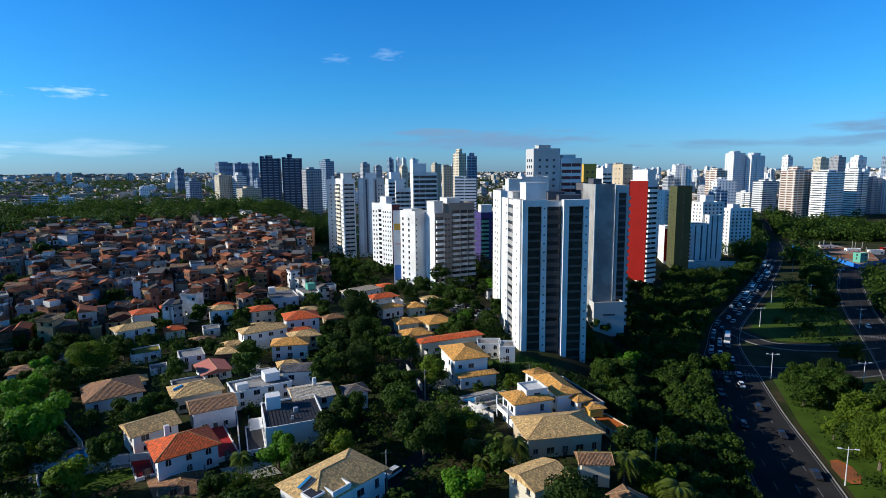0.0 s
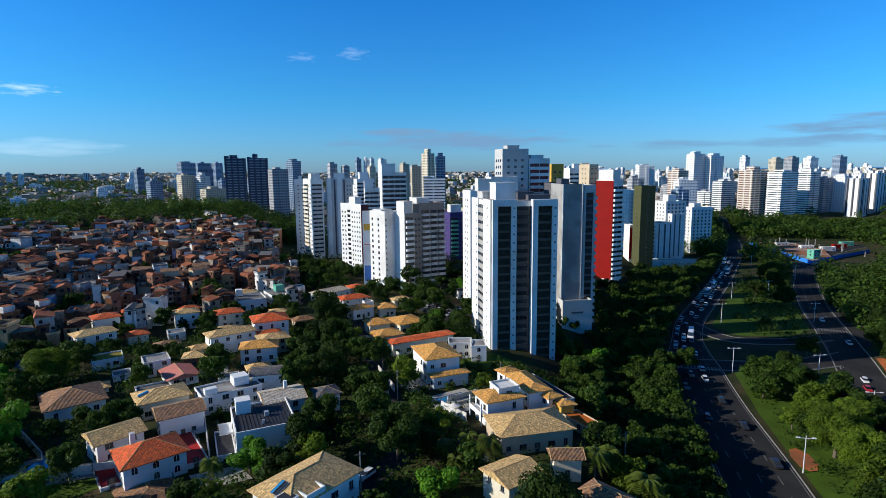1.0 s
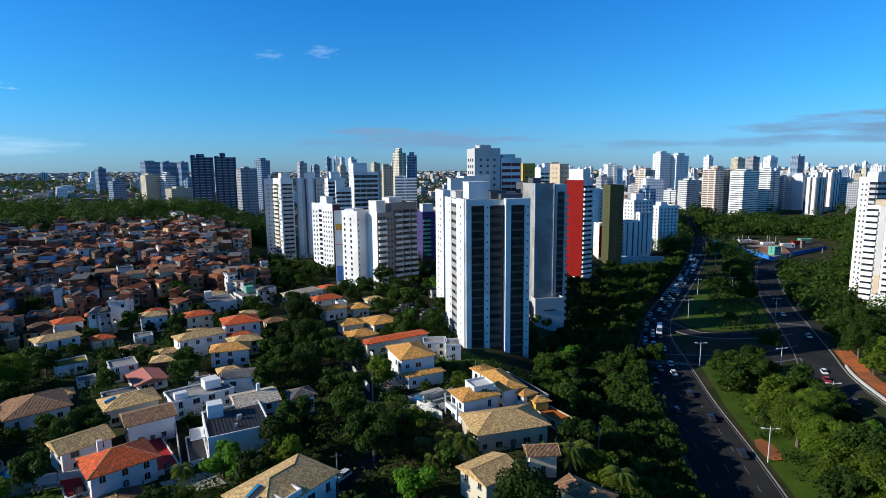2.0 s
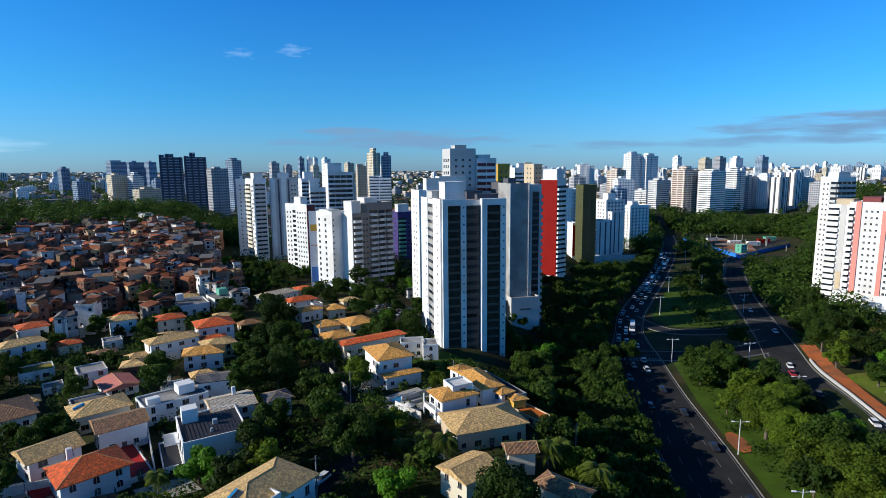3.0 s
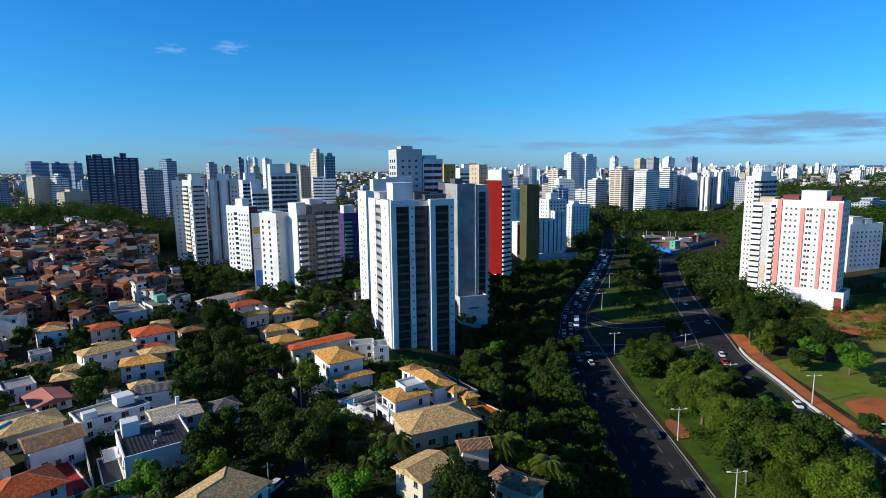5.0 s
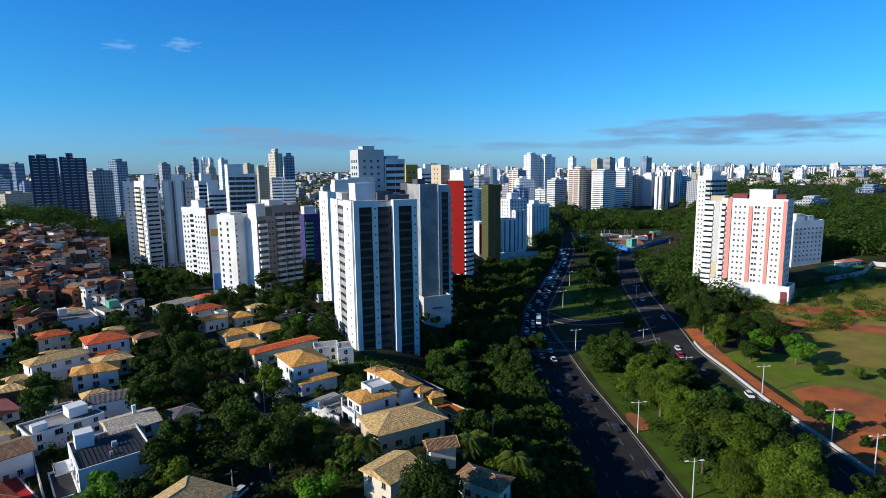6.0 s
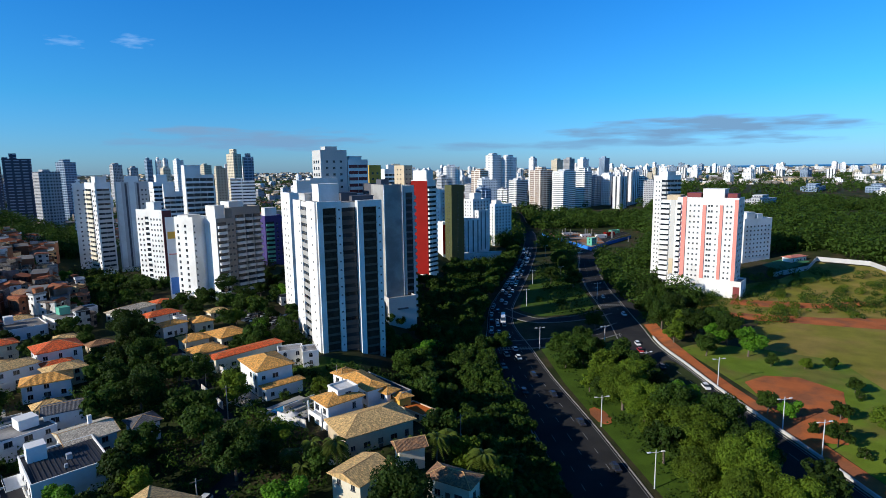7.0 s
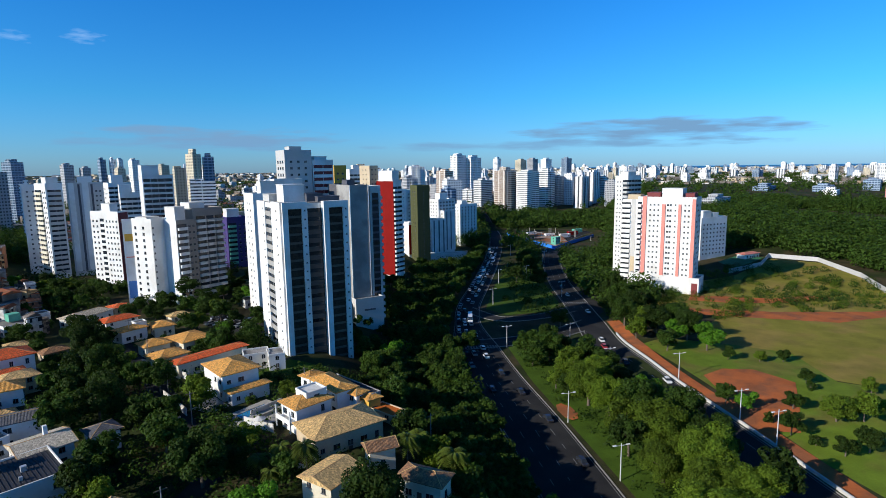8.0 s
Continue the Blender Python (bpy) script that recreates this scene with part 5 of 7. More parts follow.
flat_house(-159.6, 218, 17, 13, 15, 42, "white flat-roofed house with a ribbed grey roof", WHITE, FIBRE, extra=(("stair_tower", 1, 4, 10, 13, 17, 20, WHITE),))
flat_house(-150.4, 232, 17, 15, 13, 48, "pale green and white flat-roofed house", WHITE, FIBRE, extra=(("stair_tower", 4, 8, 6, 10, 17, 20, MINT),))
house(-179, 152, 18, 14, 9, 62, TILE_TAN, "white house with a mossy tan roof among trees", rise=1.9)
house(-182, 115, 15, 11, 9, 45, TILE_BROWN, "low house with a brown roof under trees", rise=1.8)
house(-179, 130, 15, 10, 9, 50, TILE_SLATE, "low house with a grey roof under trees", rise=1.7)
flat_house(-128, 124, 14, 9, 7, 48, "low white house with a metal roof", WHITE, FIBRE)
flat_house(-160, 140, 15.5, 9, 8, 48, "low house with a mossy flat roof", WHITE_WORN, GRASS)
house(-150, 190, 18, 11, 9, 45, TILE_RED, "house with a faded red roof", rise=1.8, wall=CREAM)
house(-166, 185, 18.5, 10, 9, 45, TILE_TAN, "house with a weathered tan roof", rise=1.8)
house(-190, 170, 19, 10, 9, 55, TILE_RED, "house with an orange tile roof", rise=1.8)
house(-60, 128, 13.6, 6, 7, 40, TILE_RED, "garden shed with a dull red tile roof", rise=1.2, wall=BRICK)
flat_house(-36, 214, 13.5, 16, 6, 24, "long garage block with a pale roof beside the tower", WHITE_WORN, FIBRE, category="garage")
flat_house(-66, 262, 16, 20, 8, 26, "low hall with a grey roof behind the tower", LIGHT_GREY, FIBRE, category="low hall")


def pool(x, y, w, d, r, label, z=None, deck=2.0):
    claim(x, y, w, d, r)
    gz = ground(x, y) + 0.15 if z is None else z
    top = thing("swimming_pool", pose(x, y, gz, 0, 0, r), label, "swimming pool")
    bm = bmesh.new()
    for x0, x1, y0, y1 in ((-deck, w + deck, -deck, 0), (-deck, w + deck, d, d + deck), (-deck, 0, 0, d), (w, w + deck, 0, d)):
        box(bm, x0, x1, y0, y1, -1.5, 0.25)
    part("deck", bm, PAVING, top)
    bm = bmesh.new()
    k = [(w / 2 + w / 2 * math.cos(a * math.tau / 20), d / 2 + d / 2 * math.sin(a * math.tau / 20)) for a in range(20)] if deck < 2 else [(0, 0), (w, 0), (w, d), (0, d)]
    prism(bm, k, -1.2, 0.08)
    part("water", bm, POOL, top)


pool(-44.5, 139.5, 9, 3.4, 45, "blue garden swimming pool with a paved edge", 12.6)
pool(-1.5, 105.5, 6.5, 5.0, 0, "dim blue garden pool in shade", 9.0, 1.0)
pool(-121, 86.5, 7.0, 5.5, 60, "oval garden pool behind a white wall", None, 1.6)


def garden_wall(x0, y0, x1, y1, h, mat, label):
    n = max(2, int(math.hypot(x1 - x0, y1 - y0) / 3))
    bm = bmesh.new()
    ribbon(bm, [Vector((x0 + (x1 - x0) * i / n, y0 + (y1 - y0) * i / n)) for i in range(n + 1)], -0.12, 0.12, 0.0, h)
    tagged(new("garden_wall", mesh_of("garden_wall", bm, mat)), label, "wall", kind="structure")


for x0, y0, x1, y1 in ((-124, 81, -104, 93), (-110, 72, -124, 81), (-86.6, 99.2, -96, 110.6), (-96, 110.6, -106, 123), (-140, 100, -124, 92), (-36, 132, -44, 138), (-43, 141, -36, 148), (-60, 146, -70, 160), (-66, 172, -86, 190), (-4, 102, 6, 98), (-70, 150, -60, 141)):
    garden_wall(x0, y0, x1, y1, 2.2, WHITE_WORN, "weathered white garden wall between plots")
sheet("street", [(-66, 60), (-60, 60), (-44, 112), (-49, 128), (-66, 160), (-92, 205), (-120, 250), (-126, 248), (-98, 202), (-71, 157), (-54, 124), (-50, 112)], ASPHALT, 0.07, "narrow shaded street between gardens", "road")
sheet("car_park", [(-66, 222), (-44, 216), (-40, 236), (-62, 246), (-84, 262), (-92, 254)], ASPHALT, 0.08, "asphalt car park behind the tower", "car park")
sheet("tower_lawn", [(-52, 168), (-34, 160), (-24, 178), (-38, 186)], LAWN, 0.06, "shaded lawn at the foot of the tower", "lawn")
sheet("pool_lawn", [(-116, 80), (-108, 76), (-103, 86), (-111, 92)], LAWN, 0.08, "small lawn behind a white garden wall", "lawn")

# courts, annexes and patios between the houses
for pts in ([(-130, 84), (-112, 94), (-106, 90), (-122, 78)], [(-88, 94), (-80, 100), (-74, 96), (-82, 90)], [(-48, 138), (-38, 146), (-34, 140), (-44, 132)], [(-60, 150), (-54, 146), (-50, 150), (-56, 158)],
            [(-112, 122), (-104, 128), (-98, 124), (-106, 117)], [(-36, 122), (-31, 118), (-26, 114), (-32, 112)], [(-128, 150), (-120, 154), (-116, 148), (-124, 144)], [(-90, 186), (-82, 192), (-78, 188), (-86, 182)]):
    sheet("patio", pts, PAVING, 0.12, "pale paved patio beside a house", "patio")
for x, y, z, w, d, r, tile in ((-146, 122, 14.6, 8, 6, 48, TILE_TAN), (-152, 158, 15.6, 9, 7, 45, TILE_BROWN), (-138, 158, 15.4, 7, 6, 50, TILE_TAN), (-108, 146, 15.2, 8, 6, 40, TILE_TAN), (-142, 178, 16.2, 9, 7, 42, TILE_TAN), (-170, 165, 16.4, 8, 7, 52, TILE_RED), (-120, 198, 16.0, 9, 7, 46, TILE_BROWN), (-136, 205, 16.4, 9, 8, 46, TILE_TAN),
                                (-176, 200, 17.2, 9, 7, 45, TILE_RED), (-196, 190, 17.6, 9, 7, 50, TILE_RED), (-205, 172, 17.4, 9, 7, 52, TILE_BROWN), (-188, 216, 17.6, 9, 8, 45, TILE_RED), (-210, 208, 17.8, 9, 8, 50, TILE_RED), (-168, 232, 17.8, 9, 8, 45, TILE_TAN), (-92, 240, 16.2, 9, 7, 40, TILE_TAN), (-122, 260, 16.6, 9, 8, 45, TILE_RED)):
    house(x, y, z - 1.2, w, d, r, tile, "modest house with a %s tile roof among trees" % {TILE_TAN: "weathered tan", TILE_BROWN: "brown", TILE_RED: "red"}[tile], rise=1.6, wall=random.Random(int(x)).choice((WHITE_WORN, CREAM, BEIGE)))
for x, y, z, w, d, r in ((-146, 134, 14.2, 5, 5, 48), (-112, 138, 14.6, 6, 4, 40), (-158, 172, 15.4, 6, 6, 45), (-132, 190, 15.4, 5, 5, 45), (-182, 182, 16.0, 6, 6, 50), (-200, 222, 18.0, 7, 6, 45), (-150, 250, 17.0, 7, 6, 45), (-108, 184, 14.8, 5, 4, 40)):
    flat_house(x, y, z, w, d, r, "small white annexe with a flat grey roof", WHITE_WORN, FIBRE)

# ---- trees ----
def inside(x, y, grow=0.0):
    for fx, fy, w, d, a in FOOT:
        dx, dy = x - fx, y - fy
        u, v = dx * math.cos(a) + dy * math.sin(a), -dx * math.sin(a) + dy * math.cos(a)
        if -grow < u < w + grow and -grow < v < d + grow:
            return True
    return False


def near_line(x, y, line, gap):
    return any((p.x - x) ** 2 + (p.y - y) ** 2 < gap * gap for p in line[::2])


def leaf_mesh(name, blobs, per, size, mat, seed, flat=0.75):
    """A crown of small leaf sprays, gathered in uneven clumps."""
    rng = np.random.default_rng(seed)
    quads = []
    for bx, by, bz, br in blobs:
        n = int(per * br * br)
        v = rng.normal(size=(n, 3))
        v /= np.linalg.norm(v, axis=1)[:, None]
        rad = br * (0.55 + 0.5 * rng.random(n) ** 0.6)
        c = v * rad[:, None] * np.array([1, 1, flat]) + np.array([bx, by, bz])
        nrm = v + rng.normal(scale=0.55, size=(n, 3)) + np.array([0, 0, 0.35])
        nrm /= np.linalg.norm(nrm, axis=1)[:, None]
        t = np.cross(nrm, rng.normal(size=(n, 3)))
        t /= np.linalg.norm(t, axis=1)[:, None]
        b = np.cross(nrm, t)
        s = size * (0.6 + 0.8 * rng.random(n))[:, None]
        quads.append(np.stack([c - t * s, c + t * s * 0.55 - b * s * 0.62, c + t * s * 0.5 + b * s * 0.68], axis=1))
    q = np.concatenate(quads).reshape(-1, 3)
    me = bpy.data.meshes.new(name)
    me.from_pydata(q.tolist(), [], np.arange(len(q)).reshape(-1, 3).tolist())
    me.materials.append(mat)
    return me


def crown_blobs(rng, r, h, n):
    """Clump centres for a crown of radius r whose middle lies at height h."""
    out = [(0, 0, h, r * 0.62)]
    for k in range(n):
        a, e = rng.uniform(0, math.tau), rng.uniform(-0.6, 0.95)
        q = r * rng.uniform(0.5, 0.85)
        out.append((q * math.cos(a) * math.cos(e), q * math.sin(a) * math.cos(e), h + r * 0.75 * math.sin(e), r * rng.uniform(0.22, 0.42)))
    return out


def trunk_mesh(rng, r, h, rad):
    bm = bmesh.new()
    p = Vector((0, 0, -0.8))
    q = Vector((rng.uniform(-0.4, 0.4), rng.uniform(-0.4, 0.4), h * 0.55))
    tube(bm, p, q, rad, rad * 0.7, 7)
    for k in range(5):
        a = k * math.tau / 5 + rng.uniform(-0.4, 0.4)
        e = Vector((math.cos(a) * r * 0.6, math.sin(a) * r * 0.6, h + rng.uniform(-0.3, 0.5) * r * 0.5))
        mid = q.lerp(e, 0.5) + Vector((0, 0, 0.4))
        tube(bm, q, mid, rad * 0.55, rad * 0.36, 5)
        tube(bm, mid, e, rad * 0.36, rad * 0.1, 5)
    return mesh_of("trunk", bm, BARK)


KITS = {}


def kit(kind, count, r, h, n, per, size, mat, flat=0.75):
    KITS[kind] = []
    for i in range(count):
        rng = random.Random(len(KITS) * 40 + i)
        KITS[kind].append((trunk_mesh(rng, r, h, 0.28 * r / 4), leaf_mesh("crown", crown_blobs(rng, r, h, n), per, size, mat, len(KITS) * 40 + i, flat)))


kit("broad", 4, 4.0, 4.7, 16, 100, 0.34, LEAF)
kit("big", 3, 8.0, 8.8, 26, 42, 0.46, LEAF)
kit("big_olive", 2, 8.0, 7.6, 40, 84, 0.28, LEAF_OLIVE, 0.7)
kit("bright", 2, 4.0, 4.3, 15, 100, 0.34, LEAF_BRIGHT)
kit("olive", 3, 4.0, 4.2, 18, 95, 0.32, LEAF_OLIVE, 0.7)
kit("bush", 3, 2.0, 1.3, 7, 110, 0.26, LEAF, 0.7)
kit("flat", 2, 4.5, 8.0, 14, 70, 0.3, LEAF, 0.35)


def palm_mesh(seed, h, fronds, length):
    rng = random.Random(seed)
    bm = bmesh.new()
    lean = Vector((rng.uniform(-0.6, 0.6), rng.uniform(-0.6, 0.6), 0))
    p = Vector((0, 0, -0.6))
    for k in range(5):
        q = lean * ((k + 1) / 5) ** 2 + Vector((0, 0, h * (k + 1) / 5))
        tube(bm, p, q, 0.22 - k * 0.02, 0.2 - k * 0.02, 7)
        p = q
    trunk = mesh_of("trunk", bm, BARK)
    verts, faces = [], []
    for k in range(fronds):
        a = k * 2.4 + rng.uniform(-0.2, 0.2)
        up = rng.uniform(-0.75, 1.15)
        d = Vector((math.cos(a), math.sin(a), 0))
        s = Vector((-d.y, d.x, 0))
        last = None
        for j in range(13):
            t = j / 12
            c = p + d * (length * t * (1 - 0.15 * t)) + Vector((0, 0, length * (up * t - (0.75 + 0.4 * up) * t * t)))
            wl = length * 0.2 * (math.sin(math.pi * min(1, t * 0.85 + 0.12)))
            for sg in (-1, 1):
                n0 = len(verts)
                tip = c + s * sg * wl + d * wl * 0.5 - Vector((0, 0, wl * 0.45))
                verts += [tuple(c - d * 0.16), tuple(c + d * 0.16), tuple(tip + d * 0.1), tuple(tip - d * 0.1)]
                faces.append((n0, n0 + 1, n0 + 2, n0 + 3))
    me = bpy.data.meshes.new("fronds")
    me.from_pydata(verts, [], faces)
    me.materials.append(LEAF_PALM)
    return trunk, me


KITS["palm"] = [palm_mesh(i, 6.6 + i, 52, 3.3) for i in range(2)]
KITS["palm"] += [palm_mesh(9, 4.5, 30, 2.6)]
WORDS = {"broad": "dark green broad-crowned tree", "bright": "bright green leafy tree", "olive": "olive green feathery tree", "bush": "low dark green bush", "flat": "flat-topped umbrella tree", "palm": "palm with drooping feathered fronds"}
PLANTS = {"broad": "tree", "bright": "tree", "olive": "tree", "bush": "bush", "flat": "tree", "palm": "palm tree"}
TREES = random.Random(77)


def tree(kind, x, y, size=1.0, where="in a garden", group="trees of the quarter"):
    where_kind = kind
    if size >= 1.45 and kind in ("broad", "olive"):
        where_kind, size = ("big" if kind == "broad" else "big_olive"), size / 2
    trunk, crown = TREES.choice(KITS[where_kind])
    m = pose(x, y, ground(x, y), 0, 0, TREES.uniform(0, 360)) @ Matrix.Diagonal((size, size, size * TREES.uniform(0.9, 1.15), 1))
    top = thing({"bush": "bush", "palm": "palm_tree"}.get(kind, "tree"), m, WORDS[kind] + " " + where, PLANTS[kind], group)
    at(trunk, "trunk", top, Matrix.Identity(4))
    at(crown, "fronds" if kind == "palm" else "crown", top, Matrix.Identity(4))


POOLS = {}


def stuff_tree(pool, kind, x, y, size, thin=True):
    """A tree that goes into one joined wood: its crown thinned to fewer, larger sprays."""
    if size >= 1.45:
        kind, size = "big", size / 2
    trunk, crown = TREES.choice(KITS[kind])
    co = np.empty(len(crown.vertices) * 3)
    crown.vertices.foreach_get("co", co)
    q = co.reshape(-1, 3, 3)[::2 if thin else 1]
    mid = q.mean(axis=1, keepdims=True)
    q = (mid + (q - mid) * (1.3 if thin else 1.0)) * size
    a = TREES.uniform(0, math.tau)
    rot = np.array([[math.cos(a), math.sin(a), 0], [-math.sin(a), math.cos(a), 0], [0, 0, TREES.uniform(0.9, 1.15)]])
    POOLS.setdefault(pool, []).append(q @ rot + np.array([x, y, ground(x, y)]))


def pour(pool, label):
    q = np.concatenate(POOLS[pool]).reshape(-1, 3)
    me = bpy.data.meshes.new(pool)
    me.from_pydata(q.tolist(), [], np.arange(len(q)).reshape(-1, 3).tolist())
    me.materials.append(LEAF_WOOD)
    tagged(new(pool, me), label, "wood", kind="stuff")


LEAF_WOOD = material("wood_foliage", (0.045, 0.088, 0.01), 0.7, var=0.75, scale=0.12, fine=1.2, bump=0.0, spec=0.2)
# notable trees
for k, x, y, s in (("broad", -63, 140, 1.1), ("broad", -67, 106, 1.25), ("broad", -47, 110, 1.5), ("broad", -114, 214, 1.5), ("broad", -89, 172, 1.6), ("broad", -81, 146, 1.5), ("broad", -58, 123, 1.4), ("bright", -76, 98, 1.0), ("bright", -70, 96, 0.9), ("broad", -99, 176, 1.3), ("broad", -104, 196, 1.5), ("bright", -132, 89, 1.6), ("bright", -140, 92, 1.2), ("bright", -158, 104, 1.3), ("bright", -150, 97, 1.4), ("bright", -170, 118, 1.0), ("olive", -164, 128, 1.6), ("bright", -64, 207, 1.1), ("broad", -13, 91, 1.5), ("broad", -72, 164, 1.2), ("broad", -92, 156, 1.3), ("broad", -70, 120, 1.1)):
    tree(k, x, y, s)
for x, y, s in ((-36, 111, 1.15), (-32, 114, 1.1), (-26, 107, 1.0), (-33, 106, 0.9), (4, 108, 1.3), (-5, 113, 1.0), (-10, 118, 0.7), (-80, 91, 0.8), (-2, 116, 1.0), (-50, 160, 0.8), (-84, 172, 0.9)):
    tree("palm", x, y, s)
for x, y, s in ((-92, 268, 1.3), (-84, 262, 1.0), (-70, 300, 1.0)):
    tree("flat", x, y, s, "before white towers")
for k, x, y, s in (("olive", 57, 157, 1.9), ("broad", 59, 198, 1.6), ("broad", 51, 195, 1.4), ("olive", 61, 181, 1.4), ("olive", 63, 125, 2.0), ("olive", 65, 109, 1.9), ("olive", 68, 97, 1.5), ("bright", 73, 149, 1.2), ("broad", 56, 207, 1.2), ("broad", 66, 202, 1.0), ("broad", 54, 165, 1.0), ("olive", 52, 172, 0.9), ("broad", 66, 143, 1.6), ("olive", 58, 136, 1.2), ("broad", 72, 165, 1.0), ("olive", 56, 112, 1.5), ("broad", 72, 116, 1.5), ("broad", 52, 205, 1.3), ("broad", 70, 190, 1.4), ("olive", 66, 170, 1.5), ("broad", 72, 178, 1.3), ("olive", 60, 148, 1.6), ("broad", 54, 125, 1.3), ("olive", 60, 100, 1.6), ("broad", 72, 130, 1.6), ("olive", 54, 92, 1.8), ("olive", 66, 84, 1.4), ("broad", 76, 100, 1.4), ("broad", 64, 214, 1.2)):
    tree(k, x, y, s, "on the avenue median", "trees of the avenue")
for k, x, y, s in (("broad", 119, 200, 1.5), ("broad", 104, 190, 1.2), ("olive", 101, 208, 1.2), ("broad", 130, 225, 1.3), ("broad", 107, 230, 1.5), ("broad", 128, 246, 1.3), ("broad", 113, 256, 1.5), ("bright", 119, 187, 1.4), ("broad", 112, 212, 1.6), ("broad", 122, 212, 1.6), ("broad", 118, 240, 1.5), ("bright", 112, 198, 1.1), ("olive", 111, 218, 1.4), ("broad", 122, 264, 1.5), ("broad", 132, 270, 1.4), ("broad", 140, 262, 1.2), ("broad", 124, 280, 1.5), ("broad", 134, 292, 1.4)):
    tree(k, x, y, s, "beside the playing field", "trees of the park")
for k, x, y, s in (("broad", 120, 176, 0.6), ("olive", 130, 172, 0.55), ("broad", 138, 170, 0.6), ("broad", 130, 151, 0.65), ("olive", 118, 127, 1.1), ("broad", 112, 136, 0.75), ("broad", 101, 124, 0.8), ("olive", 125, 125, 1.1), ("olive", 143, 140, 0.7), ("broad", 106, 112, 0.7), ("bright", 99, 139, 0.8), ("bush", 100, 131, 1.0), ("bush", 103, 118, 1.1), ("broad", 95, 143, 0.8), ("bush", 127, 146, 1.0), ("broad", 113, 112, 0.8), ("bright", 134, 128, 0.6)):
    tree(k, x, y, s, "on the park lawn", "trees of the park")
for k, x, y, s in (("broad", 30, 214, 1.2), ("broad", 21, 200, 1.0), ("broad", 80, 240, 1.2), ("broad", 100, 330, 1.4), ("broad", 108, 370, 1.6), ("broad", 112, 395, 1.6), ("broad", 90, 345, 1.4), ("broad", 118, 408, 1.4), ("bush", 80, 290, 1.5), ("bush", 70, 300, 1.3)):
    tree(k, x, y, s, "beside the carriageway", "trees of the avenue")


STREET = spline([tuple(p) for p in [Vector(p) for p in ((-63, 60), (-54, 90), (-47, 112), (-51, 126), (-60, 142), (-69, 158), (-80, 178), (-94, 204), (-108, 226), (-122, 250))]], 4.0)


def scatter():
    """Garden trees wherever no house, street or road stands; low ones before walls that stay in view."""
    rng = random.Random(31)
    made = []
    for ob in scene.objects:
        if ob.parent is None and ob.get("category") in ("tree", "palm tree"):
            made.append((ob.location.x, ob.location.y, 3.0))
    street = STREET
    n = 0
    for _ in range(9000):
        if n >= 430:
            break
        x, y = rng.uniform(-235, 24), rng.uniform(66, 330)
        th = math.degrees(math.atan2(x + 12, y))
        if th < -62 or x > edge_x(y) + 14 or inside(x, y, 1.2) or near_line(x, y, LEFT_ROAD, 12):
            continue
        if th < -30 and math.hypot(x + 12, y) > 272:
            continue
        if any((p.x - x) ** 2 + (p.y - y) ** 2 < 9 for p in street):
            continue
        k = 9.0 / math.hypot(x + 12, y)
        dx, dy = (x + 12) * k, y * k
        hides = inside(x + dx, y + dy, 0.5) or inside(x + dx * 0.5, y + dy * 0.5, 1.0) or inside(x + dx * 1.6, y + dy * 1.6, 0)
        r = 1.3 if hides else rng.uniform(2.6, 4.2)
        if any((a - x) ** 2 + (b - y) ** 2 < (r + c) ** 2 * 0.3 for a, b, c in made):
            continue
        made.append((x, y, r))
        n += 1
        if n > 190:
            low = hides and y < 178 and x > -128
            stuff_tree("garden_trees", "bush" if low else "broad", x, y, rng.uniform(0.6, 1.0) if low else rng.uniform(0.5, 0.7) if hides else r / 3.6)
        elif hides and (y > 178 or x < -128) and rng.random() < 0.7:
            tree("broad", x, y, rng.uniform(0.5, 0.68))
        elif hides:
            tree("bush", x, y, rng.uniform(0.6, 1.0))
        else:
            tree(rng.choice(("broad",) * 7 + ("olive", "olive", "bright")), x, y, r / 3.6)


scatter()
pour("garden_trees", "dark trees filling the gardens between houses")


def wood(name, label, region, count, seed, r0, r1, mat, per=26, size=0.9, test=None, lift=(0.5, 1.1)):
    """A far wood, joined: uneven clumps of leaf sprays over the slope."""
    rng = random.Random(seed)
    blobs = []
    (t0, t1), (d0, d1) = region
    while len(blobs) < count:
        th, d = rng.uniform(t0, t1), math.sqrt(rng.uniform(d0 * d0, d1 * d1))
        x, y = -12 + d * math.sin(radians(th)), d * math.cos(radians(th))
        if inside(x, y, 3) or near_line(x, y, RIGHT_ROAD, 10) or near_line(x, y, LEFT_ROAD, 12) or (test and not test(x, y)):
            continue
        r = rng.uniform(r0, r1)
        blobs.append((x, y, ground(x, y) + r * rng.uniform(lift[0], lift[1]), r))
    me = leaf_mesh(name, blobs, per / 10, size, mat, seed, 0.85)
    tagged(new(name, me), label, "wood", kind="stuff")


def bank():
    """Tall dark trees along the top of the bank."""
    rng = random.Random(8)
    put = []
    for _ in range(3000):
        if len(put) >= 150:
            break
        tall = len(put) < 14
        y = rng.uniform(62, 192) if tall else rng.uniform(45, 420)
        e = edge_x(y)
        if tall:
            x = rng.uniform(4, 9) if y < 138 else rng.uniform(-8, 0)
        else:
            x = rng.uniform(9, 22) if y < 132 else rng.uniform(e - 12, e + 14)
        if inside(x, y, 3) or near_line(x, y, LEFT_ROAD, 13) or any((a - x) ** 2 + (b - y) ** 2 < 17 for a, b in put):
            continue
        put.append((x, y))
        stuff_tree("bank_wood", rng.choice(("broad", "broad", "olive")), x, y, rng.uniform(0.95, 1.3) if tall else rng.uniform(0.65, 1.0), False)


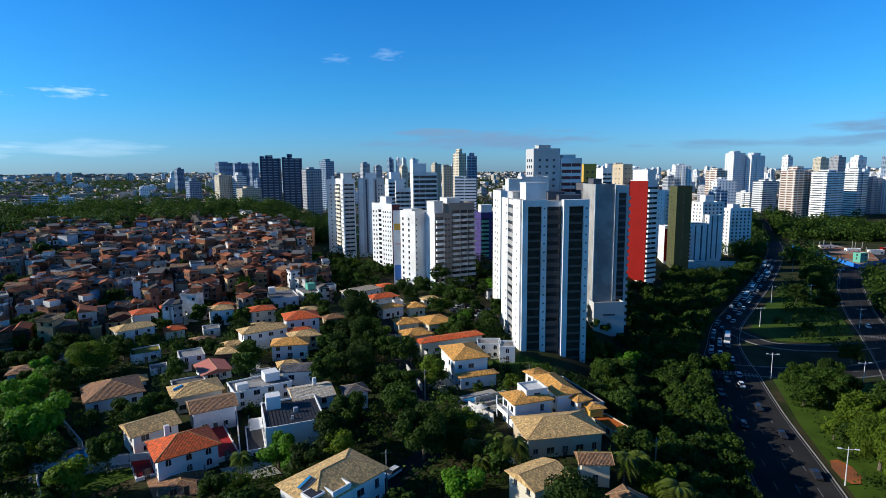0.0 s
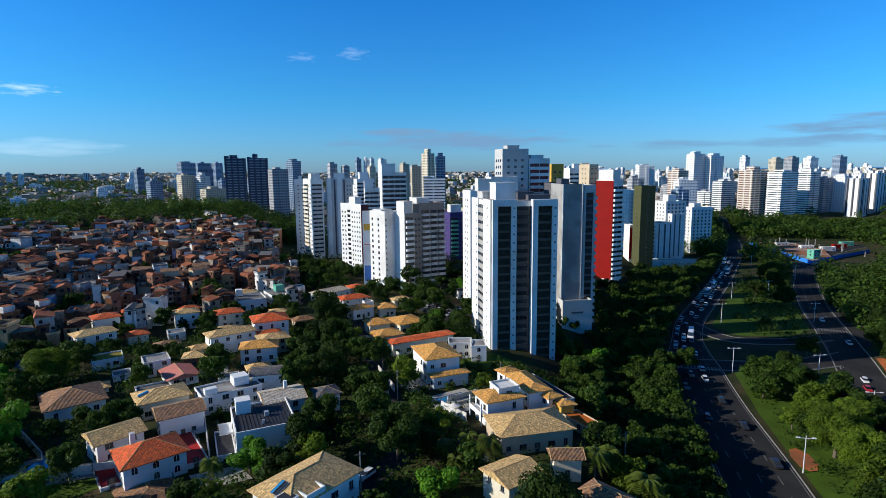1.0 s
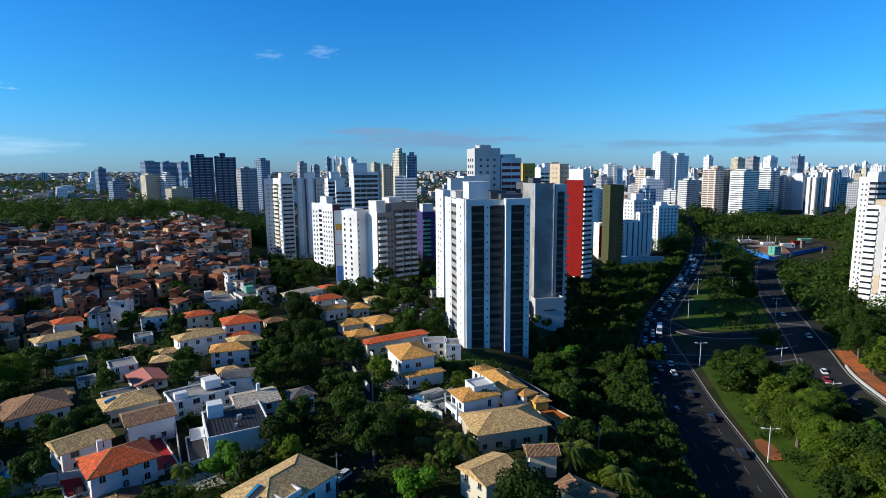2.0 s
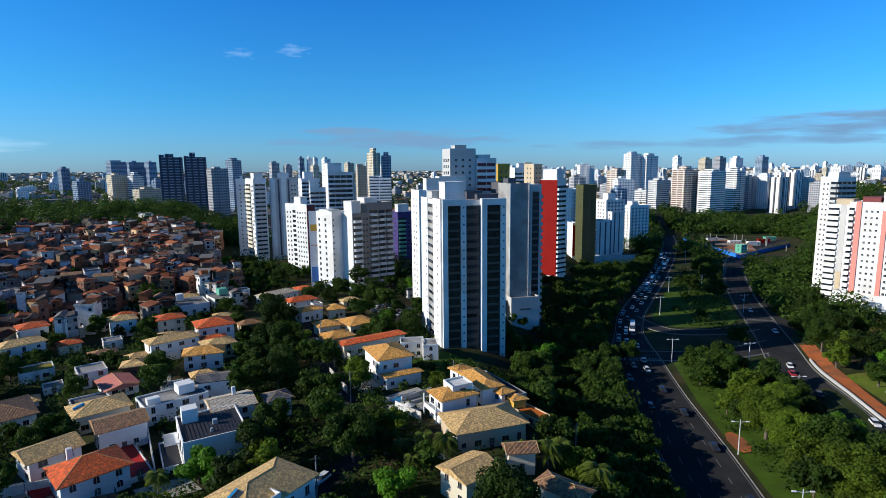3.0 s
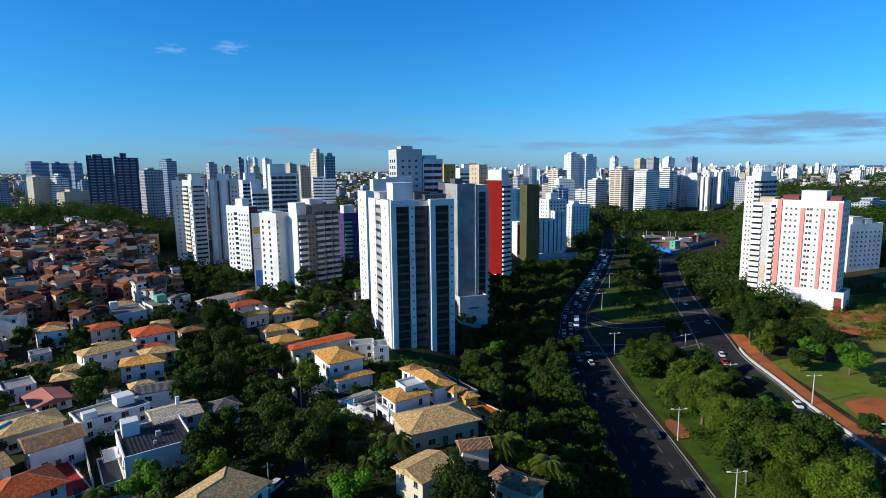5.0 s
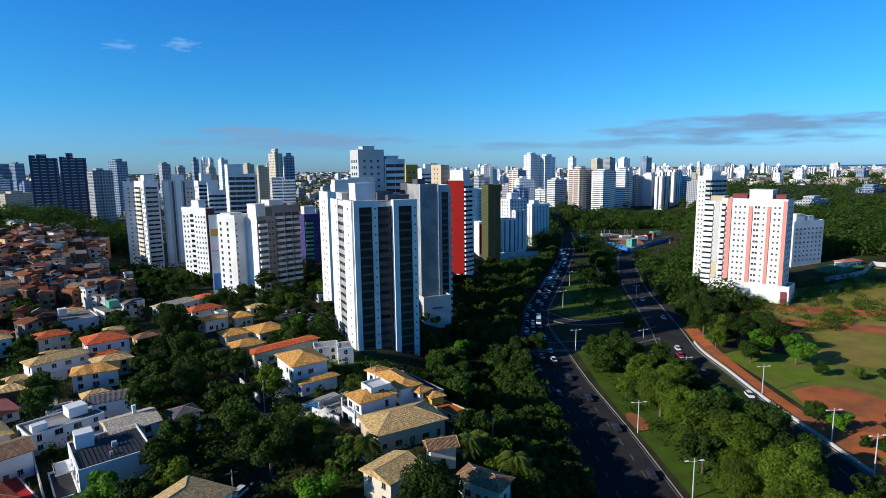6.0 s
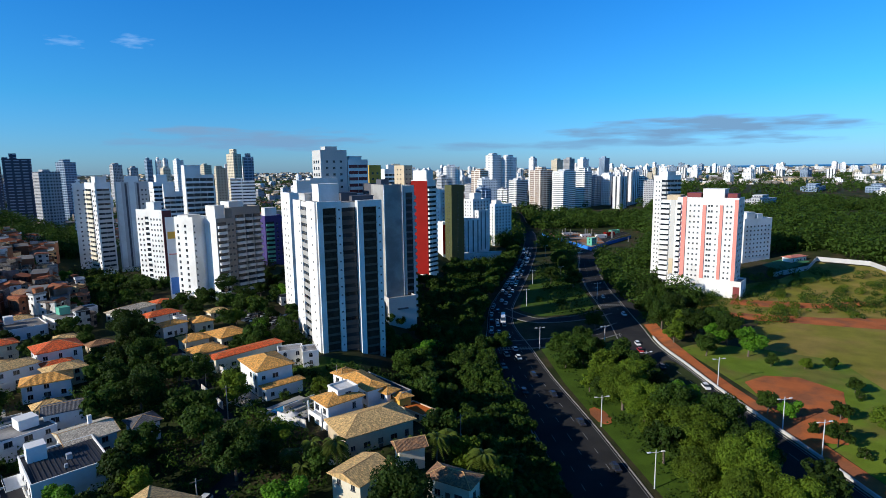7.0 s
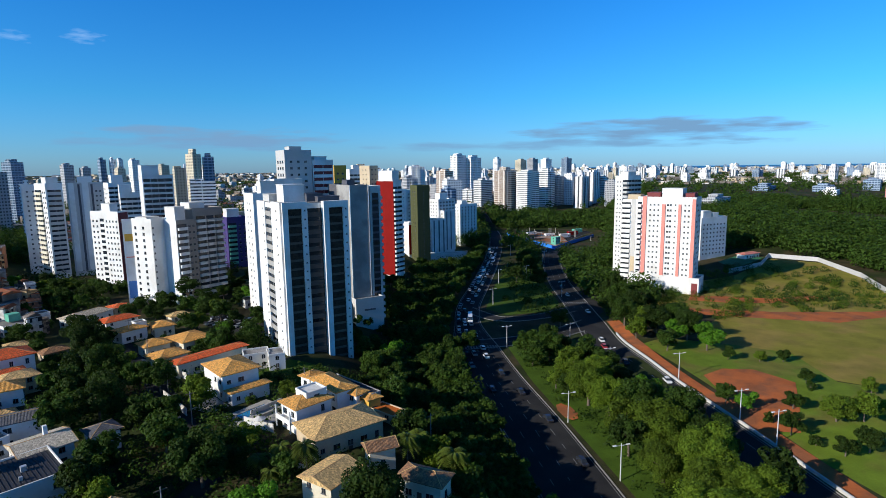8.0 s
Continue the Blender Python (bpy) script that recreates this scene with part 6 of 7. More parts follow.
def verge():
    """Trees at the foot of the bank whose crowns lean over the western kerb."""
    rng = random.Random(19)
    put = []
    for _ in range(4000):
        if len(put) >= 110:
            break
        y = rng.uniform(48, 236)
        x = rng.uniform(11, 21.5)
        if inside(x, y, 3) or near_line(x, y, LEFT_ROAD, 12.5) or any((a - x) ** 2 + (b - y) ** 2 < 18 for a, b in put):
            continue
        put.append((x, y))
        stuff_tree("verge_wood", "broad", x, y, rng.uniform(0.8, 1.1))


def far_verge():
    """Crowns over the western kerb where the avenue bends away."""
    rng = random.Random(37)
    for i in range(96, 176):
        x, y, r = lane(LEFT_ROAD, i, -rng.uniform(9.5, 17))
        if not inside(x, y, 3):
            stuff_tree("verge_wood", "broad", x, y, rng.uniform(0.75, 1.25))


verge()
far_verge()
pour("verge_wood", "dark trees leaning over the avenue kerb")
bank()
pour("bank_wood", "tall dark trees crowding the bank above the avenue")
wood("hill_wood", "dark wooded ridge above the hillside houses", ((-62, -26), (474, 640)), 1000, 1, 4, 9.0, LEAF_WOOD, 42, 0.85, None, (0.4, 1.45))
wood("far_green", "dark green belts between the distant roofs", ((-62, -2), (600, 2600)), 2600, 12, 4, 9, LEAF_WOOD, 11, 1.7)
wood("park_wood", "dense dark wood beyond the playing field", ((26, 54), (400, 900)), 2900, 2, 4.5, 10, LEAF_WOOD, 20, 1.15, lambda x, y: not (440 < x < 560 and y < 620) and (x > 306 or y > 380))
wood("east_far_green", "dark green belts between blocks beyond the wood", ((18, 55), (880, 2400)), 1500, 22, 4, 9, LEAF_WOOD, 10, 1.8)
wood("avenue_wood", "belt of dark trees across the end of the avenue", ((8, 30), (520, 800)), 1100, 3, 5, 10, LEAF_WOOD, 12, 1.4, lambda x, y: not (150 < x < 262 and 470 < y < 655))
wood("bank_thicket", "dark thicket on the bank above the avenue", ((-3, 13), (70, 440)), 620, 4, 2.2, 4.8, LEAF, 26, 0.7, lambda x, y: edge_x(y) - 12 < x < edge_x(y) + 45)
wood("slope_scrub", "low scrub over the red slope above the field", ((25, 54), (262, 400)), 150, 5, 1.2, 3.0, LEAF_OLIVE, 260, 0.36, lambda x, y: y > 226 and x < 284 and y < 330, (0.35, 0.75))
wood("slope_bushes", "green bushes over the slope above the field", ((25, 54), (262, 430)), 120, 15, 1.6, 3.8, LEAF, 240, 0.38, lambda x, y: y > 226 and x < 286 and y < 335, (0.35, 0.75))
wood("east_wood", "dark trees between the avenue and the striped tower", ((17, 30), (270, 520)), 300, 6, 4, 7.5, LEAF_WOOD, 26, 0.9, lambda x, y: x > 118 and y > 262 and not (x > 148 and y > 440))
wood("garden_undergrowth", "dense dark shrubs filling the gardens", ((-62, 6), (62, 235)), 4200, 8, 1.0, 2.5, LEAF_WOOD, 44, 0.4, lambda x, y: x < edge_x(y) - 2 and not inside(x, y, 1.6) and not any((p.x - x) ** 2 + (p.y - y) ** 2 < 12 for p in STREET) and not (x > -92 and 214 < y < 262) and (math.hypot(x + 12, y) < 235 or x > -150))
wood("median_shrubs", "low shrubs on the avenue median", ((14, 36), (90, 235)), 240, 9, 0.9, 2.4, LEAF, 70, 0.4, lambda x, y: 49 < x < 74 and 95 < y < 215)
wood("island_shrubs", "shrubs on the green traffic island", ((8, 22), (275, 430)), 130, 10, 1.5, 4.0, LEAF, 30, 0.6, lambda x, y: abs(x - (34 + 0.18 * y)) < 14)
wood("tower_garden", "dark garden trees round the white towers", ((-29, -12), (290, 420)), 240, 7, 2.5, 4.5, LEAF, 20, 0.8)

# ---- hillside houses ----
HILL_BRICK = material("orange_hollow_brick", (0.25, 0.1, 0.05), 0.9, var=0.3, scale=0.5, fine=6, vary=0.4, stain=(0.2, 0.1, 0.06), stain_scale=0.3)
HILL_BLUE = material("faded_blue_render", (0.3, 0.4, 0.55), 0.85, var=0.15, scale=0.4, fine=4, vary=0.25, stain=(0.25, 0.28, 0.32), stain_scale=0.25)
HILL_WALLS = [HILL_BRICK, RENDER_VAR, WHITE_WORN, HILL_BRICK, BEIGE, WHITE, HILL_BLUE, HILL_BRICK]


def hill_kit(i):
    rng = random.Random(500 + i)
    w, d, n = rng.uniform(4.4, 8), rng.uniform(4.8, 10.5), rng.choice((2, 3, 3, 4))
    h = 2.9 * n
    wall = HILL_WALLS[i % len(HILL_WALLS)]
    bm = bmesh.new()
    box(bm, 0, w, 0, d, -5, h)
    body = mesh_of("wall", bm, wall)
    kind = (0, 1, 3, 1, 2, 0, 3, 0)[(i // 2 + i) % 8]
    bm = bmesh.new()
    if kind == 0:
        for x0, x1, y0, y1 in ((0, w, 0, 0.2), (0, w, d - 0.2, d), (0, 0.2, 0.2, d - 0.2), (w - 0.2, w, 0.2, d - 0.2)):
            box(bm, x0, x1, y0, y1, h, h + 0.8)
        box(bm, 0.2, w - 0.2, 0.2, d - 0.2, h, h + 0.1)
        mat = ROOF_GREY
    elif kind == 1 or kind == 3:
        bm, caps = hip_roof(w, d, 0.4, 1.2, True, 0.12)
        caps.free()
        bmesh.ops.translate(bm, vec=(0, 0, h + 0.1), verts=bm.verts[:])
        mat = ORANGE_SHEET if kind == 1 else TILE_BROWN
    else:
        q = [bm.verts.new(c) for c in ((-0.4, -0.4, h + 0.1), (w + 0.4, -0.4, h + 0.1), (w + 0.4, d + 0.4, h + 1.1), (-0.4, d + 0.4, h + 1.1))]
        u = [bm.verts.new(v.co + Vector((0, 0, 0.12))) for v in q]
        bm.faces.new(u)
        bm.faces.new(q[::-1])
        for k in range(4):
            bm.faces.new((q[k], q[(k + 1) % 4], u[(k + 1) % 4], u[k]))
        slope_uv(bm)
        mat = FIBRE
    roof = mesh_of("roof", bm, mat)
    wins = []
    for s in range(n):
        for side in ("front", "left"):
            width = w if side == "front" else d
            for c in range(2 if rng.random() < 0.6 else 1):
                if rng.random() < 0.75:
                    wins.append(face_pose(side, w, d) @ pose(width * (0.28 + 0.42 * c), 0, s * 2.9 + 1.6))
    word = ("bare brick", "rendered grey", "worn white", "bare brick", "beige", "white painted", "faded blue", "bare brick")[i % 8]
    top = ("flat roof", "orange tile roof", "sheet roof", "red tile roof")[kind]
    return body, roof, wins[:5], "%s hillside house with a %s" % (word, top), w, d


HILL = [hill_kit(i) for i in range(24)]
# groves that break up the hillside: bearing, distance, radius
GROVES = [(-52, 395, 17), (-41, 335, 11), (-37, 285, 10), (-56, 335, 15), (-48, 285, 11), (-44, 262, 10), (-53, 258, 14), (-32.5, 400, 12), (-38, 480, 14), (-56, 470, 20), (-31.5, 315, 9), (-47, 470, 12)]
GROVES = [(-12 + d * math.sin(radians(t)), d * math.cos(radians(t)), r) for t, d, r in GROVES]


def in_grove(x, y, grow=0.0):
    return any((x - a) ** 2 + (y - b) ** 2 < (r + grow) ** 2 for a, b, r in GROVES)



def hillside():
    rng = random.Random(41)
    spots, n = [], 0
    me = shared(("win", 1.0, 1.0), lambda: window_mesh(1.0, 1.0))
    for _ in range(20000):
        if n >= 300:
            break
        th, d = rng.uniform(-60, -28.5), math.sqrt(rng.uniform(255 ** 2, 498 ** 2))
        if th > -36 and d < 262 or (th > -30.5 and d > 345):
            continue
        x, y = -12 + d * math.sin(radians(th)), d * math.cos(radians(th))
        if inside(x, y, 4) or in_grove(x, y, 2) or any((a - x) ** 2 + (b - y) ** 2 < 56 for a, b in spots):
            continue
        spots.append((x, y))
        body, roof, wins, label, w, dd = HILL[rng.randrange(len(HILL))]
        top = thing("hillside_house", pose(x, y, ground(x, y), 0, 0, rng.choice((8, 25, 40, 52, 70)) + rng.uniform(-10, 10)), label, "hillside house", "houses on the hillside")
        at(body, "wall", top, Matrix.Identity(4))
        at(roof, "roof", top, Matrix.Identity(4))
        for m in wins:
            at(me, "window", top, m)
        n += 1
    for gx, gy, gr in GROVES:
        for _ in range(int(gr * gr / 14)):
            a, q = rng.uniform(0, math.tau), gr * math.sqrt(rng.random())
            x, y = gx + q * math.cos(a), gy + q * math.sin(a)
            if not inside(x, y, 3):
                stuff_tree("hillside_trees", rng.choice(("broad", "broad", "olive")), x, y, rng.uniform(0.7, 1.25))
    for _ in range(110):
        th, d = rng.uniform(-60, -29), rng.uniform(250, 490)
        x, y = -12 + d * math.sin(radians(th)), d * math.cos(radians(th))
        if not any((a - x) ** 2 + (b - y) ** 2 < 16 for a, b in spots):
            stuff_tree("hillside_trees", rng.choice(("broad", "broad", "bush")), x, y, rng.uniform(0.5, 0.85))


hillside()
pour("hillside_trees", "dark trees between the hillside houses")


def shacks():
    """The countless small houses that fill the hillside between the larger ones, joined."""
    rng = random.Random(23)
    verts, faces, idx = [], [], []

    def solid(pts, lo, hi, m, m_top):
        n0 = len(verts)
        verts.extend([(*p, lo) for p in pts] + [(*p, hi) for p in pts])
        for q in ((0, 1, 5, 4), (1, 2, 6, 5), (2, 3, 7, 6), (3, 0, 4, 7)):
            faces.append([n0 + i for i in q])
            idx.append(m)
        faces.append([n0 + i for i in (4, 5, 6, 7)])
        idx.append(m_top)

    for _ in range(1700):
        th, d = rng.uniform(-61, -28.5), math.sqrt(rng.uniform(240 ** 2, 500 ** 2))
        if th > -36 and d < 262 or (th > -30.5 and d > 345):
            continue
        x, y = -12 + d * math.sin(radians(th)), d * math.cos(radians(th))
        if inside(x, y, 3) or in_grove(x, y):
            continue
        z, h = ground(x, y), rng.choice((3.0, 5.6, 5.8, 8.5, 8.7, 11.4))
        a = radians(rng.choice((10, 30, 45, 55, 75)) + rng.uniform(-12, 12))
        w, l = rng.uniform(1.6, 3.4), rng.uniform(1.8, 4.2)
        c, s = math.cos(a), math.sin(a)

        def place(u, v):
            return x + u * c - v * s, y + u * s + v * c

        def plan(u0, u1, v0, v1):
            return [place(u0, v0), place(u1, v0), place(u1, v1), place(u0, v1)]

        wall = rng.choice((0, 0, 0, 1, 1, 4, 4, 6))
        solid(plan(-w, w, -l, l), z - 4, z + h, wall, rng.choice((1, 3)))
        # dark openings on the two faces towards the valley
        for k in range(int(h / 2.8)):
            zc = z + 0.9 + 2.8 * k
            for q in range(2 if w > 2.2 else 1):
                if rng.random() < 0.8:
                    u = -w * 0.6 + w * 1.1 * q + rng.uniform(0, 0.4)
                    solid(plan(u, u + rng.choice((0.8, 1.1, 1.5)), -l - 0.06, -l + 0.1), zc, zc + rng.choice((1.0, 1.2, 1.6)), 5, 5)
                if rng.random() < 0.7:
                    v = -l * 0.6 + l * 1.0 * q + rng.uniform(0, 0.4)
                    solid(plan(-w - 0.06, -w + 0.1, v, v + rng.choice((0.8, 1.1))), zc, zc + 1.1, 5, 5)
            if rng.random() < 0.35:
                solid(plan(-w - 0.15, w + 0.15, -l - rng.uniform(0.3, 1.2), l), z + 2.7 * (k + 1), z + 2.7 * (k + 1) + 0.18, 1, 1)
        w, l = w + 0.35, l + 0.35
        roll = rng.random()
        if roll < 0.3:
            # an open roof terrace with a parapet, often half built over
            for u0, u1, v0, v1 in ((-w, w, -l, -l + 0.2), (-w, w, l - 0.2, l), (-w, -w + 0.2, -l, l), (w - 0.2, w, -l, l)):
                solid(plan(u0, u1, v0, v1), z + h, z + h + 0.9, wall, wall)
            if roll < 0.16:
                solid(plan(-w * 0.2, w, -l * 0.1, l), z + h, z + h + 2.5, rng.choice((0, 1, 4)), 2)
            continue
        m, up, lean = rng.choice((2, 2, 2, 3)), rng.uniform(0.6, 1.5), rng.uniform(-0.9, 0.9)
        n0 = len(verts)
        verts.extend([(*place(u, v), z + h + e) for u, v, e in ((-w, -l, 0), (w, -l, 0), (w, l, 0), (-w, l, 0), (w * lean, -l, up), (w * lean, l, up))])
        for f in ((0, 4, 5, 3), (4, 1, 2, 5), (0, 1, 4), (2, 3, 5)):
            faces.append([n0 + i for i in f])
            idx.append(m)
    me = bpy.data.meshes.new("hillside_shacks")
    me.from_pydata(verts, [], faces)
    for mt in (SHACK_BRICK, SHACK_GREY, SHACK_TILE, SHACK_SHEET, SHACK_WHITE, SHACK_DARK, SHACK_OCHRE):
        me.materials.append(mt)
    me.polygons.foreach_set("material_index", idx)
    tagged(new("hillside_shacks", me), "countless small brick houses crowding the hillside", "hillside houses", kind="stuff")


SHACK_BRICK = material("shack_brick", (0.21, 0.085, 0.042), 0.9, var=0.6, scale=0.09, fine=1.0, stain=(0.15, 0.08, 0.055), stain_scale=0.1, island=0.6)
SHACK_GREY = material("shack_render", (0.24, 0.21, 0.18), 0.9, var=0.7, scale=0.09, fine=1.0, stain=(0.13, 0.11, 0.09), stain_scale=0.1, island=0.6)
SHACK_TILE = material("shack_tile", (0.21, 0.07, 0.035), 0.9, var=0.5, scale=0.1, fine=1.5, stain=(0.2, 0.075, 0.04), stain_scale=0.12, island=0.6)
SHACK_SHEET = material("shack_sheet", (0.14, 0.125, 0.11), 0.9, var=0.6, scale=0.09, fine=1.0, stain=(0.08, 0.06, 0.05), stain_scale=0.1, island=0.6)
SHACK_WHITE = material("shack_white_render", (0.5, 0.49, 0.47), 0.85, var=0.3, scale=0.09, fine=1.0, stain=(0.4, 0.38, 0.35), stain_scale=0.1, island=0.6)
SHACK_DARK = material("shack_opening", (0.02, 0.02, 0.022), 0.8, var=0.3, scale=0.3, fine=2.0)
SHACK_OCHRE = material("shack_ochre_render", (0.45, 0.3, 0.16), 0.9, var=0.4, scale=0.09, fine=1.0, island=0.6)
shacks()
flat_house(-262, 272, 34, 8, 8, 45, "tall pale rendered block on the hillside", WHITE_WORN, FIBRE, base=14)
flat_house(-318, 236, 27, 14, 10, 45, "long white block with rows of windows on the hillside", WHITE, FIBRE, base=14)
flat_house(-412, 330, 42, 20, 14, 45, "grey five-storey block on the hillside", LIGHT_GREY, FIBRE, base=24)
flat_house(-330, 205, 27, 16, 12, 50, "white round-cornered block on the hillside", WHITE, FIBRE, base=12)

# ---- street lamps ----
LAMP_PAINT = material("pale_galvanised_paint", (0.6, 0.6, 0.6), 0.5, 0.0, var=0.1)


def lamp_parts():
    bm = bmesh.new()
    tube(bm, (0, 0, -0.3), (0, 0, 9.8), 0.17, 0.1, 8)
    pole = mesh_of("pole", bm, LAMP_PAINT)
    bm = bmesh.new()
    tube(bm, (0, 0, 9.1), (1.7, 0, 9.25), 0.07, 0.06, 6)
    arm = mesh_of("arm", bm, LAMP_PAINT)
    bm = bmesh.new()
    box(bm, 1.4, 2.3, -0.18, 0.18, 9.18, 9.38)
    return pole, arm, mesh_of("head", bm, WHITE)


LAMP = lamp_parts()


def street_lamp(x, y, r, arms=2):
    top = thing("street_lamp", pose(x, y, ground(x, y), 0, 0, r), "tall galvanised street lamp with two arms", "street lamp", "lamps of the avenue")
    at(LAMP[0], "pole", top, Matrix.Identity(4))
    for k in range(arms):
        arm = at(LAMP[1], "arm", top, pose(0, 0, 0, 0, 0, 180 * k))
        at(LAMP[2], "head", arm, Matrix.Identity(4), "pale lamp head")


for x, y, r in ((46.2, 147, 5), (46.6, 115, 5), (74.8, 216, 20), (75.4, 180, 5), (47.5, 218, 10), (93.0, 134, 5), (94.0, 121, 5), (92.0, 163, 5), (134, 414, 20), (60, 290, 20), (78, 345, 20), (46, 85, 5), (104, 300, 15), (100, 355, 20), (106, 375, 20), (118, 455, 20)):
    street_lamp(x, y, r)


# ---- vehicles ----
def car_kit(l, w, h, body_h, nose, tail):
    bm = bmesh.new()
    box(bm, 0, l, -w / 2, w / 2, 0.28, body_h)
    bmesh.ops.bevel(bm, geom=bm.edges[:], offset=0.12, segments=2, affect="EDGES", profile=0.6)
    body = bm.copy()
    bm.free()
    cab = bmesh.new()
    lo = [(nose, -w / 2 + 0.08), (l - tail, -w / 2 + 0.08), (l - tail, w / 2 - 0.08), (nose, w / 2 - 0.08)]
    hi = [(nose + 0.7, -w / 2 + 0.22), (l - tail - 0.45, -w / 2 + 0.22), (l - tail - 0.45, w / 2 - 0.22), (nose + 0.7, w / 2 - 0.22)]
    a = [cab.verts.new((x, y, body_h - 0.03)) for x, y in lo]
    b = [cab.verts.new((x, y, h - 0.06)) for x, y in hi]
    for k in range(4):
        cab.faces.new((a[k], a[(k + 1) % 4], b[(k + 1) % 4], b[k]))
    roof = bmesh.new()
    prism(roof, hi, h - 0.06, h)
    wheel = bmesh.new()
    tube(wheel, (0, -0.1, 0), (0, 0.1, 0), 0.32, 0.32, 12)
    return body, mesh_of("glasshouse", cab, GLASS), roof, mesh_of("wheel", wheel, RUBBER), l, w


PAINTS = (("white", CAR_WHITE), ("silver", CAR_GREY), ("dark", CAR_DARK), ("red", CAR_RED))
CARS = []
for spec, what in (((4.2, 1.75, 1.5, 0.92, 0.9, 0.15), "hatchback car"), ((4.6, 1.8, 1.48, 0.9, 1.1, 0.6), "saloon car"), ((11.5, 2.5, 3.1, 1.5, 0.1, 0.1), "city bus")):
    body, cab, roof, wheel, l, w = car_kit(*spec)
    for word, paint in PAINTS:
        CARS.append((mesh_of("body", body.copy(), paint), cab, mesh_of("roof_panel", roof.copy(), paint), wheel, l, w, word + " " + what))


def vehicle(x, y, r, i, where="on the avenue"):
    body, cab, roof, wheel, l, w, word = CARS[i]
    top = thing("bus" if "bus" in word else "car", pose(x, y, ground(x, y) + 0.07, 0, 0, r), "%s standing %s" % (word, where), "bus" if "bus" in word else "car", "traffic")
    at(body, "body", top, Matrix.Identity(4))
    at(cab, "glasshouse", top, Matrix.Identity(4))
    at(roof, "roof_panel", top, Matrix.Identity(4))
    for fx in (0.18, 0.8):
        for s in (-1, 1):
            at(wheel, "wheel", top, pose(l * fx, s * (w / 2 - 0.1), 0.32))


def traffic():
    rng = random.Random(9)
    for i in range(92, 190, 2):
        for off in (-7, -2.4, 2.4):
            if rng.random() < (0.42 if i > 96 else 0.15):
                x, y, r = lane(LEFT_ROAD, i, off * (1 - 0.37 * smooth((i - 90) / 16)))
                k = rng.choice((0, 0, 1, 2, 4, 4, 5, 6, 0, 1)) if rng.random() > 0.06 else 8
                vehicle(x, y, r + 180, k)
    for x, y, k in ((36, 205, 0), (32, 209, 1), (41, 147, 6), (30, 172, 2), (39, 168, 6), (28, 196, 5), (37, 186, 2), (41, 122, 2)):
        vehicle(x, y, 92, k)
    for x, y, k in ((86, 205, 7), (83, 181, 2), (87, 160, 0), (82, 140, 5), (89, 214, 0), (104, 262, 4), (112, 320, 2), (108, 300, 0)):
        vehicle(x, y, 80, k)
    for j in range(14):
        vehicle(-58 - 2.1 * (j % 7) * 1.5 + rng.uniform(-0.5, 0.5), 226 + 1.5 * (j % 7) + 9 * (j // 7), 60 + rng.uniform(-4, 4), rng.choice((0, 1, 2, 5)), "in a car park")
    for x, y, r in ((-50, 118, 70), (-52, 100, 70), (-57, 88, 72), (-66, 152, 120)):
        vehicle(x, y, r, rng.choice((0, 2, 5)), "in a shaded street")


traffic()


# ---- building site behind blue hoarding ----
def hoarding(pts):
    for (x0, y0), (x1, y1) in zip(pts, pts[1:]):
        n = max(1, round(math.hypot(x1 - x0, y1 - y0) / 9))
        for i in range(n):
            a, b = Vector((x0 + (x1 - x0) * i / n, y0 + (y1 - y0) * i / n)), Vector((x0 + (x1 - x0) * (i + 1) / n, y0 + (y1 - y0) * (i + 1) / n))
            bm = bmesh.new()
            ribbon(bm, [a, b], -0.06, 0.06, 0.0, 3.2)
            tagged(new("hoarding_panel", mesh_of("hoarding_panel", bm, HOARDING)), "bright blue hoarding panel round a building site", "hoarding", "hoarding panels")


hoarding([(156, 600), (160, 545), (168, 480), (196, 512), (240, 556)])
flat_house(176, 500, 9, 7, 6, 30, "turquoise site office behind blue hoarding", MINT, WHITE, category="site office")
for x, y, c in ((205, 560, WHITE), (222, 580, RED_WALL), (190, 566, WHITE), (236, 600, MINT), (176, 585, LIGHT_GREY)):
    flat_house(x, y, ground(x, y) + 4, 12, 4, 15, "long low site cabin on red earth", c, WHITE, category="site cabin", door=False)
rng = random.Random(3)
for k in range(14):
    x, y = rng.uniform(172, 232), rng.uniform(520, 610)
    bm = bmesh.new()
    tube(bm, (0, 0, -0.5), (0, 0, rng.uniform(4, 9)), 0.45, 0.4, 8)
    ob = tagged(new("concrete_column", mesh_of("concrete_column", bm, KERB)), "raw concrete column on a building site", "column", "columns of the site")
    ob.matrix_basis = pose(x, y, ground(x, y))

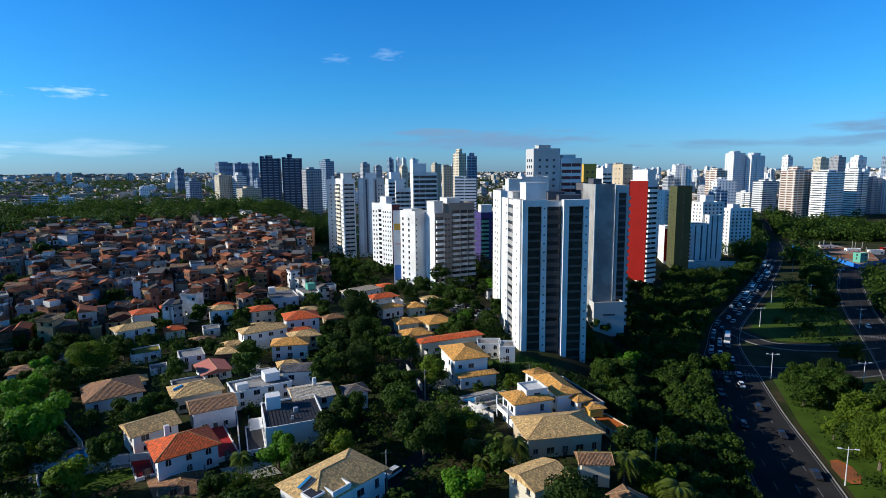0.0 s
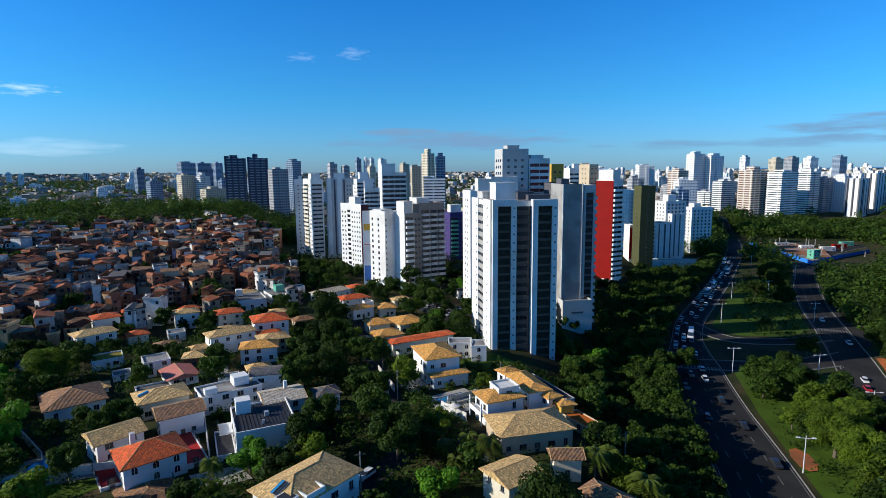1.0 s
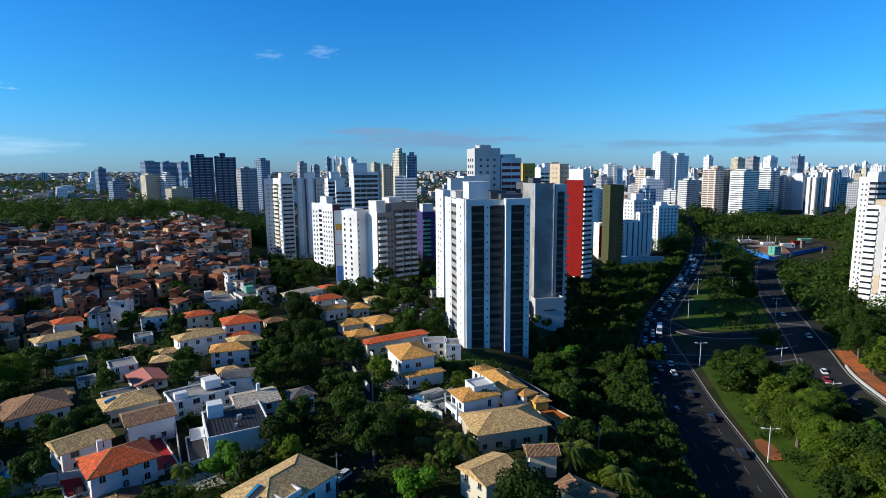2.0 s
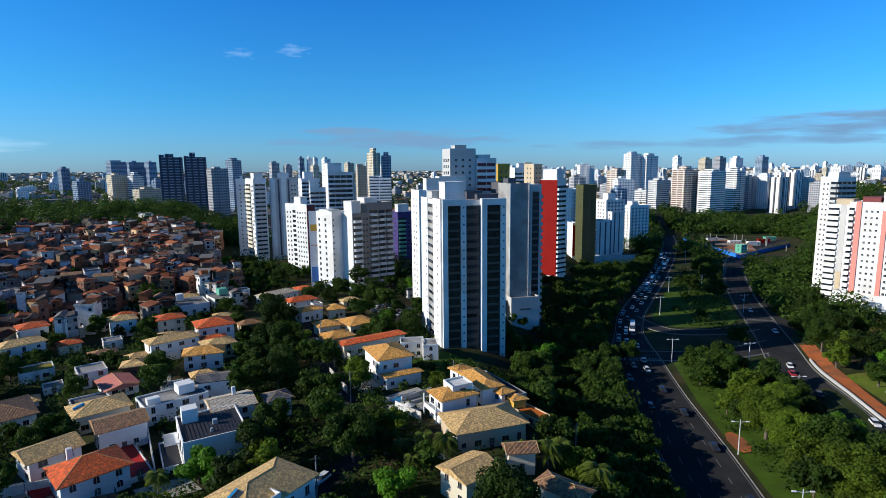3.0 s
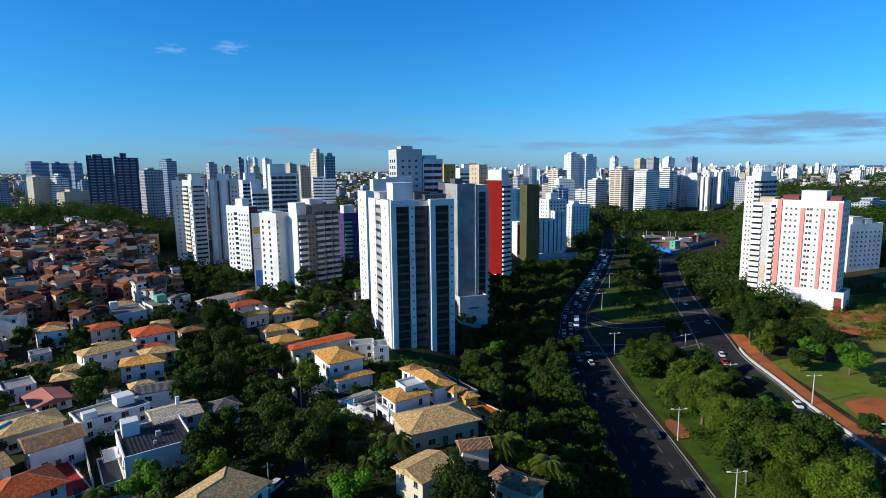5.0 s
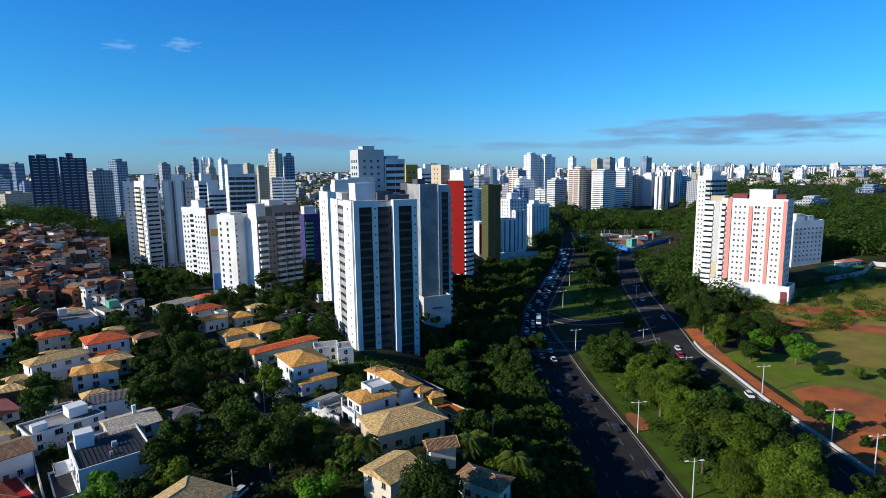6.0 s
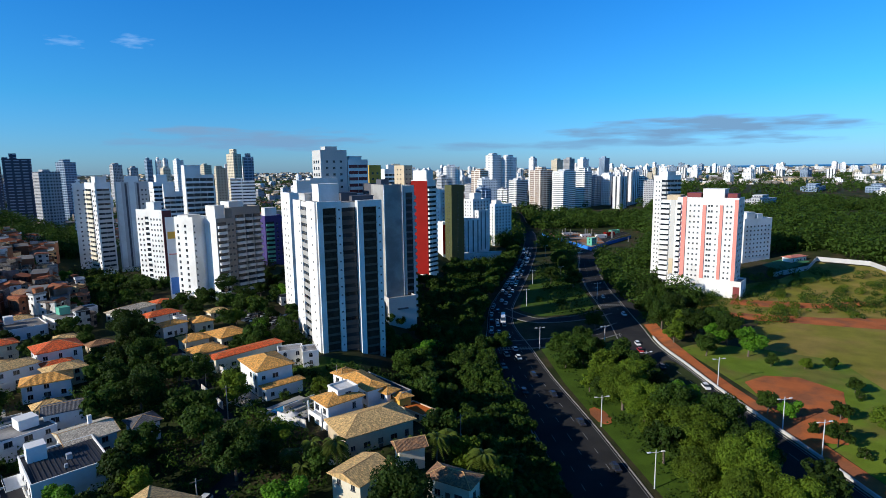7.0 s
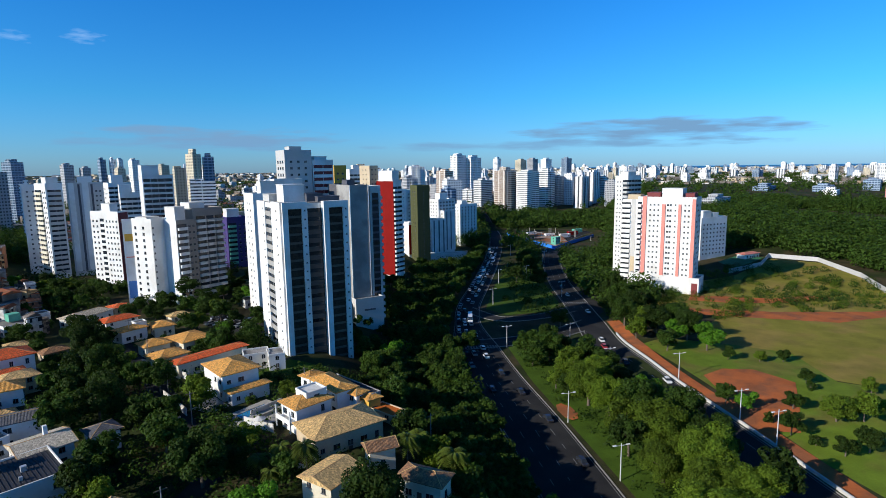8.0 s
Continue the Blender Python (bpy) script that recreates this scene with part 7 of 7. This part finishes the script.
# long pale boundary walls of the park and the sports court
for pts in ([(158, 300), (150, 322), (185, 340)], [(258, 330), (282, 352), (302, 330), (290, 285), (268, 246), (262, 215)], [(225, 318), (258, 330)]):
    for (x0, y0), (x1, y1) in zip(pts, pts[1:]):
        garden_wall(x0, y0, x1, y1, 3.0, LIGHT_GREY, "long weathered white boundary wall of the park")
sheet("sports_court", [(238, 330), (262, 342), (278, 352), (262, 362), (240, 350)], COURT, 0.25, "green sports court beside a white wall", "sports court")
house(262, 350, 11, 18, 8, 20, PINK_ROOF, "low clubhouse with a faded pink roof", rise=1.5)


# ---- garden clutter ----
def water_tank(x, y, z):
    bm = bmesh.new()
    tube(bm, (0, 0, 0), (0, 0, 1.0), 0.7, 0.8, 14)
    tube(bm, (0, 0, 1.0), (0, 0, 1.15), 0.84, 0.5, 14)
    ob = tagged(new("water_tank", mesh_of("water_tank", bm, BLUE_PAINT)), "round blue plastic water tank on a roof", "water tank", "roof water tanks")
    ob.matrix_basis = pose(x, y, z)


def utility_pole(x, y, h=9.0):
    top = thing("utility_pole", pose(x, y, ground(x, y), 0, 0, 30), "grey concrete utility pole with a crossarm", "utility pole", "poles of the street")
    bm = bmesh.new()
    tube(bm, (0, 0, -0.4), (0, 0, h), 0.17, 0.11, 8)
    part("pole", bm, KERB, top)
    bm = bmesh.new()
    box(bm, -1.1, 1.1, -0.06, 0.06, h - 0.7, h - 0.55)
    part("crossarm", bm, BARK, top)


for x, y in ((-50, 96), (-46, 116), (-57, 140), (-70, 164), (-84, 190), (-100, 218), (-60, 72), (-30, 152), (-6, 150), (2, 126)):
    utility_pole(x, y)
garden = thing("garden_umbrella", pose(-40, 136, ground(-40, 136)), "white garden parasol beside a pool", "parasol")
bm = bmesh.new()
tube(bm, (0, 0, 0), (0, 0, 2.4), 0.04, 0.04, 6)
part("pole", bm, STEEL, garden)
bm = bmesh.new()
tube(bm, (0, 0, 2.1), (0, 0, 2.8), 1.7, 0.05, 8)
part("canopy", bm, WHITE, garden)
